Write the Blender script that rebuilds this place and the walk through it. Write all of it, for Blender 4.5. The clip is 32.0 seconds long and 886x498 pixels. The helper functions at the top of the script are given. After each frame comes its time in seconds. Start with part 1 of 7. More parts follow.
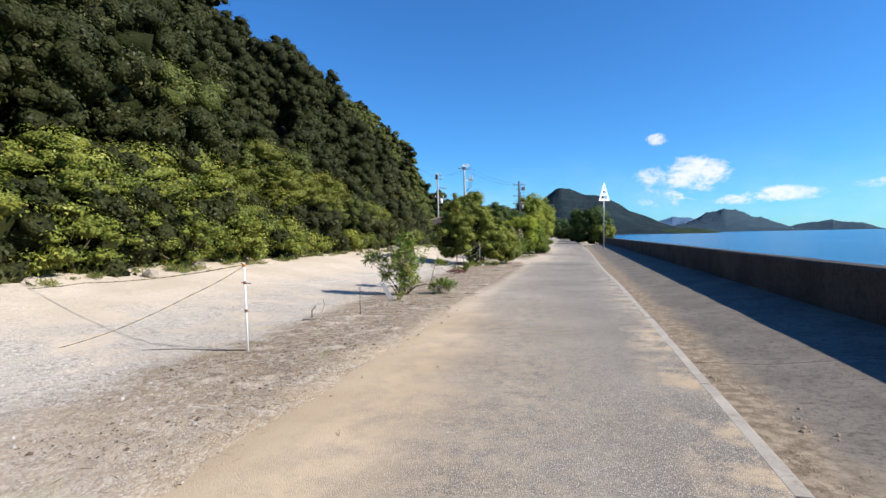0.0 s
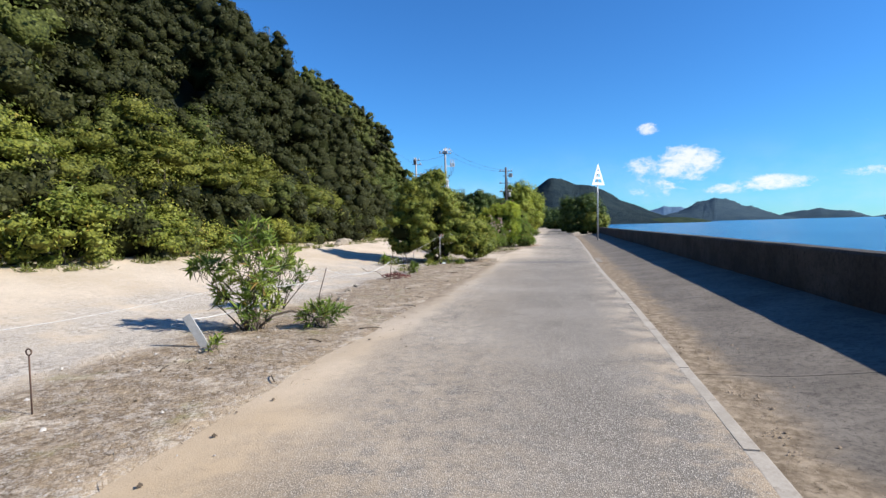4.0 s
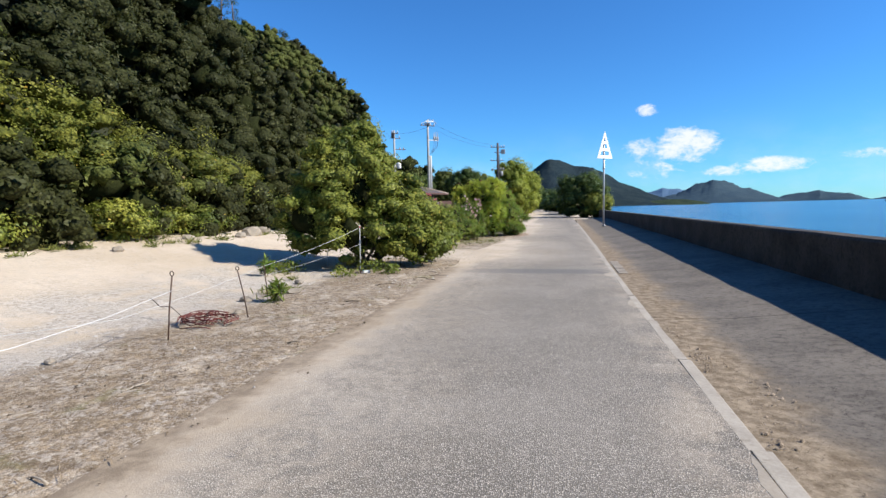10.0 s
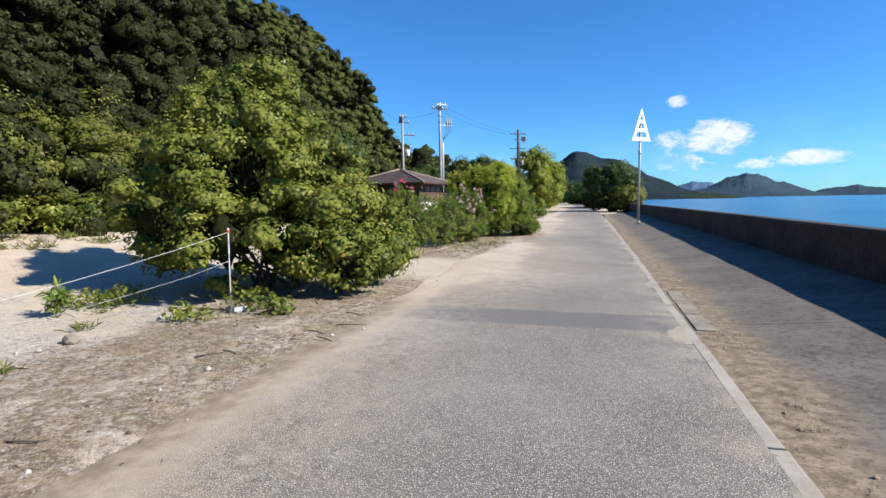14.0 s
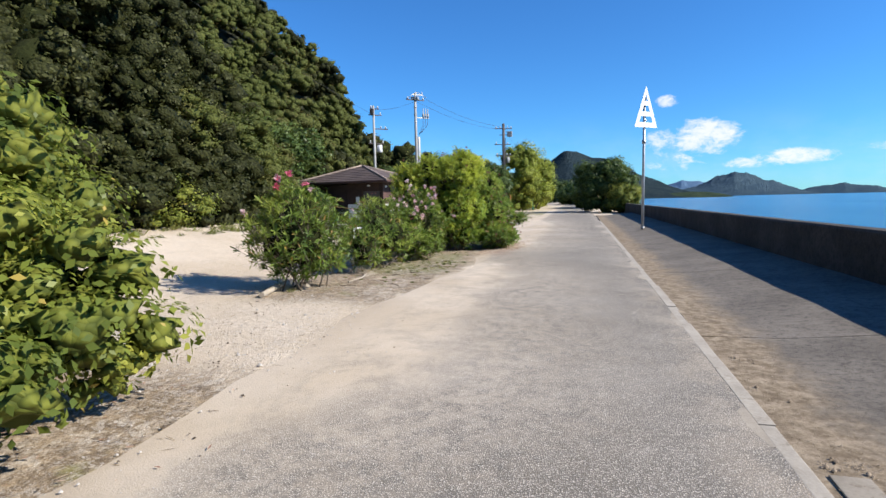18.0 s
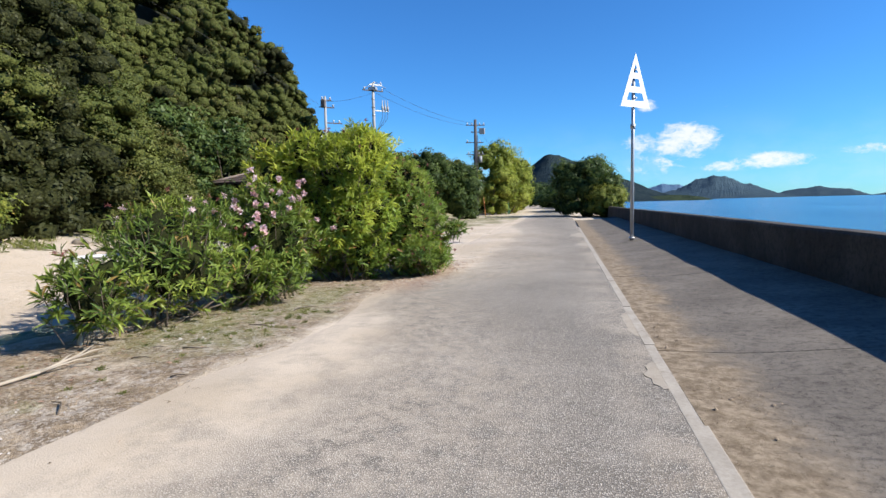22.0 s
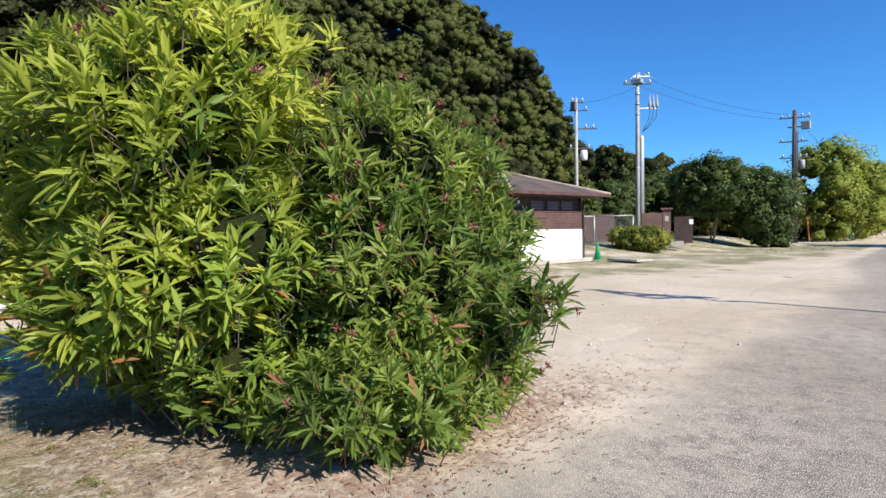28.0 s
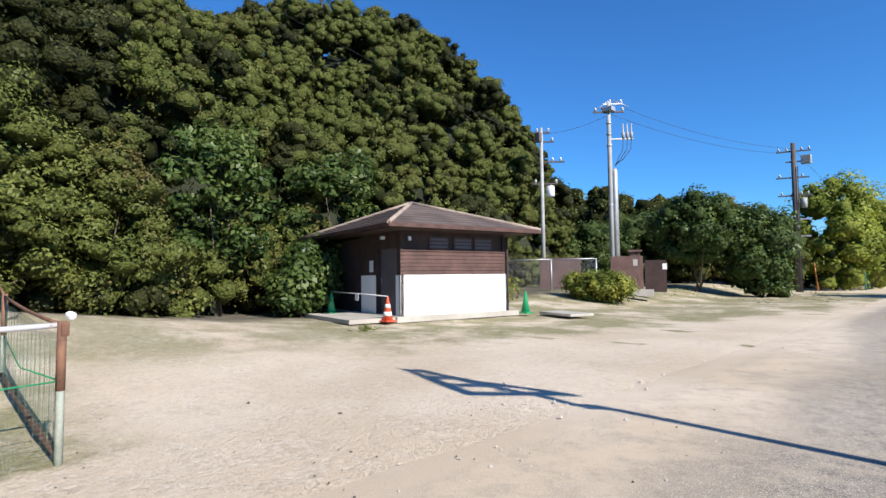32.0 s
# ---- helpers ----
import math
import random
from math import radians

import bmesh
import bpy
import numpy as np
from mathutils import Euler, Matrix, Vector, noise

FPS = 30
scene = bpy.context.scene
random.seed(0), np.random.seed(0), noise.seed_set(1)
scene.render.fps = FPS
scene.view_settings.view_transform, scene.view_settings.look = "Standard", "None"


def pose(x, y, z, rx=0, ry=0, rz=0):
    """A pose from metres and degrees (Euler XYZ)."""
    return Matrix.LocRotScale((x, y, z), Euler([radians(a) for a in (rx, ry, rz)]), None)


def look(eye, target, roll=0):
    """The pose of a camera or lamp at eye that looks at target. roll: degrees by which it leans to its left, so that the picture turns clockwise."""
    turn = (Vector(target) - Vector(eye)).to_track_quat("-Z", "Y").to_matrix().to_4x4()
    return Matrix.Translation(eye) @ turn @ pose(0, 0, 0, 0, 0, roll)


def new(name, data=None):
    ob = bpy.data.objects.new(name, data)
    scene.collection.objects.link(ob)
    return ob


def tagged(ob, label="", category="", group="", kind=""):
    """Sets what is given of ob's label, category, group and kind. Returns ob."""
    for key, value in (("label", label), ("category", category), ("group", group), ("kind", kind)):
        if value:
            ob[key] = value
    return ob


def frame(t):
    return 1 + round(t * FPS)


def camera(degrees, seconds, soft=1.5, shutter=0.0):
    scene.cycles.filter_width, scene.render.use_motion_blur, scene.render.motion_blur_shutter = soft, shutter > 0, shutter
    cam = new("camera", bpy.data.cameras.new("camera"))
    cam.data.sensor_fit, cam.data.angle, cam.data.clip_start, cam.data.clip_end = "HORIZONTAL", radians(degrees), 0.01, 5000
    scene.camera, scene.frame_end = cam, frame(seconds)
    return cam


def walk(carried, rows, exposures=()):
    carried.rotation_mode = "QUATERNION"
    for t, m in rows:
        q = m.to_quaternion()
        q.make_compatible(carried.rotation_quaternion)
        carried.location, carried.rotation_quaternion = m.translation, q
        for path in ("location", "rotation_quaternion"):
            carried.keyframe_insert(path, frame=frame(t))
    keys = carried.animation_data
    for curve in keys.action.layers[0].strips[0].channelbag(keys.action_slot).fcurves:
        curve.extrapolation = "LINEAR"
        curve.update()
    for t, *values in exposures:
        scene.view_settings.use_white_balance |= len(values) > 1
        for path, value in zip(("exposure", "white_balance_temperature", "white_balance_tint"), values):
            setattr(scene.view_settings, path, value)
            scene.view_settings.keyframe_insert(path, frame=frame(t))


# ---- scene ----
cam = camera(80.0, 32.0)
PATH = [
    (0, (-0.015, -0.043, 1.578), (-0.476, 1.903, 1.528), -1.0),
    (0.5, (-0.054, 0.776, 1.571), (-0.519, 2.72, 1.518), -1.1),
    (1, (-0.111, 1.575, 1.55), (-0.583, 3.518, 1.489), -1.2),
    (1.5, (-0.046, 2.369, 1.535), (-0.515, 4.312, 1.476), -1.5),
    (2, (-0.03, 3.19, 1.528), (-0.502, 5.132, 1.458), -1.4),
    (2.5, (0.092, 4.092, 1.529), (-0.37, 6.037, 1.456), -1.7),
    (3, (0.097, 4.963, 1.529), (-0.345, 6.912, 1.443), -1.4),
    (3.5, (0.165, 5.765, 1.497), (-0.266, 7.716, 1.406), -1.4),
    (5.5, (0.311, 8.568, 1.528), (-0.134, 10.517, 1.481), -1.4),
    (6, (0.389, 9.292, 1.509), (-0.035, 11.246, 1.463), -1.4),
    (6.5, (0.43, 10.036, 1.514), (0.027, 11.994, 1.448), -1.4),
    (7, (0.484, 10.795, 1.521), (0.096, 12.756, 1.439), -1.2),
    (7.5, (0.452, 11.517, 1.523), (0.064, 13.476, 1.406), -1.3),
    (8, (0.445, 12.153, 1.543), (0.049, 14.11, 1.421), -1.4),
    (8.5, (0.35, 12.829, 1.554), (-0.05, 14.784, 1.419), -1.2),
    (9, (0.335, 13.487, 1.562), (-0.075, 15.44, 1.423), -1.2),
    (9.5, (0.229, 14.226, 1.569), (-0.19, 16.176, 1.416), -1.2),
    (10, (0.266, 14.923, 1.545), (-0.159, 16.871, 1.391), -1.3),
    (10.5, (0.215, 15.664, 1.546), (-0.219, 17.609, 1.377), -1.4),
    (11, (0.212, 16.458, 1.524), (-0.231, 18.402, 1.361), -1.3),
    (11.5, (0.218, 17.283, 1.514), (-0.234, 19.224, 1.341), -1.3),
    (12, (0.271, 17.99, 1.5), (-0.188, 19.929, 1.327), -1.4),
    (12.5, (0.276, 18.745, 1.484), (-0.192, 20.681, 1.306), -1.2),
    (13, (0.349, 19.43, 1.478), (-0.129, 21.364, 1.305), -1.4),
    (13.5, (0.353, 20.095, 1.487), (-0.136, 22.026, 1.308), -1.1),
    (15.5, (0.276, 22.816, 1.599), (-0.33, 24.713, 1.424), -1.1),
    (16, (0.316, 23.523, 1.563), (-0.297, 25.419, 1.389), -1.0),
    (16.5, (0.245, 24.29, 1.574), (-0.357, 26.189, 1.391), -0.9),
    (17, (0.214, 25.063, 1.534), (-0.344, 26.975, 1.353), -0.9),
    (17.5, (0.236, 25.807, 1.551), (-0.292, 27.727, 1.369), -1.1),
    (18, (0.297, 26.589, 1.547), (-0.186, 28.521, 1.365), -1.2),
    (18.5, (0.34, 27.35, 1.564), (-0.126, 29.286, 1.38), -1.0),
    (19, (0.414, 28.103, 1.539), (-0.059, 30.038, 1.358), -1.3),
    (19.5, (0.454, 28.832, 1.548), (-0.018, 30.767, 1.363), -1.1),
    (20, (0.539, 29.548, 1.51), (0.106, 31.494, 1.349), -1.2),
    (20.5, (0.586, 30.319, 1.535), (0.174, 32.269, 1.372), -1.2),
    (21, (0.654, 31.098, 1.514), (0.267, 33.053, 1.354), -1.2),
    (21.5, (0.701, 31.872, 1.514), (0.302, 33.824, 1.344), -1.1),
    (22, (0.75, 32.615, 1.48), (0.327, 34.562, 1.31), -1.3),
    (22.5, (0.761, 33.298, 1.502), (0.309, 35.238, 1.326), -1.1),
    (23, (0.752, 34.006, 1.483), (0.268, 35.939, 1.308), -1.1),
    (23.5, (0.772, 34.722, 1.479), (0.249, 36.644, 1.307), -1.2),
    (24, (0.79, 35.481, 1.442), (0.23, 37.393, 1.274), -1.2),
    (24.5, (0.794, 36.17, 1.44), (0.207, 38.075, 1.27), -1.0),
    (25, (0.767, 36.886, 1.419), (0.121, 38.772, 1.249), -0.9),
    (25.5, (0.791, 37.505, 1.447), (0.049, 39.355, 1.284), -1.0),
    (27.5, (0.608, 40.338, 1.45), (-0.699, 41.852, 1.403), -1.1),
    (28, (0.585, 41.019, 1.448), (-0.787, 42.472, 1.38), -0.9),
    (28.5, (0.537, 41.833, 1.456), (-0.877, 43.246, 1.378), -0.5),
    (29, (0.423, 42.585, 1.417), (-1.012, 43.976, 1.344), -0.7),
    (29.5, (0.474, 43.315, 1.419), (-0.975, 44.693, 1.356), -0.7),
    (30, (0.515, 44.072, 1.412), (-0.945, 45.439, 1.374), -0.7),
    (30.5, (0.478, 44.887, 1.406), (-0.987, 46.249, 1.452), -0.6),
    (31, (0.476, 45.624, 1.411), (-0.993, 46.979, 1.499), -0.5),
    (31.5, (0.47, 46.45, 1.38), (-1.002, 47.801, 1.479), -0.6),
    (32, (0.509, 47.224, 1.373), (-0.9, 48.639, 1.478), -0.6),
]
EXPOSURES = [(0.0, 0.66), (32.0, 0.68)]
walk(cam, [(t, look(eye, target, roll)) for t, eye, target, roll in PATH], EXPOSURES)

# ---- light ----
SUN_DIR = Vector((1.42, -0.10, 1.0)).normalized()
SUN_EL = math.asin(SUN_DIR.z)
SUN_AZ = math.atan2(SUN_DIR.x, SUN_DIR.y)
sun = new("sun", bpy.data.lights.new("sun", "SUN"))
sun.data.energy, sun.data.angle, sun.data.color = 5.0, radians(0.55), (1.0, 0.94, 0.85)
sun.matrix_world = look(SUN_DIR * 50, (0, 0, 0))

world = bpy.data.worlds.new("sky")
scene.world = world
world.use_nodes = True


def node(tree, kind, **sets):
    n = tree.nodes.new(kind)
    for key, value in sets.items():
        if key in n.inputs:
            n.inputs[key].default_value = value
    return n


def math_node(tree, op, a, b=None, clamp=False):
    n = tree.nodes.new("ShaderNodeMath")
    n.operation, n.use_clamp = op, clamp
    for i, v in enumerate((a, b)):
        if v is None:
            continue
        if isinstance(v, (int, float)):
            n.inputs[i].default_value = v
        else:
            tree.links.new(v, n.inputs[i])
    return n.outputs[0]


def smooth(tree, value, lo, hi):
    n = tree.nodes.new("ShaderNodeMapRange")
    n.interpolation_type = "SMOOTHSTEP"
    tree.links.new(value, n.inputs["Value"])
    n.inputs["From Min"].default_value, n.inputs["From Max"].default_value = lo, hi
    return n.outputs["Result"]


def mix(tree, fac, a, b, blend="MIX"):
    n = tree.nodes.new("ShaderNodeMix")
    n.data_type, n.blend_type = "RGBA", blend
    for i, v in ((0, fac), (6, a), (7, b)):
        if isinstance(v, (int, float)):
            n.inputs[i].default_value = v
        elif isinstance(v, tuple):
            n.inputs[i].default_value = (*v, 1)
        else:
            tree.links.new(v, n.inputs[i])
    return n.outputs[2]


def noise_tex(tree, vec, scale, detail=4.0, rough=0.55, distort=0.0):
    n = node(tree, "ShaderNodeTexNoise", Scale=scale, Detail=detail, Roughness=rough, Distortion=distort)
    if vec is not None:
        tree.links.new(vec, n.inputs["Vector"])
    return n.outputs["Fac"]


def sky_world():
    t = world.node_tree
    t.nodes.clear()
    sky = t.nodes.new("ShaderNodeTexSky")
    sky.sky_type, sky.sun_disc = "NISHITA", False
    sky.sun_elevation, sky.sun_rotation = SUN_EL, SUN_AZ
    sky.altitude, sky.air_density, sky.dust_density, sky.ozone_density = 0, 1.0, 0.0, 1.5
    co = t.nodes.new("ShaderNodeTexCoord").outputs["Generated"]
    sep = t.nodes.new("ShaderNodeSeparateXYZ")
    t.links.new(co, sep.inputs[0])
    az = math_node(t, "ARCTAN2", sep.outputs[0], sep.outputs[1])
    el = math_node(t, "ARCSINE", sep.outputs[2])
    comb = t.nodes.new("ShaderNodeCombineXYZ")
    t.links.new(az, comb.inputs[0])
    t.links.new(math_node(t, "MULTIPLY", el, 1.7), comb.inputs[1])
    fine = noise_tex(t, comb.outputs[0], 26.0, 8.0, 0.62, 0.6)
    total = None
    # cumulus low over the sea: azimuth, elevation, half width, half height, weight
    for a, e, ra, re, w in ((0.215, 0.098, 0.055, 0.030, 1.0), (0.150, 0.095, 0.040, 0.020, 0.7), (0.155, 0.160, 0.020, 0.011, 0.85),
                            (0.345, 0.058, 0.060, 0.013, 0.95), (0.275, 0.050, 0.035, 0.010, 0.7), (0.47, 0.066, 0.045, 0.009, 0.7),
                            (0.170, 0.062, 0.055, 0.022, 0.6), (0.62, 0.075, 0.08, 0.012, 0.7), (0.85, 0.06, 0.10, 0.014, 0.7)):
        dx = math_node(t, "DIVIDE", math_node(t, "SUBTRACT", az, a), ra)
        dy = math_node(t, "DIVIDE", math_node(t, "SUBTRACT", el, e), re)
        r = math_node(t, "ADD", math_node(t, "MULTIPLY", dx, dx), math_node(t, "MULTIPLY", dy, dy))
        m = math_node(t, "MULTIPLY", smooth(t, r, 1.9, 0.0), w)
        total = m if total is None else math_node(t, "MAXIMUM", total, m)
    cover = smooth(t, math_node(t, "ADD", math_node(t, "MULTIPLY", total, 0.62), math_node(t, "ADD", fine, math_node(t, "MULTIPLY", math_node(t, "SUBTRACT", noise_tex(t, comb.outputs[0], 62.0, 6.0, 0.65, 0.9), 0.5), 0.55))), 0.74, 1.18)
    haze_noise = noise_tex(t, comb.outputs[0], 7.0, 5.0, 0.6)
    low = math_node(t, "MULTIPLY", smooth(t, el, 0.16, 0.0), smooth(t, haze_noise, 0.35, 0.75))
    col = mix(t, math_node(t, "MULTIPLY", low, 0.30), mix(t, 1.0, sky.outputs[0], (0.42, 1.07, 1.84), "MULTIPLY"), (8.2, 9.6, 11.2))
    col = mix(t, math_node(t, "MULTIPLY", cover, 0.9), col, (10.6, 10.8, 11.2))
    bg = t.nodes.new("ShaderNodeBackground")
    t.links.new(col, bg.inputs[0])
    bg.inputs[1].default_value = 0.061
    out = t.nodes.new("ShaderNodeOutputWorld")
    t.links.new(bg.outputs[0], out.inputs[0])


sky_world()

# ---- materials ----


def material(name, build):
    m = bpy.data.materials.new(name)
    m.use_nodes = True
    t = m.node_tree
    t.nodes.clear()
    bsdf = t.nodes.new("ShaderNodeBsdfPrincipled")
    out = t.nodes.new("ShaderNodeOutputMaterial")
    t.links.new(bsdf.outputs[0], out.inputs[0])
    geo = t.nodes.new("ShaderNodeNewGeometry")
    build(t, bsdf, geo, out)
    return m


def bump(t, bsdf, height, strength, distance):
    b = node(t, "ShaderNodeBump", Strength=strength, Distance=distance)
    t.links.new(height, b.inputs["Height"])
    t.links.new(b.outputs[0], bsdf.inputs["Normal"])


def two_scale(name, dark, light, big=0.7, small=18.0, rough=0.85, relief=0.004, metal=0.0, stain=None, spec=0.5):
    """A plain solid with stains at one scale and grain at another."""
    def build(t, bsdf, geo, out):
        pos = geo.outputs["Position"]
        a = noise_tex(t, pos, big, 5.0, 0.6)
        b = noise_tex(t, pos, small, 4.0, 0.65)
        f = smooth(t, math_node(t, "ADD", math_node(t, "MULTIPLY", a, 0.65), math_node(t, "MULTIPLY", b, 0.35)), 0.32, 0.68)
        col = mix(t, f, dark, light)
        if stain:
            col = mix(t, smooth(t, noise_tex(t, pos, big * 2.3, 6.0, 0.7, 0.5), 0.55, 0.72), col, stain)
        t.links.new(col, bsdf.inputs["Base Color"])
        bsdf.inputs["Roughness"].default_value = rough
        bsdf.inputs["Metallic"].default_value = metal
        bsdf.inputs["Specular IOR Level"].default_value = spec
        bump(t, bsdf, b, 0.5, relief)
    return material(name, build)


LEAF_TONES, MASSES = {}, {}


def leaf_material(name, dark, mid, light, patch_scale=0.35, gloss=0.45, glow=0.3, odd=None, odd_share=0.03, autumn=None, each=0.24):
    """Leaves: each differs a little, whole branches differ more; thin enough that sun shines through."""
    LEAF_TONES[name] = (dark, mid, light)
    def build(t, bsdf, geo, out):
        pos, rnd = geo.outputs["Position"], geo.outputs["Random Per Island"]
        patch = noise_tex(t, pos, patch_scale, 3.0, 0.55)
        tuft = noise_tex(t, pos, 1.9, 2.0, 0.5)
        f = math_node(t, "ADD", math_node(t, "MULTIPLY", smooth(t, patch, 0.3, 0.7), 0.70 - each * 0.5), math_node(t, "MULTIPLY", rnd, each))
        f = math_node(t, "ADD", f, math_node(t, "MULTIPLY", smooth(t, tuft, 0.32, 0.68), 0.30 - each * 0.5))
        ramp = t.nodes.new("ShaderNodeValToRGB")
        t.links.new(f, ramp.inputs[0])
        e = ramp.color_ramp.elements
        e[0].position, e[0].color = 0.12, (*dark, 1)
        e[1].position, e[1].color = 0.9, (*light, 1)
        e.new(0.5).color = (*mid, 1)
        col = ramp.outputs[0]
        if autumn:
            col = mix(t, math_node(t, "MULTIPLY", smooth(t, noise_tex(t, pos, 0.28, 4.0, 0.6), 0.46, 0.64), 0.8), col, autumn)
        if odd:
            col = mix(t, math_node(t, "GREATER_THAN", rnd, 1 - odd_share), col, odd)
        t.links.new(col, bsdf.inputs["Base Color"])
        bsdf.inputs["Roughness"].default_value = gloss
        bsdf.inputs["Specular IOR Level"].default_value = 0.2
        tr = t.nodes.new("ShaderNodeBsdfTranslucent")
        t.links.new(mix(t, 0.5, col, (0.16, 0.22, 0.02), "ADD"), tr.inputs[0])
        mx = t.nodes.new("ShaderNodeMixShader")
        mx.inputs[0].default_value = glow
        t.links.new(bsdf.outputs[0], mx.inputs[1])
        t.links.new(tr.outputs[0], mx.inputs[2])
        t.links.new(mx.outputs[0], out.inputs[0])
    return material(name, build)


def mass_of(leaf_mat):
    """The closed foliage under the outermost leaves of a tuft: leaf-like cells, the shade of gaps painted at their
    edges.
    """
    if leaf_mat.name not in MASSES:
        dark, mid_tone, light = LEAF_TONES[leaf_mat.name]

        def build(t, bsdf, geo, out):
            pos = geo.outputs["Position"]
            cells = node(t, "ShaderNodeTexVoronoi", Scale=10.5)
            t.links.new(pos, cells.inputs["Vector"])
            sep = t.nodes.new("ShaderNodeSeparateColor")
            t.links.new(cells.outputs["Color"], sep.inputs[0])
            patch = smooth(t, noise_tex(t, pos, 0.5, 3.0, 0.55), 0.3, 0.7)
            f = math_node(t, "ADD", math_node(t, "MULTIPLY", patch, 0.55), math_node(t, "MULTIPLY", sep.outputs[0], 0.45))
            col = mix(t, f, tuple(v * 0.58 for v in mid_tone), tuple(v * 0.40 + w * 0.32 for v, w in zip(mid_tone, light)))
            # dark cell edges: shade between leaves put into the colour
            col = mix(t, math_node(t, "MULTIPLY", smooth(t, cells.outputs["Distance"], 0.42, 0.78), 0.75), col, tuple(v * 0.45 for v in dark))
            t.links.new(col, bsdf.inputs["Base Color"])
            bsdf.inputs["Roughness"].default_value = 0.7
            bsdf.inputs["Specular IOR Level"].default_value = 0.12
            bump(t, bsdf, math_node(t, "SUBTRACT", math_node(t, "MULTIPLY", sep.outputs[1], 0.5), cells.outputs["Distance"]), 0.8, 0.06)
        MASSES[leaf_mat.name] = material(leaf_mat.name + "_mass", build)
    return MASSES[leaf_mat.name]


def xyz(t, geo):
    sep = t.nodes.new("ShaderNodeSeparateXYZ")
    t.links.new(geo.outputs["Position"], sep.inputs[0])
    return sep.outputs


def sand_colour(t, pos):
    """Decomposed-granite sand: pale, pinkish, with fine dark and light grains."""
    big = noise_tex(t, pos, 0.35, 5.0, 0.6)
    mid_ = noise_tex(t, pos, 3.0, 5.0, 0.65)
    grain = noise_tex(t, pos, 90.0, 3.0, 0.7)
    col = mix(t, smooth(t, big, 0.35, 0.65), (0.505, 0.412, 0.30), (0.61, 0.515, 0.40))
    col = mix(t, math_node(t, "MULTIPLY", smooth(t, mid_, 0.5, 0.8), 0.35), col, (0.46, 0.385, 0.30))
    col = mix(t, math_node(t, "MULTIPLY", smooth(t, grain, 0.55, 0.75), 0.45), col, (0.68, 0.60, 0.5))
    col = mix(t, math_node(t, "MULTIPLY", smooth(t, grain, 0.45, 0.28), 0.55), col, (0.26, 0.21, 0.16))
    return col, grain, mid_


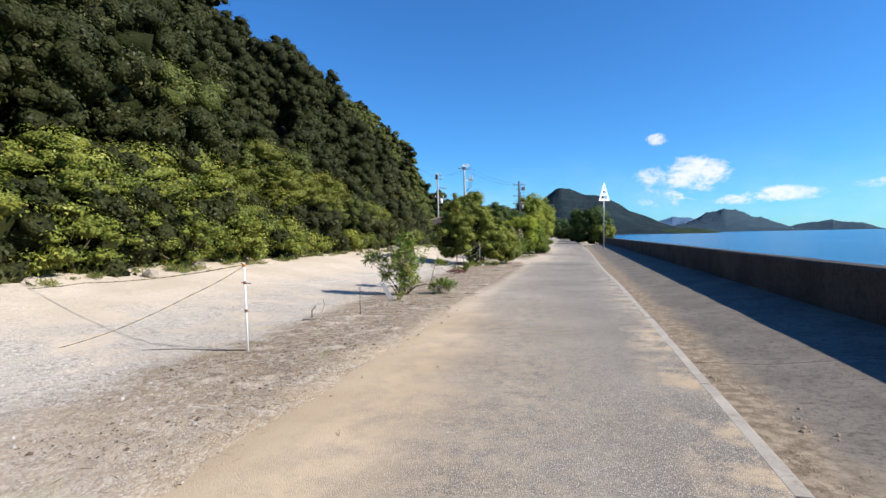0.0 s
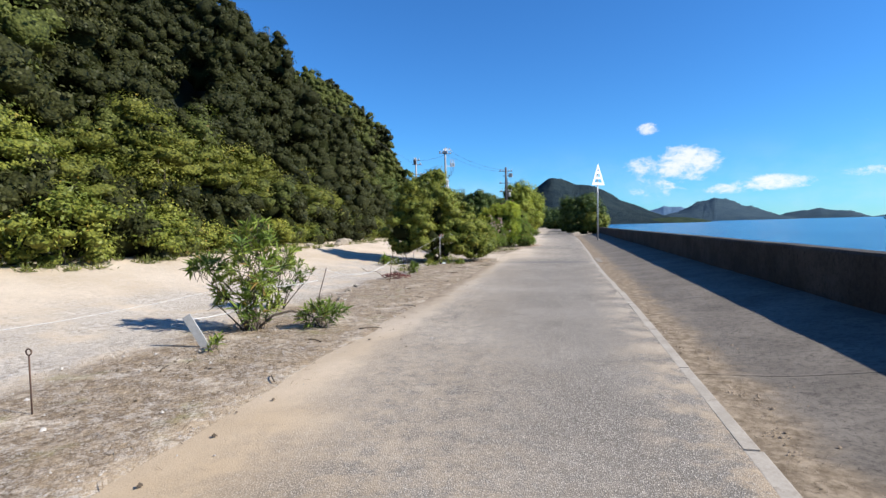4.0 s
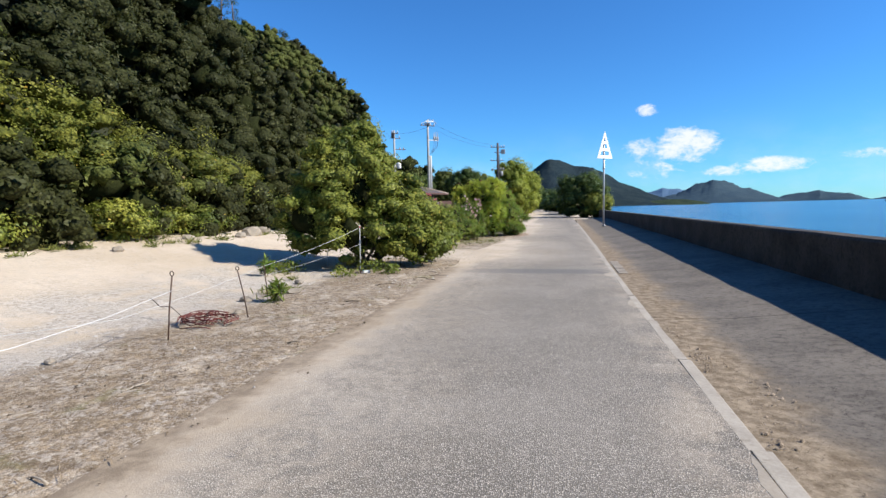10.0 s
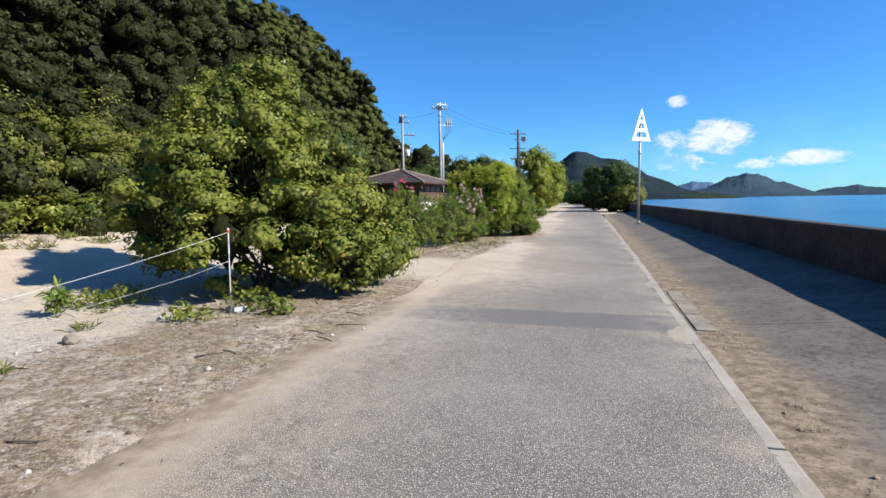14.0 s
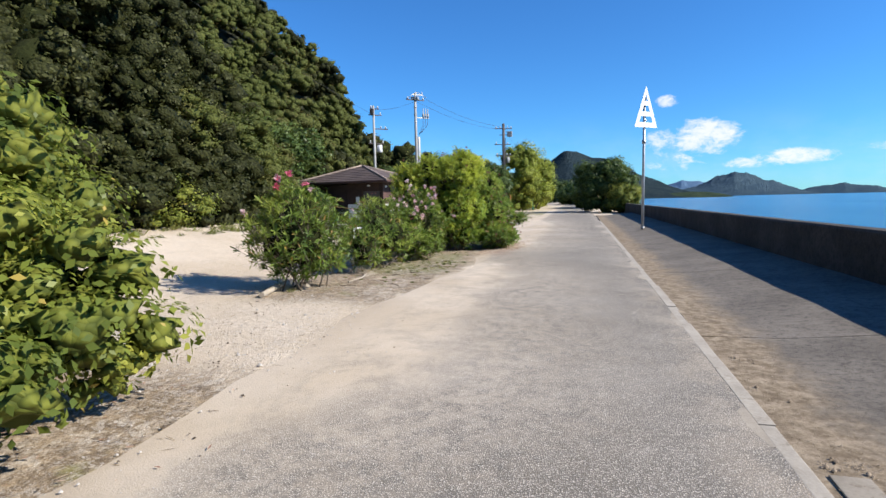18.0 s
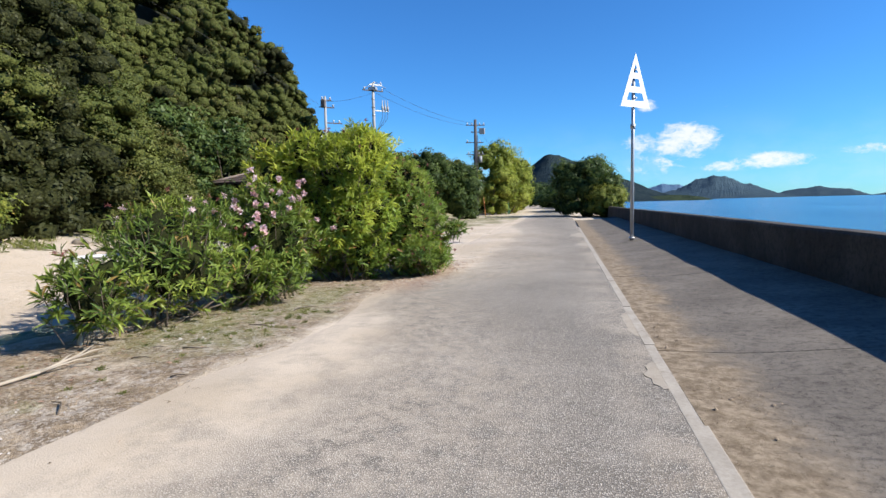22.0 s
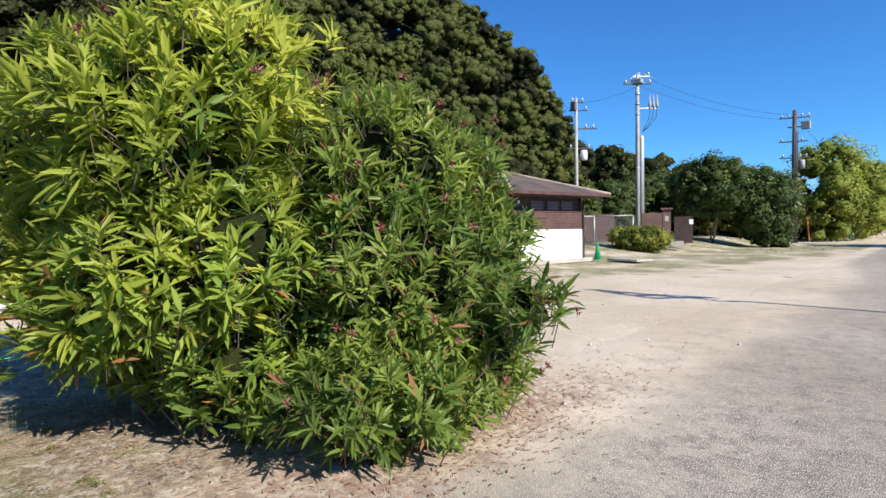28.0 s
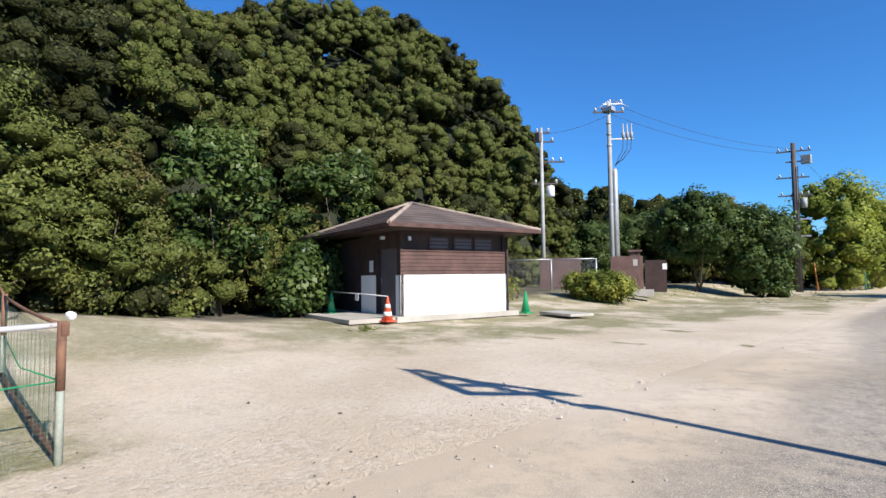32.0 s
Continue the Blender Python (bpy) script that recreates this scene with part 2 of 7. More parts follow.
def ground_build(t, bsdf, geo, out):
    pos = geo.outputs["Position"]
    x, y, z = xyz(t, geo)
    col, grain, mid_ = sand_colour(t, pos)
    wob = noise_tex(t, pos, 0.55, 6.0, 0.65)
    wx = math_node(t, "ADD", x, math_node(t, "MULTIPLY", math_node(t, "SUBTRACT", wob, 0.5), 3.2))
    # old grey hardstanding beside the verge
    slab = math_node(t, "MULTIPLY", smooth(t, wx, -4.4, -5.0), smooth(t, wx, -9.2, -7.4))
    slab = math_node(t, "MULTIPLY", slab, smooth(t, y, 34.0, 29.0))
    slab = math_node(t, "MULTIPLY", slab, smooth(t, noise_tex(t, pos, 0.9, 5.0, 0.6), 0.36, 0.55))
    grey = mix(t, smooth(t, grain, 0.35, 0.65), (0.31, 0.285, 0.25), (0.48, 0.45, 0.405))
    col = mix(t, math_node(t, "MULTIPLY", slab, 0.6), col, grey)
    # brown verge with litter between sand lot and road
    vx = math_node(t, "ADD", math_node(t, "MULTIPLY", x, 0.45), math_node(t, "MULTIPLY", wx, 0.55))
    verge = math_node(t, "MULTIPLY", smooth(t, vx, -5.5, -4.6), smooth(t, vx, -2.0, -2.45))
    verge = math_node(t, "MULTIPLY", verge, math_node(t, "MULTIPLY", smooth(t, y, 47.0, 44.5), math_node(t, "ADD", 0.5, math_node(t, "MULTIPLY", smooth(t, y, 3.0, 6.0), 0.5))))
    bed = math_node(t, "MULTIPLY", math_node(t, "MULTIPLY", smooth(t, wx, -8.0, -7.0), smooth(t, wx, -1.7, -2.3)), math_node(t, "MULTIPLY", smooth(t, y, 40.5, 41.5), smooth(t, y, 46.5, 45.0)))
    verge = math_node(t, "MAXIMUM", verge, bed)
    gap = math_node(t, "MULTIPLY", smooth(t, y, 30.2, 31.2), smooth(t, y, 34.6, 33.6))
    verge = math_node(t, "MULTIPLY", verge, math_node(t, "SUBTRACT", 1.0, gap))
    lump = noise_tex(t, pos, 5.0, 6.0, 0.75)
    soil = mix(t, smooth(t, lump, 0.38, 0.66), (0.115, 0.076, 0.042), (0.345, 0.255, 0.155))
    crumbs = noise_tex(t, pos, 26.0, 5.0, 0.8)
    soil = mix(t, math_node(t, "MULTIPLY", smooth(t, crumbs, 0.50, 0.60), 0.65), soil, (0.085, 0.056, 0.032))
    soil = mix(t, math_node(t, "MULTIPLY", smooth(t, crumbs, 0.46, 0.36), 0.55), soil, (0.50, 0.405, 0.28))
    soil = mix(t, math_node(t, "MULTIPLY", smooth(t, grain, 0.6, 0.75), 0.6), soil, (0.5, 0.43, 0.34))
    moss = smooth(t, noise_tex(t, pos, 1.3, 5.0, 0.6), 0.58, 0.72)
    soil = mix(t, math_node(t, "MULTIPLY", moss, 0.75), soil, (0.165, 0.165, 0.04))
    patchy = smooth(t, noise_tex(t, pos, 1.1, 7.0, 0.78), 0.33, 0.49)
    col = mix(t, math_node(t, "MULTIPLY", math_node(t, "MULTIPLY", verge, patchy), 0.9), col, soil)
    # driven sand along the edge of the asphalt
    rim = math_node(t, "MULTIPLY", smooth(t, vx, -3.1, -2.4), smooth(t, y, 16.0, 8.0))
    rim = math_node(t, "MULTIPLY", rim, math_node(t, "ADD", 0.45, math_node(t, "MULTIPLY", smooth(t, mid_, 0.35, 0.6), 0.55)))
    col = mix(t, rim, col, mix(t, 1.0, sand_colour(t, pos)[0], (0.88, 0.81, 0.70), "MULTIPLY"))
    # thin grass on the far lot and round the toilet block
    q = math_node(t, "ADD", math_node(t, "SUBTRACT", x, math_node(t, "MULTIPLY", math_node(t, "SUBTRACT", y, 58.0), 0.21)), math_node(t, "MULTIPLY", math_node(t, "SUBTRACT", wob, 0.5), 4.0))
    lawn = math_node(t, "MULTIPLY", math_node(t, "MULTIPLY", smooth(t, q, -5.6, -6.6), smooth(t, y, 51.0, 55.0)), smooth(t, y, 95.0, 90.0))
    west = math_node(t, "MULTIPLY", smooth(t, x, -7.0, -9.5), smooth(t, y, 46.0, 48.0))
    pen = math_node(t, "MULTIPLY", math_node(t, "MULTIPLY", smooth(t, wx, -2.4, -2.9), smooth(t, wx, -4.6, -3.9)), math_node(t, "MULTIPLY", smooth(t, y, 36.6, 37.6), smooth(t, y, 41.9, 41.2)))
    court = math_node(t, "MULTIPLY", smooth(t, wx, -4.0, -4.5), math_node(t, "MULTIPLY", smooth(t, y, 44.2, 45.2), smooth(t, y, 49.0, 48.0)))
    pen = math_node(t, "MAXIMUM", pen, court)
    band = math_node(t, "MAXIMUM", math_node(t, "MAXIMUM", lawn, math_node(t, "MULTIPLY", west, 0.75)), pen)
    turf = math_node(t, "MULTIPLY", band, smooth(t, noise_tex(t, pos, 0.45, 6.0, 0.7), 0.36, 0.56))
    flat_ = t.nodes.new("ShaderNodeMapping")
    flat_.inputs["Scale"].default_value = (0.55, 0.9, 1.0)
    t.links.new(pos, flat_.inputs[0])
    spots = math_node(t, "MULTIPLY", smooth(t, noise_tex(t, flat_.outputs[0], 1.0, 3.0, 0.5), 0.66, 0.70), math_node(t, "MULTIPLY", smooth(t, y, 55.0, 58.0), smooth(t, y, 78.0, 72.0)))
    turf = math_node(t, "MAXIMUM", turf, spots)
    grass = mix(t, smooth(t, lump, 0.35, 0.65), (0.105, 0.115, 0.035), (0.225, 0.21, 0.085))
    col = mix(t, math_node(t, "MULTIPLY", turf, 0.85), col, grass)
    # ground turns dark brown from the foot of the wooded slope inwards
    slope_dark = math_node(t, "MULTIPLY", smooth(t, wx, -12.5, -14.5), 0.9)
    col = mix(t, slope_dark, col, (0.05, 0.042, 0.028))
    tiny = None
    for scale, amount in ((17.0, 0.30), (48.0, 0.34), (130.0, 0.28)):
        vor = node(t, "ShaderNodeTexVoronoi", Scale=scale)
        t.links.new(pos, vor.inputs["Vector"])
        sep = t.nodes.new("ShaderNodeSeparateColor")
        t.links.new(vor.outputs["Color"], sep.inputs[0])
        w = math_node(t, "MULTIPLY", smooth(t, noise_tex(t, pos, scale * 0.09, 4.0, 0.6), 0.38, 0.62), amount)
        w = math_node(t, "MULTIPLY", w, math_node(t, "ADD", 0.45, math_node(t, "MULTIPLY", math_node(t, "MAXIMUM", math_node(t, "MULTIPLY", verge, 0.45), slab), 0.9)))
        col = mix(t, math_node(t, "MULTIPLY", w, math_node(t, "GREATER_THAN", sep.outputs[0], 0.62)), col, (0.13, 0.10, 0.075))
        col = mix(t, math_node(t, "MULTIPLY", w, math_node(t, "LESS_THAN", sep.outputs[1], 0.30)), col, (0.78, 0.72, 0.63))
        tiny = vor.outputs["Distance"] if tiny is None else math_node(t, "ADD", tiny, math_node(t, "MULTIPLY", vor.outputs["Distance"], 0.5))
    t.links.new(col, bsdf.inputs["Base Color"])
    bsdf.inputs["Roughness"].default_value = 0.95
    bsdf.inputs["Specular IOR Level"].default_value = 0.15
    h = math_node(t, "ADD", math_node(t, "MULTIPLY", grain, 0.35), math_node(t, "SUBTRACT", math_node(t, "MULTIPLY", lump, 0.9), math_node(t, "MULTIPLY", tiny, 0.35)))
    bump(t, bsdf, h, 0.8, 0.022)


def road_build(t, bsdf, geo, out):
    pos = geo.outputs["Position"]
    x, y, z = xyz(t, geo)
    sand, grain, mid_ = sand_colour(t, pos)
    vor = node(t, "ShaderNodeTexVoronoi", Scale=92.0)
    t.links.new(pos, vor.inputs["Vector"])
    stone = t.nodes.new("ShaderNodeSeparateColor")
    t.links.new(vor.outputs["Color"], stone.inputs[0])
    chip = mix(t, stone.outputs[0], (0.11, 0.098, 0.083), (0.60, 0.54, 0.455))
    col = mix(t, smooth(t, vor.outputs["Distance"], 0.25, 0.62), chip, (0.135, 0.120, 0.100))
    wear = noise_tex(t, pos, 0.5, 5.0, 0.6)
    col = mix(t, math_node(t, "MULTIPLY", smooth(t, wear, 0.35, 0.75), 0.3), col, (0.41, 0.37, 0.315))
    fine = noise_tex(t, pos, 2.2, 6.0, 0.72)
    col = mix(t, math_node(t, "MULTIPLY", smooth(t, fine, 0.56, 0.76), 0.35), col, (0.46, 0.42, 0.36))
    # a smoother, darker repair strip across the lane
    sk = math_node(t, "ADD", y, math_node(t, "MULTIPLY", x, 0.04))
    strip = math_node(t, "MULTIPLY", smooth(t, sk, 27.02, 27.08), smooth(t, sk, 27.92, 27.84))
    strip = math_node(t, "MULTIPLY", strip, smooth(t, fine, 0.2, 0.42))
    col = mix(t, math_node(t, "MULTIPLY", strip, 0.8), col, (0.15, 0.143, 0.135))
    # blown sand: along the lot side, more where the lot is entered, and in pans beside the kerb
    wob = noise_tex(t, pos, 0.45, 6.0, 0.66)
    wx = math_node(t, "ADD", x, math_node(t, "MULTIPLY", math_node(t, "SUBTRACT", wob, 0.5), 1.7))
    early = math_node(t, "MULTIPLY", smooth(t, y, 20.0, 5.0), 1.35)
    mouth = math_node(t, "MULTIPLY", math_node(t, "MULTIPLY", smooth(t, y, 27.5, 31.0), smooth(t, y, 42.0, 37.0)), 1.6)
    mouth2 = math_node(t, "MULTIPLY", smooth(t, y, 40.0, 46.0), math_node(t, "SUBTRACT", 1.75, math_node(t, "MULTIPLY", smooth(t, y, 57.0, 72.0), 1.6)))
    shift = math_node(t, "SUBTRACT", math_node(t, "ADD", math_node(t, "ADD", early, mouth), mouth2), 0.72)
    wx2 = math_node(t, "SUBTRACT", wx, shift)
    dust = math_node(t, "MULTIPLY", smooth(t, wx2, -1.15, -2.5), math_node(t, "ADD", 0.55, math_node(t, "MULTIPLY", smooth(t, fine, 0.3, 0.6), 0.45)))
    film = math_node(t, "MULTIPLY", smooth(t, wx2, 0.8, -2.0), 0.55)
    film = math_node(t, "MULTIPLY", film, smooth(t, noise_tex(t, pos, 5.0, 7.0, 0.8), 0.32, 0.62))
    lip = math_node(t, "ADD", x, math_node(t, "MULTIPLY", math_node(t, "SUBTRACT", fine, 0.5), 1.1))
    hem = math_node(t, "MULTIPLY", smooth(t, lip, -1.75, -2.5), math_node(t, "MULTIPLY", smooth(t, y, 12.0, 18.0), smooth(t, y, 29.5, 27.5)))
    edge = math_node(t, "SUBTRACT", math_node(t, "SUBTRACT", x, math_node(t, "MULTIPLY", y, 0.0125)), 1.2)
    kerbside = math_node(t, "MULTIPLY", smooth(t, edge, -0.75, -0.1), smooth(t, noise_tex(t, pos, 1.5, 6.0, 0.7), 0.40, 0.60))
    kerbside = math_node(t, "MULTIPLY", kerbside, math_node(t, "ADD", 0.3, math_node(t, "MULTIPLY", smooth(t, y, 24.0, 2.0), 0.6)))
    dust = math_node(t, "MAXIMUM", math_node(t, "MAXIMUM", dust, smooth(t, lip, -1.5, -2.3)), math_node(t, "MAXIMUM", film, kerbside))
    torn = math_node(t, "MULTIPLY", math_node(t, "SUBTRACT", noise_tex(t, pos, 7.0, 8.0, 0.85), 0.5), 1.5)
    dust = math_node(t, "ADD", dust, math_node(t, "MULTIPLY", torn, math_node(t, "MULTIPLY", dust, math_node(t, "SUBTRACT", 1.25, dust))), clamp=True)
    col = mix(t, dust, col, mix(t, smooth(t, y, 16.0, 8.0), sand, mix(t, 1.0, sand, (0.90, 0.83, 0.72), "MULTIPLY")))
    hem_soil = mix(t, smooth(t, noise_tex(t, pos, 5.0, 6.0, 0.75), 0.38, 0.66), (0.16, 0.115, 0.072), (0.34, 0.265, 0.18))
    col = mix(t, math_node(t, "MULTIPLY", hem, 0.8), col, hem_soil)
    fall = math_node(t, "MULTIPLY", smooth(t, lip, -1.25, -1.75), math_node(t, "MULTIPLY", smooth(t, y, 40.5, 42.0), smooth(t, y, 46.2, 44.6)))
    fall = math_node(t, "MULTIPLY", fall, smooth(t, noise_tex(t, pos, 11.0, 6.0, 0.8), 0.40, 0.56))
    col = mix(t, math_node(t, "MULTIPLY", fall, 0.8), col, mix(t, grain, (0.10, 0.052, 0.036), (0.40, 0.26, 0.19)))
    t.links.new(col, bsdf.inputs["Base Color"])
    bsdf.inputs["Roughness"].default_value = 0.9
    bsdf.inputs["Specular IOR Level"].default_value = 0.25
    h = math_node(t, "MULTIPLY", math_node(t, "SUBTRACT", 1.0, vor.outputs["Distance"]), math_node(t, "SUBTRACT", 1.0, math_node(t, "MULTIPLY", dust, 0.7)))
    h = math_node(t, "ADD", h, math_node(t, "MULTIPLY", grain, 0.3))
    bump(t, bsdf, h, 0.75, 0.006)


def water_build(t, bsdf, geo, out):
    pos = geo.outputs["Position"]
    st = t.nodes.new("ShaderNodeMapping")
    st.inputs["Scale"].default_value = (1.0, 0.25, 1.0)
    t.links.new(pos, st.inputs[0])
    far = noise_tex(t, st.outputs[0], 0.012, 4.0, 0.6)
    col = mix(t, smooth(t, far, 0.4, 0.62), (0.010, 0.090, 0.190), (0.030, 0.150, 0.270))
    t.links.new(col, bsdf.inputs["Base Color"])
    bsdf.inputs["Roughness"].default_value = 0.22
    bsdf.inputs["IOR"].default_value = 1.33
    h = math_node(t, "ADD", noise_tex(t, pos, 0.9, 5.0, 0.65), math_node(t, "MULTIPLY", noise_tex(t, st.outputs[0], 0.12, 3.0, 0.6), 3.0))
    bump(t, bsdf, h, 0.8, 0.25)


def wood_far(name, base, spread):
    def build(t, bsdf, geo, out):
        pos = geo.outputs["Position"]
        a = noise_tex(t, pos, 0.02, 6.0, 0.7)
        b = noise_tex(t, pos, 0.12, 5.0, 0.75)
        col = mix(t, smooth(t, math_node(t, "ADD", math_node(t, "MULTIPLY", a, 0.6), math_node(t, "MULTIPLY", b, 0.4)), 0.35, 0.65), base, spread)
        t.links.new(col, bsdf.inputs["Base Color"])
        bsdf.inputs["Roughness"].default_value = 1.0
        bsdf.inputs["Specular IOR Level"].default_value = 0.0
        bump(t, bsdf, b, 1.0, 9.0)
    return material(name, build)


def concrete_build(base, pale, dark, silt=False):
    def build(t, bsdf, geo, out):
        pos = geo.outputs["Position"]
        x, y, z = xyz(t, geo)
        a = noise_tex(t, pos, 0.8, 6.0, 0.65)
        st = t.nodes.new("ShaderNodeMapping")
        st.inputs["Scale"].default_value = (9.0, 11.0, 9.0)
        t.links.new(pos, st.inputs[0])
        streak = noise_tex(t, st.outputs[0], 1.0, 8.0, 0.78, 0.5)
        grain = noise_tex(t, pos, 70.0, 3.0, 0.7)
        col = mix(t, smooth(t, a, 0.33, 0.68), base, pale)
        col = mix(t, math_node(t, "MULTIPLY", smooth(t, streak, 0.45, 0.66), 0.7), col, dark)
        col = mix(t, math_node(t, "MULTIPLY", smooth(t, grain, 0.35, 0.7), 0.3), col, pale)
        pits = noise_tex(t, pos, 24.0, 7.0, 0.85)
        col = mix(t, math_node(t, "MULTIPLY", smooth(t, pits, 0.52, 0.64), 0.55), col, dark)
        col = mix(t, math_node(t, "MULTIPLY", smooth(t, pits, 0.46, 0.34), 0.35), col, tuple(v * 1.3 for v in pale))
        if silt:
            # earth washed down against the kerb, drying out up the slope
            off = math_node(t, "SUBTRACT", math_node(t, "SUBTRACT", x, math_node(t, "MULTIPLY", y, 0.0125)), 1.2)
            wob = noise_tex(t, pos, 1.1, 6.0, 0.7)
            q = math_node(t, "ADD", off, math_node(t, "MULTIPLY", math_node(t, "SUBTRACT", wob, 0.5), 1.1))
            lump = noise_tex(t, pos, 7.0, 6.0, 0.75)
            earth = mix(t, smooth(t, lump, 0.35, 0.68), (0.15, 0.11, 0.068), (0.37, 0.295, 0.205))
            col = mix(t, math_node(t, "MULTIPLY", smooth(t, q, 0.82, 0.32), 0.9), col, earth)
        t.links.new(col, bsdf.inputs["Base Color"])
        bsdf.inputs["Roughness"].default_value = 0.93
        bsdf.inputs["Specular IOR Level"].default_value = 0.2
        bump(t, bsdf, math_node(t, "SUBTRACT", math_node(t, "ADD", streak, math_node(t, "MULTIPLY", grain, 0.4)), math_node(t, "MULTIPLY", smooth(t, pits, 0.54, 0.68), 0.5)), 0.6, 0.007)
    return build


M = {}
M["ground"] = material("granite_sand", ground_build)
M["road"] = material("worn_asphalt", road_build)
M["water"] = material("sea_water", water_build)
M["apron"] = material("stained_concrete", concrete_build((0.128, 0.112, 0.094), (0.205, 0.18, 0.15), (0.045, 0.039, 0.033), True))
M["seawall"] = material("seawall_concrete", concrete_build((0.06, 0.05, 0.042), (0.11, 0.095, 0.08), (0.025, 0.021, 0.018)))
M["kerb"] = two_scale("kerb_concrete", (0.30, 0.265, 0.215), (0.42, 0.375, 0.31), 2.5, 40, 0.92, 0.003, stain=(0.22, 0.185, 0.14))
M["gutter"] = two_scale("gutter_silt", (0.16, 0.12, 0.08), (0.38, 0.30, 0.215), 2.2, 30, 0.97, 0.012, stain=(0.085, 0.06, 0.04))
M["mortar"] = two_scale("pale_mortar", (0.31, 0.265, 0.205), (0.41, 0.355, 0.28), 3, 40, 0.95, 0.004)
# near-black: the shade under the crowns is put into the slope's colour
M["soil"] = two_scale("shaded_hill_soil", (0.010, 0.014, 0.006), (0.024, 0.028, 0.012), 0.8, 6, 1.0, 0.05)
M["hill_leaf"] = leaf_material("hill_leaves", (0.060, 0.077, 0.018), (0.098, 0.117, 0.026), (0.150, 0.160, 0.040), 0.22, 0.6, 0.12, (0.15, 0.11, 0.04), 0.008, (0.115, 0.082, 0.030), 0.06)
# evergreen green, darkened: the slope's weaker light is put into this leaf colour
M["hill_dark"] = leaf_material("shaded_evergreen_hill_leaves", (0.019, 0.024, 0.007), (0.034, 0.039, 0.010), (0.060, 0.062, 0.017), 0.25, 0.6, 0.05, (0.08, 0.075, 0.03), 0.006, None, 0.06)
M["dark_leaf"] = leaf_material("dark_leaves", (0.025, 0.048, 0.013), (0.060, 0.095, 0.024), (0.125, 0.165, 0.045), 0.6, 0.42, 0.18)
M["yellow_leaf"] = leaf_material("yellow_green_leaves", (0.075, 0.095, 0.018), (0.145, 0.160, 0.028), (0.235, 0.225, 0.042), 0.55, 0.5, 0.25, (0.30, 0.20, 0.03), 0.008, None, 0.08)
M["bush_leaf"] = leaf_material("thicket_leaves", (0.070, 0.098, 0.020), (0.165, 0.195, 0.034), (0.34, 0.33, 0.06), 0.9, 0.45, 0.28, (0.36, 0.27, 0.06), 0.015, None, 0.12)
M["oleander_leaf"] = leaf_material("oleander_leaves", (0.095, 0.155, 0.034), (0.225, 0.31, 0.052), (0.40, 0.45, 0.08), 0.9, 0.36, 0.42, (0.34, 0.16, 0.06), 0.02)
M["oleander_dark"] = leaf_material("dusky_oleander_leaves", (0.055, 0.095, 0.024), (0.14, 0.20, 0.036), (0.29, 0.33, 0.06), 0.9, 0.36, 0.26, (0.30, 0.20, 0.06), 0.03)
M["oleander_green"] = leaf_material("deep_green_oleander_leaves", (0.07, 0.12, 0.03), (0.17, 0.24, 0.05), (0.32, 0.37, 0.08), 0.9, 0.34, 0.42, (0.32, 0.15, 0.07), 0.03)
# yellow-green leaves, lightened: sunlight on the upper bush put into their colour
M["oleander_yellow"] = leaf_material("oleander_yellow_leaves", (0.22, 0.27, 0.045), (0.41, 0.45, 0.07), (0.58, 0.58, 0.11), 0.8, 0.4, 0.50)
M["far_leaf"] = leaf_material("row_tree_leaves", (0.095, 0.13, 0.022), (0.22, 0.26, 0.04), (0.37, 0.38, 0.06), 0.5, 0.5, 0.28)
M["pine_leaf"] = leaf_material("pine_needles", (0.018, 0.038, 0.016), (0.035, 0.065, 0.025), (0.06, 0.09, 0.03), 0.9, 0.6, 0.1)
# near-black cores inside crowns, so that gaps between leaves look deeply shaded
M["inner"] = two_scale("shade_core_foliage", (0.010, 0.013, 0.004), (0.026, 0.030, 0.009), 1.2, 9.0, 1.0, 0.12, spec=0.1)
M["bark"] = two_scale("bark", (0.055, 0.042, 0.03), (0.17, 0.135, 0.10), 4, 40, 0.95, 0.01)
M["petal"] = leaf_material("pink_petals", (0.60, 0.34, 0.38), (0.72, 0.50, 0.52), (0.82, 0.70, 0.69), 1.5, 0.6, 0.3)
M["petal_deep"] = leaf_material("deep_pink_petals", (0.55, 0.08, 0.16), (0.66, 0.14, 0.25), (0.75, 0.28, 0.38), 1.5, 0.6, 0.3)
M["bud"] = two_scale("red_buds", (0.15, 0.04, 0.035), (0.27, 0.085, 0.07), 3, 30, 0.6, 0.002)
M["straw"] = leaf_material("dry_litter", (0.10, 0.065, 0.04), (0.24, 0.165, 0.10), (0.42, 0.33, 0.22), 2.0, 0.8, 0.1)
M["litter_red"] = leaf_material("red_brown_litter", (0.20, 0.105, 0.075), (0.36, 0.215, 0.155), (0.52, 0.39, 0.29), 2.0, 0.8, 0.1)
M["grass"] = leaf_material("grass_blades", (0.06, 0.08, 0.02), (0.13, 0.15, 0.035), (0.26, 0.25, 0.08), 1.5, 0.6, 0.25)
M["post_green"] = two_scale("grey_green_post", (0.26, 0.30, 0.25), (0.44, 0.47, 0.40), 6, 40, 0.8, 0.001)
M["blue_print"] = two_scale("faded_blue_print", (0.16, 0.30, 0.42), (0.30, 0.46, 0.56), 12, 60, 0.6, 0.001)
M["worn_slab"] = two_scale("worn_slab_concrete", (0.20, 0.17, 0.13), (0.31, 0.27, 0.215), 3, 40, 0.95, 0.004, stain=(0.15, 0.115, 0.08))
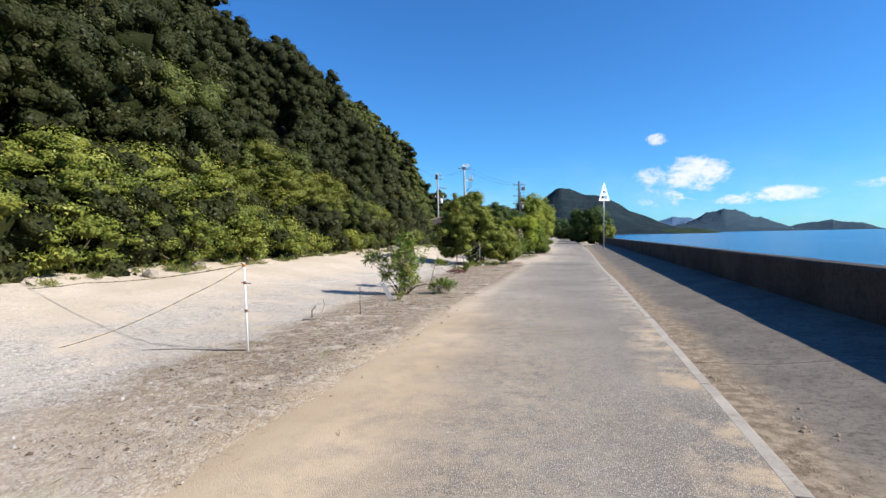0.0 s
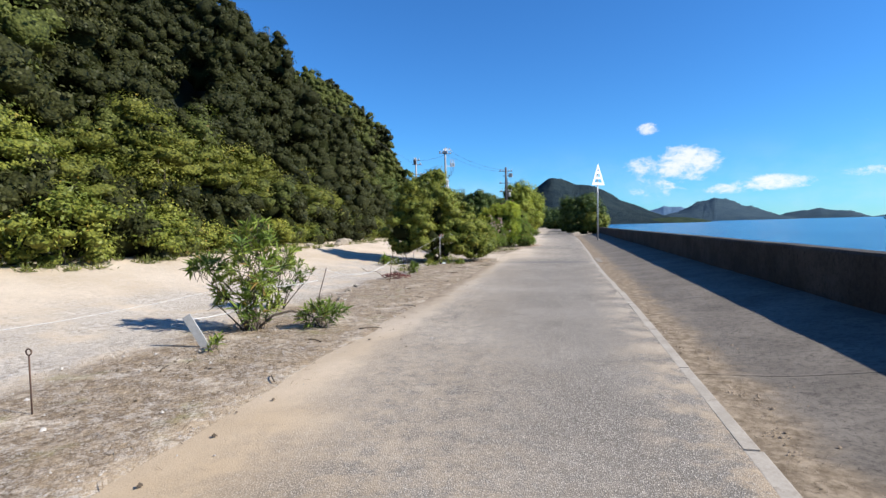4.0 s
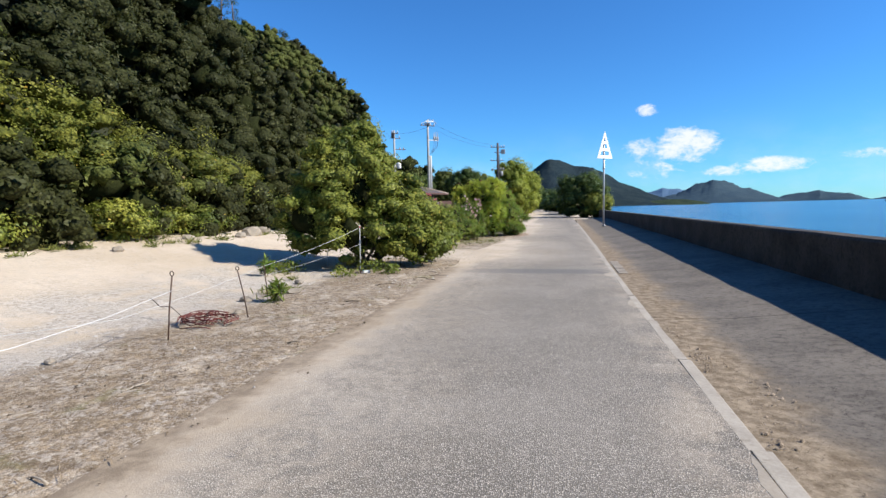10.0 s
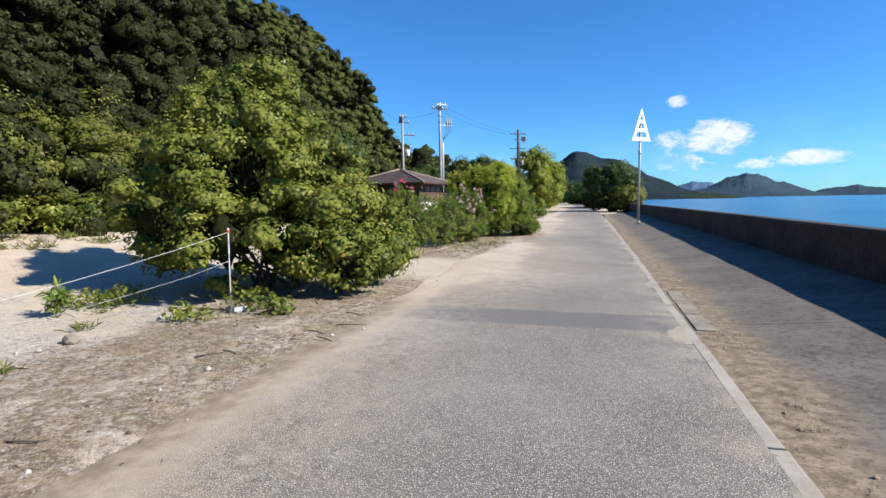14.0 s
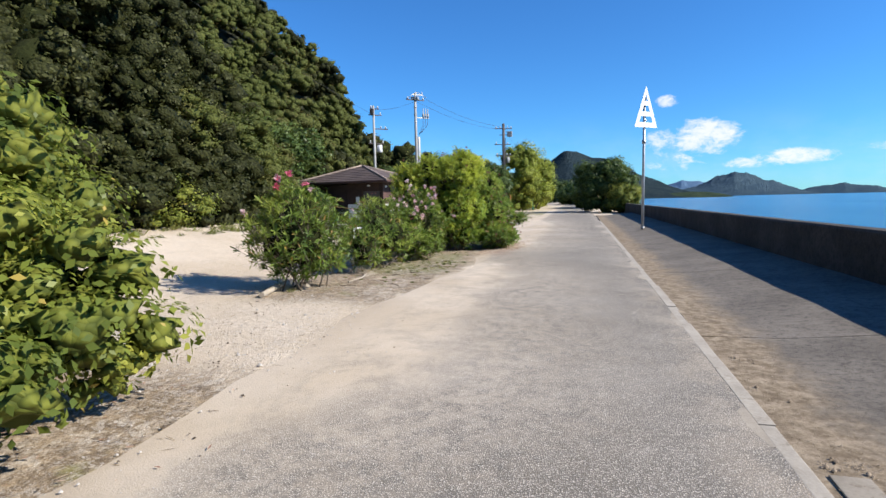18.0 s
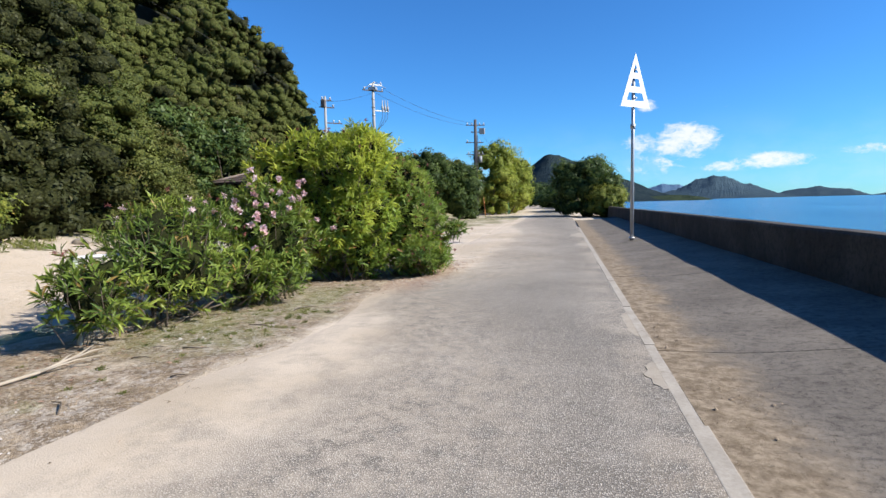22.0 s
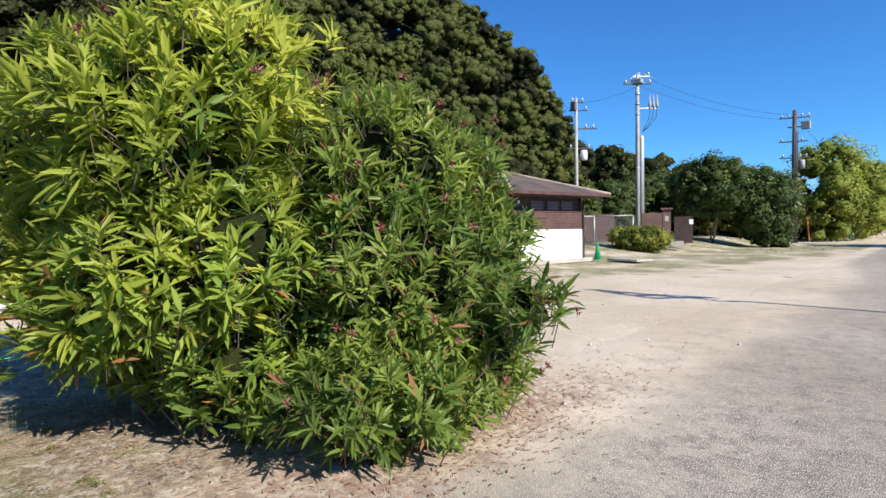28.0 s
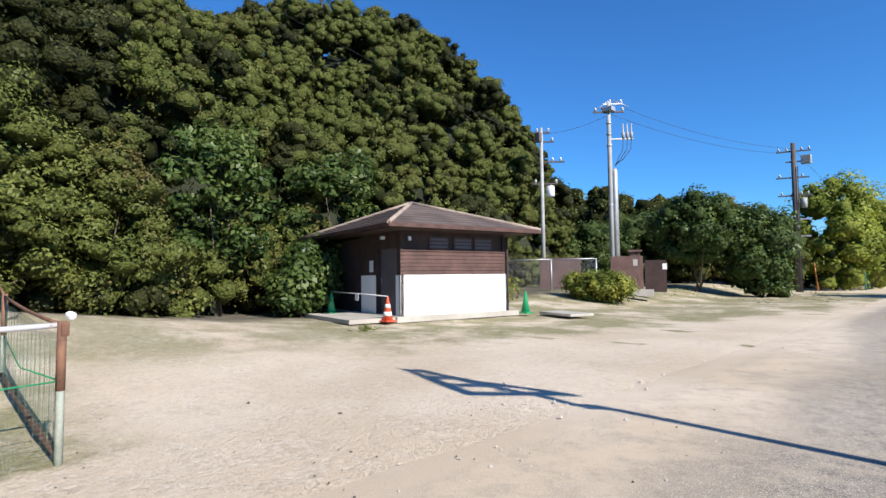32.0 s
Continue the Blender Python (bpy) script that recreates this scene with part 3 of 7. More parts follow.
M["crumb"] = two_scale("dark_verge_crumbs", (0.040, 0.028, 0.018), (0.15, 0.11, 0.07), 6, 60, 0.95, 0.004)
M["stone"] = two_scale("pebbles", (0.30, 0.27, 0.24), (0.60, 0.56, 0.50), 2.5, 30, 0.9, 0.003)
M["white"] = two_scale("white_paint", (0.74, 0.74, 0.73), (0.84, 0.84, 0.83), 1.5, 25, 0.5, 0.0008)
M["render_white"] = two_scale("white_render", (0.74, 0.735, 0.71), (0.82, 0.815, 0.80), 1.2, 50, 0.85, 0.0015)
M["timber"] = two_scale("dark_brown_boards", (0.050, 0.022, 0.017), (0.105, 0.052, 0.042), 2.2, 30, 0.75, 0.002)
# darker copy of the brown boards: the walls' shade is put into the colour
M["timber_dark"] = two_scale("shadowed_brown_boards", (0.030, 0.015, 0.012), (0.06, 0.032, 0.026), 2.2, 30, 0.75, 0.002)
M["roof"] = two_scale("brown_roof_sheets", (0.060, 0.042, 0.036), (0.125, 0.092, 0.078), 1.2, 20, 0.7, 0.003)
M["ridge"] = two_scale("weathered_ridge_caps", (0.24, 0.18, 0.14), (0.40, 0.32, 0.26), 2.0, 20, 0.8, 0.003)
M["door"] = two_scale("grey_steel_door", (0.085, 0.075, 0.085), (0.12, 0.105, 0.115), 1.5, 20, 0.5, 0.001)
M["slab"] = two_scale("porch_concrete", (0.33, 0.30, 0.26), (0.46, 0.43, 0.38), 1.2, 35, 0.92, 0.003)
M["galv"] = two_scale("galvanised_steel", (0.36, 0.37, 0.38), (0.52, 0.53, 0.54), 2.0, 30, 0.5, 0.001, 0.6)
M["pole_grey"] = two_scale("pole_concrete", (0.26, 0.26, 0.25), (0.40, 0.40, 0.39), 1.0, 25, 0.75, 0.002)
M["pole_dark"] = two_scale("dark_pole", (0.055, 0.045, 0.042), (0.11, 0.095, 0.09), 1.0, 25, 0.8, 0.002)
M["rust"] = two_scale("rusty_steel", (0.11, 0.055, 0.035), (0.24, 0.12, 0.07), 5, 50, 0.85, 0.002)
M["rust_dark"] = two_scale("dark_rusty_rod", (0.045, 0.025, 0.018), (0.11, 0.06, 0.04), 5, 50, 0.85, 0.002)
M["rail"] = two_scale("chipped_white_pipe", (0.46, 0.45, 0.46), (0.66, 0.64, 0.66), 5, 30, 0.55, 0.001, stain=(0.28, 0.15, 0.09))
M["wire"] = two_scale("green_net_wire", (0.10, 0.17, 0.12), (0.20, 0.28, 0.20), 4, 30, 0.7, 0.0005)
M["wire_dark"] = two_scale("cable_black", (0.02, 0.02, 0.022), (0.04, 0.04, 0.042), 4, 30, 0.6, 0.0005)
M["rope"] = two_scale("pale_rope", (0.42, 0.42, 0.42), (0.64, 0.63, 0.60), 8, 60, 0.85, 0.001)
def barrier_rope(t, bsdf, geo, out):
    x, y, z = xyz(t, geo)
    turn = math_node(t, "FRACT", math_node(t, "MULTIPLY", math_node(t, "ADD", x, math_node(t, "MULTIPLY", y, 0.6)), 4.5))
    worn = noise_tex(t, geo.outputs["Position"], 30.0, 4.0, 0.7)
    yellow = mix(t, worn, (0.36, 0.25, 0.05), (0.56, 0.42, 0.12))
    t.links.new(mix(t, math_node(t, "GREATER_THAN", turn, 0.55), yellow, (0.16, 0.15, 0.12)), bsdf.inputs["Base Color"])
    bsdf.inputs["Roughness"].default_value = 0.85
    bump(t, bsdf, worn, 0.5, 0.001)


M["rope_yellow"] = material("barrier_rope", barrier_rope)
M["green_plastic"] = two_scale("green_plastic", (0.01, 0.26, 0.10), (0.02, 0.34, 0.14), 3, 20, 0.4, 0.0008)
M["cone_red"] = two_scale("red_cone_plastic", (0.50, 0.06, 0.025), (0.62, 0.10, 0.04), 3, 20, 0.45, 0.0008)
M["orange"] = two_scale("orange_paint", (0.42, 0.15, 0.04), (0.55, 0.22, 0.07), 3, 20, 0.6, 0.001)
M["brown_wall"] = two_scale("brown_wall", (0.10, 0.055, 0.045), (0.17, 0.10, 0.085), 1.5, 25, 0.9, 0.003)
M["green_fence"] = two_scale("green_fence", (0.05, 0.20, 0.13), (0.10, 0.29, 0.19), 2, 20, 0.6, 0.001)
M["insulator"] = two_scale("white_porcelain", (0.66, 0.66, 0.68), (0.78, 0.78, 0.8), 3, 20, 0.25, 0.0005)
M["vine_red"] = two_scale("red_dry_vine", (0.075, 0.018, 0.016), (0.17, 0.045, 0.035), 4, 40, 0.8, 0.002)
# bluer and paler with distance: air haze put into the base colour
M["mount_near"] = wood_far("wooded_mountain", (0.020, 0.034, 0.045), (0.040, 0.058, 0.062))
M["mount_far"] = wood_far("haze_blue_hills", (0.045, 0.075, 0.105), (0.070, 0.105, 0.125))
M["mount_haze"] = wood_far("haze_pale_hills", (0.10, 0.17, 0.26), (0.12, 0.19, 0.28))
M["headland"] = wood_far("wooded_headland", (0.03, 0.05, 0.035), (0.065, 0.085, 0.05))

# ---- building helpers ----


def mesh_from(name, verts, faces, mat, shade=False):
    """A mesh from numpy arrays: verts (n, 3), faces (m, k)."""
    verts, faces = np.asarray(verts, np.float32), np.asarray(faces, np.int32)
    me = bpy.data.meshes.new(name)
    me.vertices.add(len(verts))
    me.vertices.foreach_set("co", verts.ravel())
    k = faces.shape[1]
    me.loops.add(faces.size)
    me.loops.foreach_set("vertex_index", faces.ravel())
    me.polygons.add(len(faces))
    me.polygons.foreach_set("loop_start", np.arange(0, faces.size, k, dtype=np.int32))
    if shade:
        me.polygons.foreach_set("use_smooth", np.ones(len(faces), bool))
    me.update(calc_edges=True)
    me.materials.append(mat)
    return me


def part(name, source, mat, parent=None, label=""):
    """One mesh object under a thing; source is a bmesh or a mesh."""
    if isinstance(source, bmesh.types.BMesh):
        me = bpy.data.meshes.new(name)
        source.to_mesh(me)
        source.free()
        me.materials.append(mat)
    else:
        me = source
    ob = new(name, me)
    ob.parent = parent
    if label:
        tagged(ob, label)
    return ob


def thing(name, label, category, group="", kind="", at=(0, 0, 0), rz=0.0):
    ob = new(name)
    ob.empty_display_size = 0.2
    ob.matrix_world = pose(*at, 0, 0, rz)
    return tagged(ob, label, category, group, kind)


def box(bm, centre, size, m=None, bevel=0.0):
    r = bmesh.ops.create_cube(bm, size=1.0)
    vs = r["verts"]
    bmesh.ops.scale(bm, vec=size, verts=vs)
    if bevel:
        es = list({e for v in vs for e in v.link_edges})
        out = bmesh.ops.bevel(bm, geom=es, offset=bevel, segments=2, affect="EDGES", profile=0.7)
        vs = list({v for f in out["faces"] for v in f.verts} | {v for v in vs if v.is_valid})
    bmesh.ops.translate(bm, vec=centre, verts=vs)
    if m is not None:
        bmesh.ops.transform(bm, matrix=m, verts=vs)
    return vs


def tube(bm, pts, radii, sides=8, cap=True):
    """A tapered tube along points."""
    pts = [Vector(p) for p in pts]
    if isinstance(radii, (int, float)):
        radii = [radii] * len(pts)
    rings, side = [], None
    for i, p in enumerate(pts):
        d = (pts[min(i + 1, len(pts) - 1)] - pts[max(i - 1, 0)]).normalized()
        if side is None:
            side = d.orthogonal().normalized()
        else:
            side = (side - d * side.dot(d))
            side = side.normalized() if side.length > 1e-6 else d.orthogonal().normalized()
        up = d.cross(side)
        rings.append([bm.verts.new(p + (side * math.cos(a) + up * math.sin(a)) * radii[i]) for a in (2 * math.pi * k / sides for k in range(sides))])
    for a, b in zip(rings, rings[1:]):
        for k in range(sides):
            f = bm.faces.new((a[k], a[(k + 1) % sides], b[(k + 1) % sides], b[k]))
            f.smooth = True
    if cap:
        bm.faces.new(list(reversed(rings[0])))
        bm.faces.new(rings[-1])


def tube_part(name, pts, radii, mat, parent=None, sides=8, label=""):
    bm = bmesh.new()
    tube(bm, pts, radii, sides)
    return part(name, bm, mat, parent, label)


def box_part(name, centre, size, mat, parent=None, label="", bevel=0.0, m=None):
    bm = bmesh.new()
    box(bm, centre, size, m, bevel)
    return part(name, bm, mat, parent, label)


RNG = np.random.default_rng(7)


def unit(v):
    return v / np.maximum(np.linalg.norm(v, axis=-1, keepdims=True), 1e-9)


def leaf_mesh(name, base, along, normal, length, width, mat, lance=False, fold=0.18, droop=0.0, soft=None):
    """Folded leaves: each an island of its own. base, along, normal: (n, 3); length, width: (n,)."""
    n = len(base)
    along = unit(along)
    side = unit(np.cross(along, normal))
    nor = np.cross(side, along)
    L, W = length[:, None], width[:, None]
    down = np.array([0, 0, -1.0]) * (droop * L)
    tip = base + along * L + down
    if lance:
        lift = nor * W * fold
        m1, m2 = base + along * L * 0.35 + down * 0.12, base + along * L * 0.72 + down * 0.5
        v = np.stack([base, m1 + side * W * 0.5 + lift, m2 + side * W * 0.36 + lift, tip, m2 - side * W * 0.36 + lift, m1 - side * W * 0.5 + lift], 1)
        f = np.array([[0, 1, 2, 3], [0, 3, 4, 5]])
        k = 6
    else:
        mid_ = base + along * L * 0.45 + nor * W * fold + down * 0.3
        v = np.stack([base, mid_ + side * W * 0.5, tip, mid_ - side * W * 0.5], 1)
        f = np.array([[0, 1, 2], [0, 2, 3]])
        k = 4
    faces = (np.arange(n)[:, None, None] * k + f[None]).reshape(-1, f.shape[1])
    me = mesh_from(name, v.reshape(-1, 3), faces, mat, soft is not None)
    if soft is not None:
        # leaves take the light of the tuft they lie on
        me.normals_split_custom_set_from_vertices(np.repeat(unit(soft * 0.75 + nor * 0.25), k, axis=0).tolist())
    return me


def rand_dirs(n, up=0.0):
    d = RNG.normal(size=(n, 3))
    d[:, 2] += up
    return unit(d)


def clump_leaves(centres, radii, per, size, up=0.25, flat=0.85, jitter=0.36, deep=0.72):
    """Leaves lying like scales over rounded clumps. Returns arrays for leaf_mesh."""
    counts = np.maximum(4, (per * radii ** 2).astype(int))
    idx = np.repeat(np.arange(len(centres)), counts)
    n = len(idx)
    d = rand_dirs(n, 0.35)
    shell = RNG.uniform(deep, 1.10, n)
    pos = centres[idx] + d * (radii[idx] * shell)[:, None] * np.array([1, 1, flat])
    normal = unit(d + rand_dirs(n) * jitter + np.array([0, 0, up]))
    along = unit(np.cross(normal, rand_dirs(n)) + d * 0.25 + np.array([0, 0, -0.25]))
    length = size * RNG.uniform(0.65, 1.35, n)
    return pos, along, normal, length, length * RNG.uniform(0.46, 0.70, n), d + np.array([0, 0, 0.15])


def tuft_mesh(name, arrays, mat):
    return leaf_mesh(name, *arrays[:5], mat, soft=arrays[5])


def blobs(name, centres, radii, mat, flat=0.85, rough=0.30, cuts=2):
    """Lumpy rounded masses, joined: the dense inside of crowns."""
    bm = bmesh.new()
    bmesh.ops.create_icosphere(bm, subdivisions=cuts, radius=1.0)
    v0 = np.array([v.co for v in bm.verts])
    f0 = np.array([[v.index for v in f.verts] for f in bm.faces])
    bm.free()
    n, k = len(centres), len(v0)
    bumpy = 1 + 0.22 * np.sin(v0 @ RNG.normal(0, 3.0, (3, n)) + RNG.uniform(0, 6, n)).T + RNG.uniform(-rough, rough, (n, k))
    v = centres[:, None] + v0[None] * (radii[:, None] * bumpy)[..., None] * np.array([1, 1, flat])
    f = (np.arange(n)[:, None, None] * k + f0[None]).reshape(-1, 3)
    return mesh_from(name, v.reshape(-1, 3), f, mat)


# ---- plan ----


def kerb_x(y):
    """Inner edge of the kerb: nearly straight, bowing a hand's width over the lane's length."""
    ys = (-20.0, 0.0, 5.0, 9.0, 13.0, 17.0, 22.0, 27.0, 31.0, 35.0, 41.0, 47.0, 60.0, 120.0)
    xs = (1.20, 1.23, 1.28, 1.34, 1.39, 1.42, 1.40, 1.44, 1.50, 1.565, 1.645, 1.70, 1.84, 2.55)
    return sum(np.interp(np.asarray(y) + d, ys, xs) for d in (-2.0, -1.0, 0.0, 1.0, 2.0)) / 5


def wall_x(y):
    return 4.22 + 0.0125 * (y - 4.0)


def road_left(y):
    return -2.72 + 0.5 * np.exp(-((y - 38.8) / 2.2) ** 2) - 0.2 * np.exp(-((y - 33) / 2.0) ** 2)


def step(v, lo, hi):
    s = np.clip((v - lo) / (hi - lo), 0, 1)
    return s * s * (3 - 2 * s)


FOOT = np.array([(-12.6, -70.0), (-12.6, 44.0), (-14.6, 50.0), (-16.8, 55.0), (-18.0, 60.0), (-18.6, 68.0), (-19.8, 78.0), (-22.5, 86.0), (-28.0, 94.0), (-40.0, 101.0), (-90.0, 108.0)])


def inside_hill(x, y):
    """Distance into the hill from its foot, negative outside."""
    p = np.stack([x, y], -1)[..., None, :]
    a, b = FOOT[:-1], FOOT[1:]
    ab = b - a
    s = np.clip(((p - a) * ab).sum(-1) / (ab * ab).sum(-1), 0, 1)
    d = np.linalg.norm(p - (a + s[..., None] * ab), axis=-1)
    k = d.argmin(-1)
    pa = p[..., 0, :] - a[k]
    sign = np.where(ab[k][..., 0] * pa[..., 1] - ab[k][..., 1] * pa[..., 0] > 0, 1.0, -1.0)
    return d.min(-1) * sign


def lot_z(x, y):
    """Height of the sand lot: it rises towards the slope."""
    z = 0.92 * step(-x, 5.5, 14.5) * (0.15 + 0.85 * step(-y, -56.0, -45.0))
    z = z + 0.55 * step(y, 60.0, 72.0) * step(-x, 8.5, 13.5)
    return z


def hill_z(x, y):
    d = inside_hill(x, y)
    high = 27.0 - 3.4 * step(y, 34, 62) - 0.7 * step(y, 62, 76)
    scale = 14.0 - 7.5 * step(y, 55, 74)
    return np.where(d > 0, lot_z(x, y) + high * (1 - np.exp(-np.maximum(d, 0) / scale)), lot_z(x, y))


def ground():
    xs = np.concatenate([[-2500, -900, -400, -200, -120, -90, -70], np.arange(-60, -16, 1.0), np.arange(-16, 1.6, 0.32), [2.4, 3.2, 4.2, 5.6, 5.9, 30, 200, 1000, 3500]])
    ys = np.concatenate([[-2500, -800, -300, -150, -100, -70, -40, -20, -10], np.arange(-5, 62, 0.4), np.arange(62, 110, 1.5), [115, 125, 140, 160, 200, 300, 500, 900, 1600, 4500]])
    X, Y = np.meshgrid(xs, ys)
    Z = hill_z(X, Y) - 0.12
    rough = np.vectorize(lambda a, b: noise.noise((a * 0.7, b * 0.7, 0.0)) * 0.02 + noise.noise((a * 2.3, b * 2.3, 4.0)) * 0.012)(X, Y)
    near = (X > -60) & (X < 2) & (Y > -20) & (Y < 110)
    Z = lot_z(X, Y) + np.where(near, rough, 0) * step(road_left(Y) - X, -0.7, 0.3) - 0.03 * step(X - road_left(Y), -0.2, 0.7)
    edge = np.vectorize(lambda a, b: noise.noise((a * 1.7, b * 1.1, 8.0)))(X, Y)
    Z = Z + np.where(near, edge * 0.022 * np.exp(-((X - road_left(Y) - 0.3) / 0.5) ** 2), 0)
    Z = np.where(X > 1.5, -0.06, Z)
    Z = np.where(X > 5.7, -5.0, Z)
    Z = np.where(X > 1000, -5.0, Z)
    n, m = X.shape
    i = np.arange(n * m).reshape(n, m)
    f = np.stack([i[:-1, :-1], i[:-1, 1:], i[1:, 1:], i[1:, :-1]], -1).reshape(-1, 4)
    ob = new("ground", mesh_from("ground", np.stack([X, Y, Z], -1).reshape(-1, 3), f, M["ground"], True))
    tagged(ob, "pale pinkish granite sand lot with a littered brown verge", "ground", kind="structure")


def road():
    ys = list(np.arange(-14, 70, 0.5)) + list(np.arange(70, 210, 5.0))
    rows, nx = [], 14
    for y in ys:
        right = float(kerb_x(min(y, 75))) - 0.002
        left = float(road_left(y)) if y < 75 else -3.0 - (y - 75) * 0.012
        for k in range(nx + 1):
            s = k / nx
            x = left + (right - left) * s
            z = 0.016 - 0.05 * max(0, (0.16 - s) / 0.16) ** 1.5 + 0.006 * noise.noise((x * 0.8, y * 0.5, 9.0))
            rows.append((x, y, z))
    i = np.arange(len(ys) * (nx + 1)).reshape(len(ys), nx + 1)
    f = np.stack([i[:-1, :-1], i[:-1, 1:], i[1:, 1:], i[1:, :-1]], -1).reshape(-1, 4)
    ob = new("road", mesh_from("road", rows, f, M["road"], True))
    tagged(ob, "worn grey asphalt lane with sand blown over its edge", "road", kind="structure")


def seaside():
    # kerb: cast strips with open joints
    kerb = thing("kerb", "narrow pale concrete kerb strip flush with the asphalt", "kerb", kind="structure")
    rr = random.Random(3)
    y = -12.0
    while y < 62:
        ln = rr.choice((1.8, 2.0, 2.0, 2.4))
        bm = bmesh.new()
        w = 0.11 + rr.uniform(-0.012, 0.012)
        h = 0.012 + rr.uniform(-0.005, 0.005)
        x = float(kerb_x(y + ln / 2))
        box(bm, (w / 2, 0, h / 2 - 0.05), (w, ln - 0.012, h + 0.1), bevel=0.008)
        for v in bm.verts:
            v.co.x += 0.006 * noise.noise((v.co.x * 5, (v.co.y + y) * 2.0, 1.0))
        ob = part("kerb_piece", bm, M["kerb"], kerb)
        ob.matrix_basis = pose(x, y + ln / 2, 0, 0, 0, -0.7 + rr.uniform(-0.25, 0.25))
        y += ln
    apron = thing("apron", "stained grey concrete apron sloping up to the seawall", "apron", kind="structure")
    y = -14.0
    while y < 70:
        ln = 5.2
        bm = bmesh.new()
        nx, ny = 12, 16
        vs = []
        for j in range(ny + 1):
            for k in range(nx + 1):
                yy = y + 0.006 + (ln - 0.012) * j / ny
                a = float(kerb_x(yy)) + 0.10
                b = wall_x(yy)
                s = k / nx
                vs.append(bm.verts.new((a + (b - a) * s, yy, 0.006 + 0.20 * max(0, s - 0.28) / 0.72 + 0.010 * noise.noise((a + s * 3, yy * 0.8, 3.0)))))
        for j in range(ny):
            for k in range(nx):
                f = bm.faces.new([vs[j * (nx + 1) + k], vs[j * (nx + 1) + k + 1], vs[(j + 1) * (nx + 1) + k + 1], vs[(j + 1) * (nx + 1) + k]])
                f.smooth = True
        for e in bm.edges:
            e.smooth = not e.is_boundary
        ex = bmesh.ops.extrude_face_region(bm, geom=bm.faces[:])
        for e in bm.edges:
            if len(e.link_faces) == 2 and e.calc_face_angle() > 0.6:
                e.smooth = False
        bmesh.ops.translate(bm, vec=(0, 0, -0.14), verts=[g for g in ex["geom"] if isinstance(g, bmesh.types.BMVert)])
        bmesh.ops.recalc_face_normals(bm, faces=bm.faces)
        part("concrete_panel", bm, M["apron"], apron)
        y += ln
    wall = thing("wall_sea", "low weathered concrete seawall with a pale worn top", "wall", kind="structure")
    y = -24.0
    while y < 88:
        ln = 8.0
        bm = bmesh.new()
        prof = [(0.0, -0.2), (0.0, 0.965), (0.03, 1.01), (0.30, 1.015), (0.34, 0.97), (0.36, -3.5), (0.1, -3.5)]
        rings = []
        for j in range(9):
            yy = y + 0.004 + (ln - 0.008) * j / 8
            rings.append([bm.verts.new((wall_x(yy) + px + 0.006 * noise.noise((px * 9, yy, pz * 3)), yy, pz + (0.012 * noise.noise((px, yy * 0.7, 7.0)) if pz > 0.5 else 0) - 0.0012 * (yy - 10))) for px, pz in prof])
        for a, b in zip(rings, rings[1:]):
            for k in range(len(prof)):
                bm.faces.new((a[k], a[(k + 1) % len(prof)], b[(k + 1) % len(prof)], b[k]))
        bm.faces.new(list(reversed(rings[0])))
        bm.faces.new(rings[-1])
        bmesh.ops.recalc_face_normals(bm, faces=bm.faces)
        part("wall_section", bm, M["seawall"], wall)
        y += ln
    sea = new("water", mesh_from("water", [(5.8, -2000, -2.4), (4700, -2000, -2.4), (4700, 4900, -2.4), (5.8, 4900, -2.4), (-4500, 4900, -2.4), (-4500, 420, -2.4), (5.8, 420, -2.4)], [(0, 1, 2, 3), (6, 3, 4, 5)], M["water"]))
    tagged(sea, "calm blue sea with fine ripples", "sea", kind="structure")


def ridge_line(name, label, dist, profile, mat, depth, rough):
    """A wooded range: heights over bearings (radians east of the road's line), as a mound of that depth."""
    pts = np.array(profile)
    n, m = 160, 26
    az = np.linspace(pts[0, 0], pts[-1, 0], n)
    h = np.interp(az, pts[:, 0], pts[:, 1])
    rows = []
    for j in range(m):
        s = j / (m - 1) * 2 - 1
        for k in range(n):
            d = dist + s * depth
            fall = max(0.0, 1 - abs(s)) ** 0.8
            x, y = math.sin(az[k]) * d, math.cos(az[k]) * d
            z = h[k] * fall
            z += rough * fall * (noise.noise((x / 60, y / 60, 1.0)) + 0.6 * noise.noise((x / 22, y / 22, 3.0)) + 0.35 * noise.noise((x / 9, y / 9, 5.0))) * min(1, h[k] / 30)
            rows.append((x, y, z - 3.0))
    i = np.arange(n * m).reshape(m, n)
    f = np.stack([i[:-1, :-1], i[:-1, 1:], i[1:, 1:], i[1:, :-1]], -1).reshape(-1, 4)
    ob = new(name, mesh_from(name, rows, f, mat, True))
    return tagged(ob, label, "mountain", kind="structure")


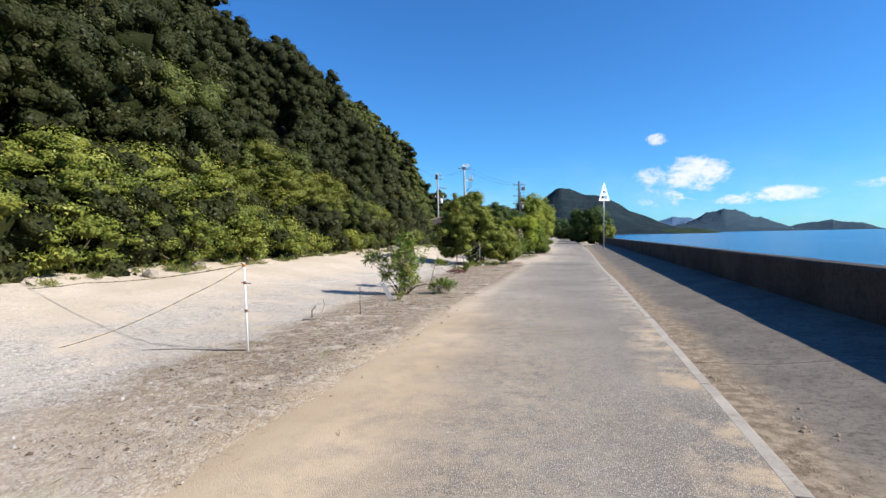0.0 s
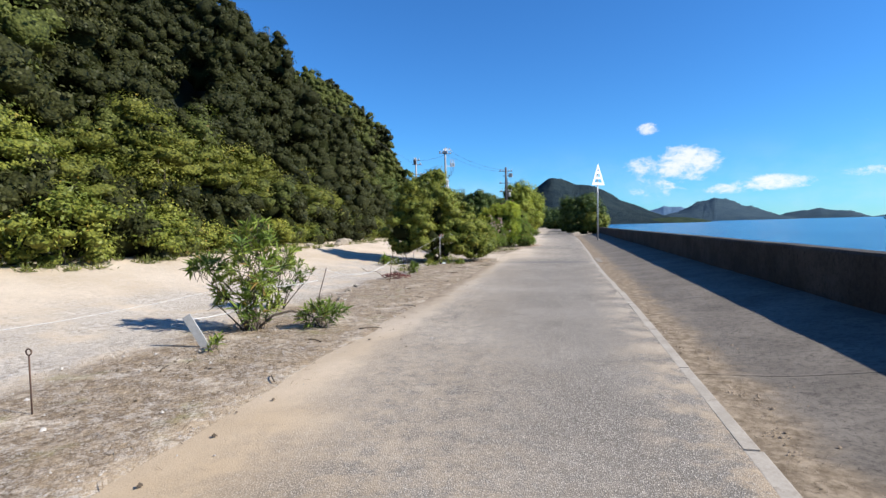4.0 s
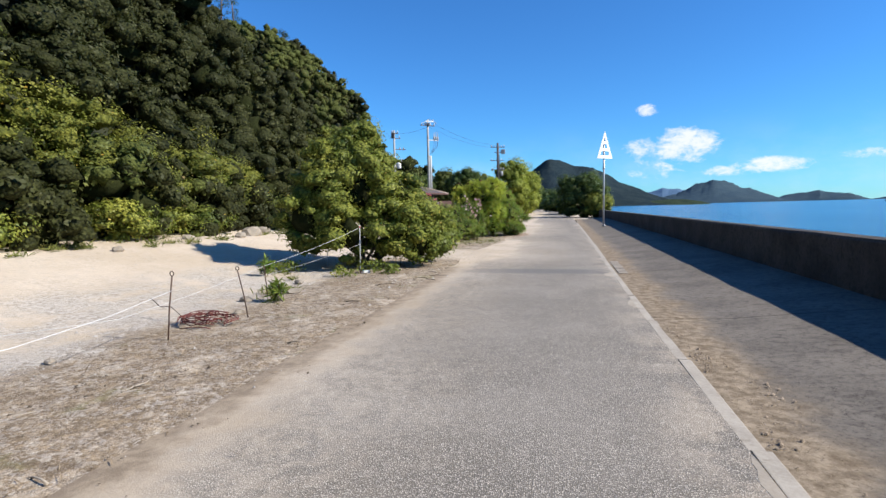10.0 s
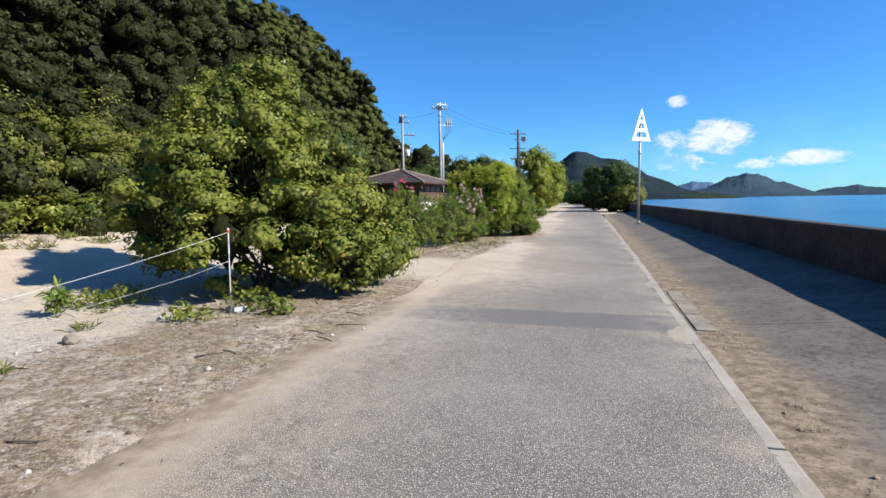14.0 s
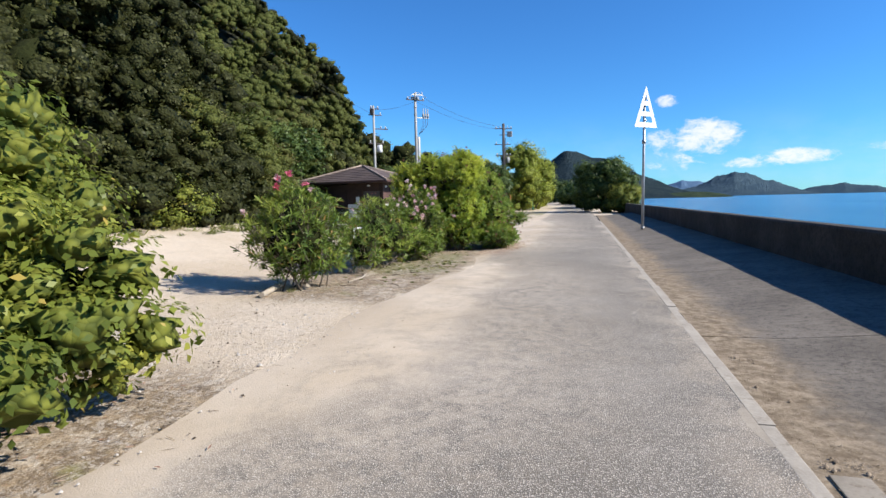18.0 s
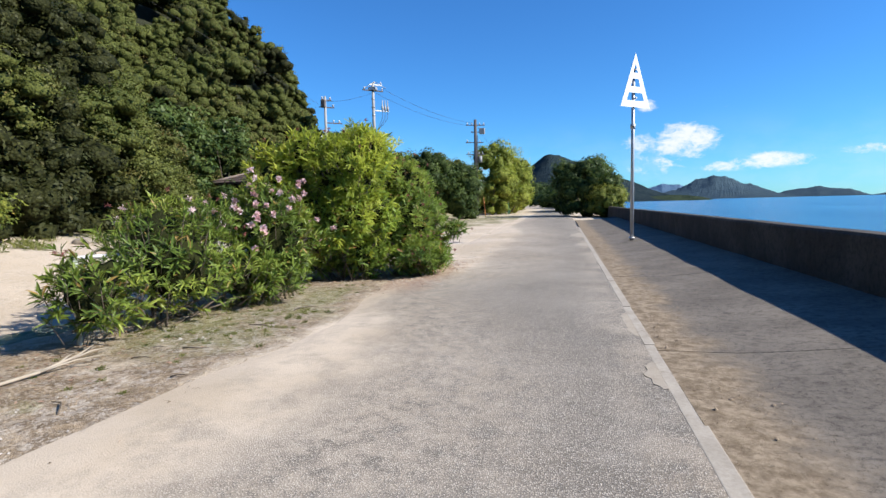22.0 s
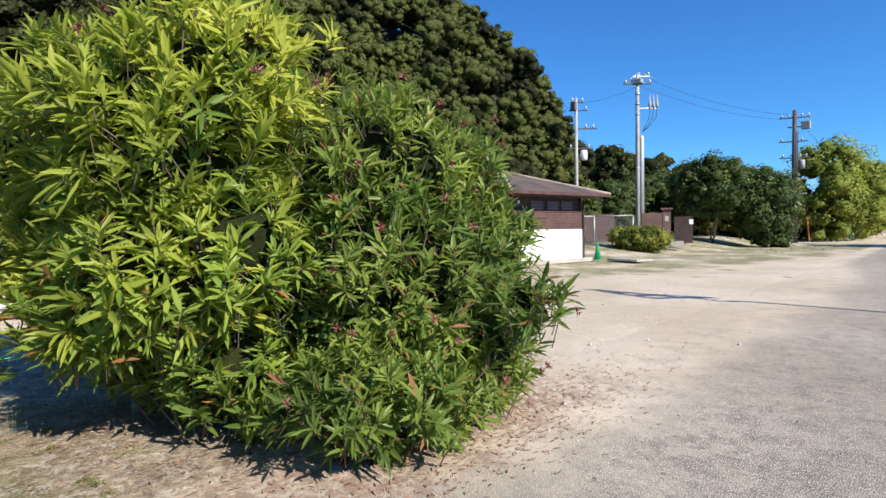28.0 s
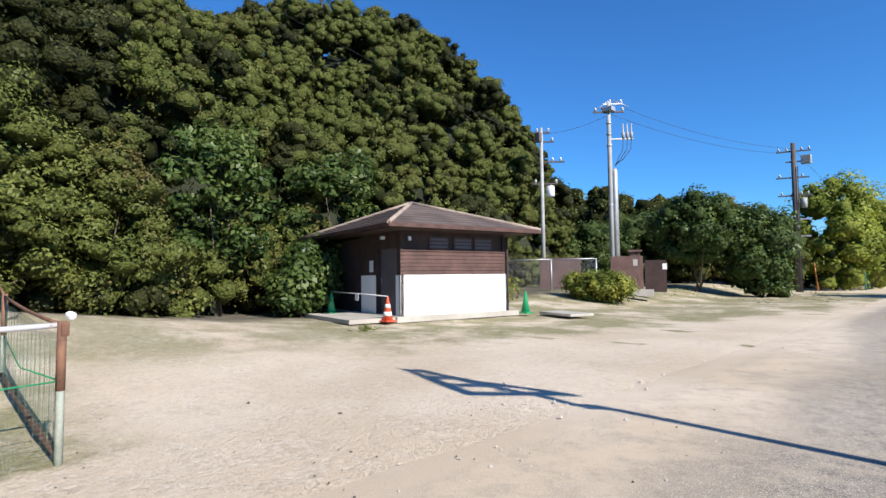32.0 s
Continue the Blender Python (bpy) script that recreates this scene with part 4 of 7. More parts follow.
def distance():
    ridge_line("backdrop_mountain", "dark wooded mountain with a pointed peak, tinted blue for haze", 1500,
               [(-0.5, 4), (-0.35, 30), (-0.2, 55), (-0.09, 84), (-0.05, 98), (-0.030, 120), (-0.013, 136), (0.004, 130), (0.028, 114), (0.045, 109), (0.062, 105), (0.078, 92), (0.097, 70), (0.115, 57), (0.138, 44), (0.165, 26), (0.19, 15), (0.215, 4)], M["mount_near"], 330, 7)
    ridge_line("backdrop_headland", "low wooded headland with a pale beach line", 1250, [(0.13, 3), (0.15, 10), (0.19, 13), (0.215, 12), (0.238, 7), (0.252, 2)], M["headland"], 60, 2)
    ridge_line("backdrop_hills", "wooded hills beyond the bay, tinted blue for haze", 3400,
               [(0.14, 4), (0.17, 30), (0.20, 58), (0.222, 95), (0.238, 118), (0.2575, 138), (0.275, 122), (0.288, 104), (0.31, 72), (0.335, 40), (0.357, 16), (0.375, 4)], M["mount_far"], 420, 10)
    ridge_line("backdrop_far_hills", "far hills at the sea's edge, painted pale blue for haze", 4200,
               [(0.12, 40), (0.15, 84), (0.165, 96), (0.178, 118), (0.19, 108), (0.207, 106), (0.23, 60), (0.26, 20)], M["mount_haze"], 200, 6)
    ridge_line("backdrop_islands", "low islands on the horizon, tinted blue for haze", 4000,
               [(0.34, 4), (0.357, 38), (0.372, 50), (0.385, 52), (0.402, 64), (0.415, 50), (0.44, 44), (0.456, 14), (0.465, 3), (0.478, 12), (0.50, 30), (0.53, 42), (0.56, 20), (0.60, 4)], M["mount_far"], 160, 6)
    # a small boat out on the bay
    boat = thing("boat", "small dark fishing boat far out on the sea", "boat", at=(430, 820, -2.4), rz=70)
    bm = bmesh.new()
    hull = []
    for yy, w, h in ((-7, 1.6, 1.3), (-3, 2.0, 1.2), (3, 1.9, 1.4), (7.5, 0.15, 2.2)):
        hull.append([bm.verts.new(p) for p in ((-w, yy, h), (-w * 0.6, yy, -0.4), (w * 0.6, yy, -0.4), (w, yy, h))])
    for a, b in zip(hull, hull[1:]):
        for k in range(4):
            bm.faces.new((a[k], a[(k + 1) % 4], b[(k + 1) % 4], b[k]))
    bm.faces.new(hull[0]); bm.faces.new(hull[-1])
    part("hull", bm, M["pole_dark"], boat)
    box_part("cabin", (0, -2.5, 2.3), (2.0, 3.2, 2.2), M["galv"], boat, bevel=0.1)


ground()
road()
seaside()
distance()

# ---- woods ----


def hill():
    xs = np.concatenate([[-200, -150, -110, -90, -75], np.arange(-66, -11.0, 1.0)])
    ys = np.concatenate([np.arange(-70, 108, 1.5)])
    X, Y = np.meshgrid(xs, ys)
    D = inside_hill(X, Y)
    Z = np.where(D > 0, hill_z(X, Y) - 1.0 - 1.2 * step(D, 0.5, 3.0), -1.5)
    i = np.arange(X.size).reshape(X.shape)
    f = np.stack([i[:-1, :-1], i[:-1, 1:], i[1:, 1:], i[1:, :-1]], -1).reshape(-1, 4)
    keep = (D.reshape(-1)[f] > -1.2).all(1)
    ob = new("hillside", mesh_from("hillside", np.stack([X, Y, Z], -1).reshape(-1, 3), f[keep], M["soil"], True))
    tagged(ob, "steep earth slope under dense woods, coloured near-black for shade", "hill", kind="structure")
    # crowns, thinned so that no two share a cell; some stand out from the slope, others hang back in shade
    n = 60000
    cx, cy = RNG.uniform(-48, -12.6, n), RNG.uniform(-8, 104, n)
    d = inside_hill(cx, cy)
    ok = (d > 0.1) & (d < 23)
    cx, cy, d = cx[ok], cy[ok], d[ok]
    cz = hill_z(cx, cy)
    cell = 2.2
    seen, keepers = set(), []
    for k in range(len(cx)):
        q = (int(cx[k] // cell), int(cy[k] // cell), int(cz[k] // cell))
        if q in seen:
            continue
        seen.add(q)
        keepers.append(k)
    cx, cy, cz, d = cx[keepers], cy[keepers], cz[keepers], d[keepers]
    count = len(cx)
    r = RNG.uniform(0.95, 1.55, count) * np.where(RNG.uniform(size=count) < 0.22, 1.3, 1.0)
    big = np.array([noise.noise((a * 0.18, b * 0.18, 2.0)) + 0.5 * noise.noise((a * 0.45, b * 0.45, 6.0)) for a, b in zip(cx, cy)])
    out_by = RNG.uniform(-0.55, 0.75, count) + np.clip(big, -0.35, 1.0) * 1.7
    out_by = np.where(d < 1.2, out_by * 0.4, out_by)
    centres = np.stack([cx + out_by * 0.55, cy, cz + r * 0.1 + out_by * 0.9], 1)
    # dark cores painted as the shade seen between tufts
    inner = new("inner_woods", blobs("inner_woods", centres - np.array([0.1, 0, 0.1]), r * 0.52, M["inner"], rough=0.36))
    tagged(inner, "near-black cores of the hillside crowns, standing in for shade", "woods", kind="stuff")
    # every crown carries tufts of leaves on its open side, so that its outline breaks up
    m = 30
    td = rand_dirs(count * m, 0.25).reshape(count, m, 3)
    sub = centres[:, None] + td * (r[:, None] * RNG.uniform(0.58, 0.98, (count, m)))[..., None] * np.array([1, 1, 0.9])
    open_side = td @ np.array([0.72, -0.25, 0.65]) > -0.12
    rs = (r[:, None] * RNG.uniform(0.24, 0.43, (count, m)))[open_side]
    sub = sub[open_side]
    dist = np.hypot(sub[:, 0] - 0.5, np.maximum(0, np.abs(sub[:, 1] - 24) - 24))
    density = 175 * np.clip(20 / np.maximum(dist, 12), 0.62, 1.2)
    crown_id = np.repeat(np.arange(count), m).reshape(count, m)[open_side]
    # leaf tone goes by place on the slope, putting its brightness into colour
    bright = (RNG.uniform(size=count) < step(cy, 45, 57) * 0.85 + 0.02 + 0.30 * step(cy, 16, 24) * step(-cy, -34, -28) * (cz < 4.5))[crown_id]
    open_ = sub[:, 1] > -sub[:, 0] * 0.56
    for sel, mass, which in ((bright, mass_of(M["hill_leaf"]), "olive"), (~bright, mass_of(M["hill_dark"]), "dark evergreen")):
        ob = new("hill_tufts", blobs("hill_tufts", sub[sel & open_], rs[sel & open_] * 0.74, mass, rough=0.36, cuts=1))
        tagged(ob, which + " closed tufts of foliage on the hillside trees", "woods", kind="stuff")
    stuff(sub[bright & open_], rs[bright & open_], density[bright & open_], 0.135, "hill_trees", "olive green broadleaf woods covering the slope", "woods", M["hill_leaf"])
    stuff(sub[~bright & open_], rs[~bright & open_], density[~bright & open_], 0.135, "evergreen_hill_trees", "dense evergreen woods covering the slope, darkened for shade", "woods", M["hill_dark"])


def stuff(centres, r, density, size, name, label, category, mat):
    arrs = []
    for lo in range(0, len(centres), 800):
        arrs.append(clump_leaves(centres[lo:lo + 800], r[lo:lo + 800], density[lo:lo + 800], size, 0.2, 0.85, 0.24, 0.62))
    a = [np.concatenate(v) for v in zip(*arrs)]
    ob = new(name, tuft_mesh(name, a, mat))
    tagged(ob, label, category, kind="stuff")


def stems(parent, base, tips, r0, mat, name="stem", sides=6, bow=0.25, foot=0.12):
    for k, tip in enumerate(tips):
        b, e = Vector(base) + Vector((RNG.uniform(-1, 1) * foot, RNG.uniform(-1, 1) * foot, 0)), Vector(tip)
        mid_ = b.lerp(e, 0.5) + Vector((RNG.uniform(-1, 1), RNG.uniform(-1, 1), RNG.uniform(0.2, 1.0))) * bow * (e - b).length * 0.5
        pts = [b.lerp(mid_, s).lerp(mid_.lerp(e, s), s) for s in (0, 0.2, 0.4, 0.6, 0.8, 1.0)]
        tube_part(name, pts, [r0 * (1 - 0.75 * s) for s in (0, 0.2, 0.4, 0.6, 0.8, 1.0)], mat, parent, sides)


def shrub(name, label, at, radii, mat, leaf=0.1, clumps=90, per=240, trunk=4, lift=0.0, category="shrub", group="", clump_r=0.42, stem_r=0.035, inner=0.0, flat=0.85, lobe=0.34, taper=0.0, up=0.25):
    """A leafy shrub or small tree: an uneven crown of many clumps over bare stems."""
    g = float(lot_z(np.float64(at[0]), np.float64(at[1])))
    t = thing(name, label, category, group, at=(at[0], at[1], g))
    rx, ry, h = radii
    d = rand_dirs(clumps, 0.2)
    lobes = np.array([noise.noise((v[0] * 1.6 + at[0], v[1] * 1.6 + at[1], v[2] * 1.6)) for v in d])
    rad = (0.62 + 0.38 * RNG.uniform(size=clumps) ** 0.5) * (1 + lobe * lobes)
    c = d * rad[:, None] * np.array([rx, ry, h * 0.5]) + np.array([0, 0, lift + h * 0.5])
    c[:, 2] = np.maximum(c[:, 2], lift + clump_r * 0.35)
    c[:, :2] *= (1 + taper * (0.42 - c[:, 2:] / h))
    r = clump_r * RNG.uniform(0.6, 1.35, len(c))
    part("crown", tuft_mesh("crown", clump_leaves(c, r, np.full(len(c), per), leaf, up, flat, 0.24), mat), mat, t)
    if inner:
        k = rad < np.quantile(rad, 0.93)
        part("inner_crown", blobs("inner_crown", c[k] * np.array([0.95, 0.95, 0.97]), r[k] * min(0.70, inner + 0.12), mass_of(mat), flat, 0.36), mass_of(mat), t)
    pick = RNG.choice(len(c), min(trunk, len(c)), replace=False)
    stems(t, (0, 0, -0.05), [tuple(c[k] * 0.85) for k in pick], stem_r, M["bark"])
    return t


def lobed_bush(name, label, at, lobes, mat, leaf, clumps, per, clump_r, trunk, category="bush", group="", stem_r=0.04):
    """A bush of several leafy lobes, with near-black cores standing in for the shade between them. lobes: (x, y, z, rx,
    ry, rz).
    """
    g = float(lot_z(np.float64(at[0]), np.float64(at[1])))
    t = thing(name, label, category, group, at=(at[0], at[1], g))
    size = np.array([v[3] * v[4] + v[5] * v[4] for v in lobes])
    cs = []
    for v, cnt in zip(lobes, (size / size.sum() * clumps).astype(int)):
        d = rand_dirs(cnt, 0.15)
        wave = np.array([noise.noise((q[0] * 2.1 + v[0], q[1] * 2.1 + v[1], q[2] * 2.1 + v[2])) for q in d])
        cs.append(np.array(v[:3]) + d * ((0.72 + 0.28 * RNG.uniform(size=cnt)) * (1 + 0.4 * wave))[:, None] * np.array(v[3:6]))
    c = np.concatenate(cs)
    c = c[c[:, 2] > 0.08]
    r = clump_r * RNG.uniform(0.5, 1.3, len(c))
    part("crown", tuft_mesh("crown", clump_leaves(c, r, np.full(len(c), per), leaf, 0.35, 0.7, 0.30), mat), mat, t)
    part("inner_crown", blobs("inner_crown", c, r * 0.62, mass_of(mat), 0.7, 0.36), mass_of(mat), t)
    lo = np.array(lobes)
    # dark blobs inside the lobes stand in for shaded gaps
    tagged(part("shade_core", blobs("shade_core", lo[:, :3], lo[:, 3:].min(1) * 0.52, M["inner"], 1.0, 0.36), M["inner"], t), kind="stuff")
    pick = RNG.choice(len(c), trunk, replace=False)
    stems(t, (0, 0, -0.05), [tuple(c[k] * 0.9) for k in pick], stem_r, M["bark"], foot=0.5)
    return t


def oleander(name, label, at, spots, mat, rosettes, leaf=0.15, stem_count=12, flowers=(), group="oleander row", whorl=11, sunny=None):
    """An oleander: stems fanning from the root, each twig ending in a star of narrow leaves.
    spots: ellipsoids (x, y, z, rx, ry, rz, share) that the crown fills."""
    t = thing(name, label, "shrub", group, at=(*at, 0.0))
    tips, outs, edges = [], [], []
    share = np.array([s[6] for s in spots], float)
    for s, cnt in zip(spots, (share / share.sum() * rosettes).astype(int)):
        d = rand_dirs(cnt, 0.15)
        rad = RNG.uniform(0.25, 1.0, cnt) ** 0.45
        rad *= 1 + 0.34 * np.array([noise.noise((v[0] * 2.2 + s[0], v[1] * 2.2 + s[1], v[2] * 2.2)) for v in d])
        edges.append(rad)
        tips.append(np.array(s[:3]) + d * rad[:, None] * np.array(s[3:6]))
        outs.append(d)
    tips, outs, edge = np.concatenate(tips), np.concatenate(outs), np.concatenate(edges)
    ok = tips[:, 2] > 0.08
    tips, outs, edge = tips[ok], outs[ok], edge[ok]
    axis = unit(outs * 0.75 + rand_dirs(len(tips)) * 0.45 + np.array([0, 0, 0.75]))
    idx = np.repeat(np.arange(len(tips)), whorl)
    n = len(idx)
    ax = axis[idx]
    ref = unit(np.cross(ax, rand_dirs(n)))
    open_ = RNG.uniform(0.35, 1.45, n)
    along = ax * np.cos(open_)[:, None] + ref * np.sin(open_)[:, None]
    start = tips[idx] - ax * RNG.uniform(0.0, 0.13, n)[:, None]
    length = leaf * RNG.uniform(0.6, 1.25, n) * RNG.uniform(0.85, 1.15, len(tips))[idx]
    nor, wid = ax + rand_dirs(n) * 0.15, length * RNG.uniform(0.15, 0.21, n)
    # stars picked by sunny get the lighter yellow leaves, as painted sunlight
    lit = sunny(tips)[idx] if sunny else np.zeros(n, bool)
    for leaf_name, m_, sel in (("leaves", mat, ~lit), ("sunlit_yellow_leaves", M["oleander_yellow"], lit)):
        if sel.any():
            part(leaf_name, leaf_mesh(leaf_name, start[sel], along[sel], nor[sel], length[sel], wid[sel], m_, True, 0.2, 0.10), m_, t)
    if len(tips) > 400:
        # dark cores put the bush's inner shade into colour
        core = np.array([v[:6] for v in spots])
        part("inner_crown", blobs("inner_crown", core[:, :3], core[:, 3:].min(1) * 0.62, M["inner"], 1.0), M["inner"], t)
    # twigs: one joined mesh of slim prisms from inner forks to the stars
    fork = tips - axis * RNG.uniform(0.18, 0.4, len(tips))[:, None]
    s1 = unit(np.cross(axis, rand_dirs(len(tips)))) * 0.005
    s2 = unit(np.cross(axis, s1)) * 0.005
    v = np.stack([fork + s1, fork - s1 * 0.5 + s2, fork - s1 * 0.5 - s2, tips + s1 * 0.6, tips - s1 * 0.3 + s2 * 0.6, tips - s1 * 0.3 - s2 * 0.6], 1).reshape(-1, 3)
    f = (np.arange(len(tips))[:, None, None] * 6 + np.array([[0, 1, 4, 3], [1, 2, 5, 4], [2, 0, 3, 5]])[None]).reshape(-1, 4)
    tagged(part("twig_work", mesh_from("twig_work", v, f, M["bark"]), M["bark"], t), kind="stuff")
    pick = RNG.choice(len(tips), stem_count, replace=False)
    stems(t, (0, 0, -0.05), [tuple(fork[k]) for k in pick], 0.016 if len(tips) < 1500 else 0.010, M["bark"], bow=0.2, foot=0.14 if len(tips) < 400 else 0.42)
    for fname, mat_f, count, size, zmin in flowers:
        high = np.where((tips[:, 2] > zmin) & (edge > 0.8) & (outs[:, 0] - outs[:, 1] > -0.6))[0]
        if len(high) == 0:
            continue
        who = RNG.choice(high, min(count, len(high)), replace=False)
        per = 26
        for q in who:
            c = np.tile(tips[q] + axis[q] * 0.12 + outs[q] * 0.04, (per, 1))
            ln = size * RNG.uniform(0.45, 1.0, per)
            me = leaf_mesh(fname, c, rand_dirs(per, 0.3), rand_dirs(per, 0.5), ln, ln * (0.62 if size > 0.08 else 0.2), mat_f)
            bm = bmesh.new()
            bm.from_mesh(me)
            bpy.data.meshes.remove(me)
            bmesh.ops.remove_doubles(bm, verts=bm.verts, dist=0.0004)
            part(fname, bm, mat_f, t)
    return t


def pine(at, h, lean=0.0):
    t = thing("pine_tree", "slender dark pine standing out above the ridge", "tree", "pines on the ridge", at=at)
    top = (lean, 0.2, h)
    tube_part("trunk", [(0, 0, -1.0), (lean * 0.4, 0.1, h * 0.5), top], [0.14, 0.09, 0.03], M["bark"], t, 7)
    cs, rs = [], []
    for k in range(26):
        s = RNG.uniform(0.35, 1.0)
        ang = RNG.uniform(0, 2 * math.pi)
        reach = (1.05 - s) * 1.8 + 0.25
        reach *= RNG.uniform(0.4, 1.0)
        cs.append((lean * s + math.cos(ang) * reach, math.sin(ang) * reach, h * s))
        rs.append(RNG.uniform(0.2, 0.42))
    cs, rs = np.array(cs), np.array(rs)
    a = list(clump_leaves(cs, rs, np.full(len(cs), 700), 0.22, deep=0.3))
    a[4] = a[3] * 0.10
    part("crown", leaf_mesh("crown", *a[:5], M["pine_leaf"]), M["pine_leaf"], t)
    for c in cs[::3]:
        tube_part("limb", [(c[0] * 0.1 + lean * c[2] / h, c[1] * 0.1, c[2] - 0.2), tuple(c)], [0.03, 0.012], M["bark"], t, 5)


def woods():
    hill()
    for x, y, top, h, lean in ((-36.0, 68.4, 27.2, 6.5, 0.5), (-34.9, 69.4, 25.8, 5.5, -0.3), (-37.4, 67.0, 26.6, 5.5, 0.3), (-34.0, 78.3, 24.6, 4.5, 0.2)):
        pine((x, y, top - h), h, lean)
    # yellow-green shrubs along the foot of the slope, in loose flat layers over bare stems
    for x, y, rx, ry, h, kind in ((-14.3, 25.0, 1.9, 1.7, 4.5, 2), (-13.9, 22.2, 1.9, 1.7, 4.4, 2), (-14.2, 27.6, 1.7, 1.6, 3.9, 2), (-13.7, 30.3, 1.6, 1.6, 3.0, 2), (-13.9, 33.0, 1.6, 1.6, 3.0, 2), (-13.6, 35.2, 1.2, 1.2, 2.2, 2),
                                  (-14.0, 19.3, 1.7, 1.6, 3.2, 2), (-13.8, 16.8, 1.7, 1.5, 3.5, 1), (-13.9, 14.2, 1.7, 1.6, 3.1, 1), (-13.9, 11.4, 1.8, 1.8, 3.0, 1), (-14.0, 8.2, 1.8, 1.9, 3.0, 1)):
        label = "tall yellow-green shrub in loose layers at the slope's foot" if kind == 2 else "tall mid-green shrub at the foot of the wooded slope"
        shrub("foothill_shrub", label, (x, y), (rx, ry, h), M["yellow_leaf"] if kind == 2 else M["bush_leaf"], 0.095, 80, 330, 7, 0.55, group="shrubs at the slope foot", clump_r=0.60, flat=0.5, inner=0.62, lobe=0.6, up=0.6)
    for x, y, rx, ry, h in ((-12.5, 23.6, 0.9, 1.2, 1.0), (-12.3, 20.6, 1.1, 1.5, 1.5), (-12.2, 17.6, 1.2, 1.6, 1.7), (-12.2, 14.4, 1.2, 1.6, 1.8), (-12.3, 11.0, 1.2, 1.7, 1.7), (-12.6, 28.6, 0.9, 1.4, 1.1), (-12.7, 32.0, 0.8, 1.3, 0.9), (-13.0, 38.0, 1.1, 1.8, 1.6), (-13.0, 41.8, 1.1, 1.8, 1.5)):
        shrub("green_shrub", "low mixed green shrub at the edge of the woods", (x, y), (rx, ry, h), M["bush_leaf"], 0.10, 60, 330, 3, 0.0, group="shrubs at the slope foot", clump_r=0.40, flat=0.55, inner=0.4, lobe=0.5, up=0.5)
    for x, y, rx, ry, h in ((-14.1, 47.8, 1.5, 2.0, 4.6), (-14.9, 50.6, 1.4, 1.6, 4.2), (-15.2, 45.2, 1.6, 2.0, 5.2)):
        shrub("hillside_tree", "small olive green tree at the foot of the slope", (x, y), (rx, ry, h), M["hill_leaf"], 0.095, 110, 520, 4, 0.0, "tree", "trees at the slope foot", 0.5, inner=0.55, lobe=0.6, flat=0.6)
    # drooping broad-leaved trees beside the toilet block
    for x, y, rx, ry, h, lift in ((-16.2, 54.0, 1.5, 1.6, 4.6, 1.4), (-16.0, 57.4, 0.9, 0.9, 2.3, 0.2), (-17.6, 59.2, 1.5, 2.0, 4.2, 1.8), (-14.9, 56.2, 0.75, 0.75, 1.7, 0.1)):
        shrub("broadleaf_tree", "small tree with large drooping pale-backed leaves", (x, y), (rx, ry, h), M["dark_leaf"], 0.2, 60, 190, 3, lift, "tree", "trees by the toilet block", 0.5, stem_r=0.05, flat=0.6, inner=0.4, lobe=0.5)


def thicket():
    """The big mixed bush beside the road and the plants round its foot."""
    lobed_bush("thicket", "large dense bush overgrown with creepers, yellowing in places", (-5.05, 29.1),
               ((1.15, -0.3, 1.05, 0.85, 0.9, 0.85), (-1.15, -1.2, 1.25, 0.9, 0.75, 0.7), (0.1, -1.35, 0.95, 0.95, 0.65, 0.75), (0.0, -0.6, 2.05, 1.1, 1.0, 0.85), (-0.95, -0.1, 2.75, 0.9, 1.0, 0.85), (0.0, 0.0, 2.75, 0.8, 0.9, 0.8),
                (-0.5, 0.2, 3.5, 0.75, 0.85, 0.6), (-0.3, 0.9, 1.4, 1.1, 0.8, 1.1), (0.85, 0.4, 1.85, 0.7, 0.9, 0.7), (-1.35, 0.5, 1.7, 0.75, 0.9, 0.8), (-0.75, -1.0, 2.05, 0.7, 0.6, 0.55)),
               M["bush_leaf"], 0.066, 330, 1150, 0.38, 12)
    lobed_bush("roadside_bush", "small-leaved bright green bush against the big thicket", (-3.4, 28.9),
               ((0.1, -0.3, 0.6, 0.55, 0.7, 0.5), (-0.25, 0.1, 1.2, 0.6, 0.7, 0.55), (0.25, 0.6, 0.8, 0.5, 0.6, 0.6), (-0.3, -0.7, 0.9, 0.45, 0.45, 0.5)), M["bush_leaf"], 0.07, 130, 1150, 0.27, 6, stem_r=0.015)

    for x, y, r, h in ((-4.59, 26.5, 0.28, 0.2), (-4.25, 27.2, 0.24, 0.26), (-6.6, 26.8, 0.3, 0.2), (-6.3, 27.1, 0.3, 0.24), (-3.75, 27.1, 0.16, 0.15)):
        shrub("leafy_weed", "low broad-leaved green weed on the verge", (x, y), (r, r, h), M["bush_leaf"], 0.075, 16, 900, 2, 0.0, "weed", "weeds under the thicket", 0.12, stem_r=0.006)


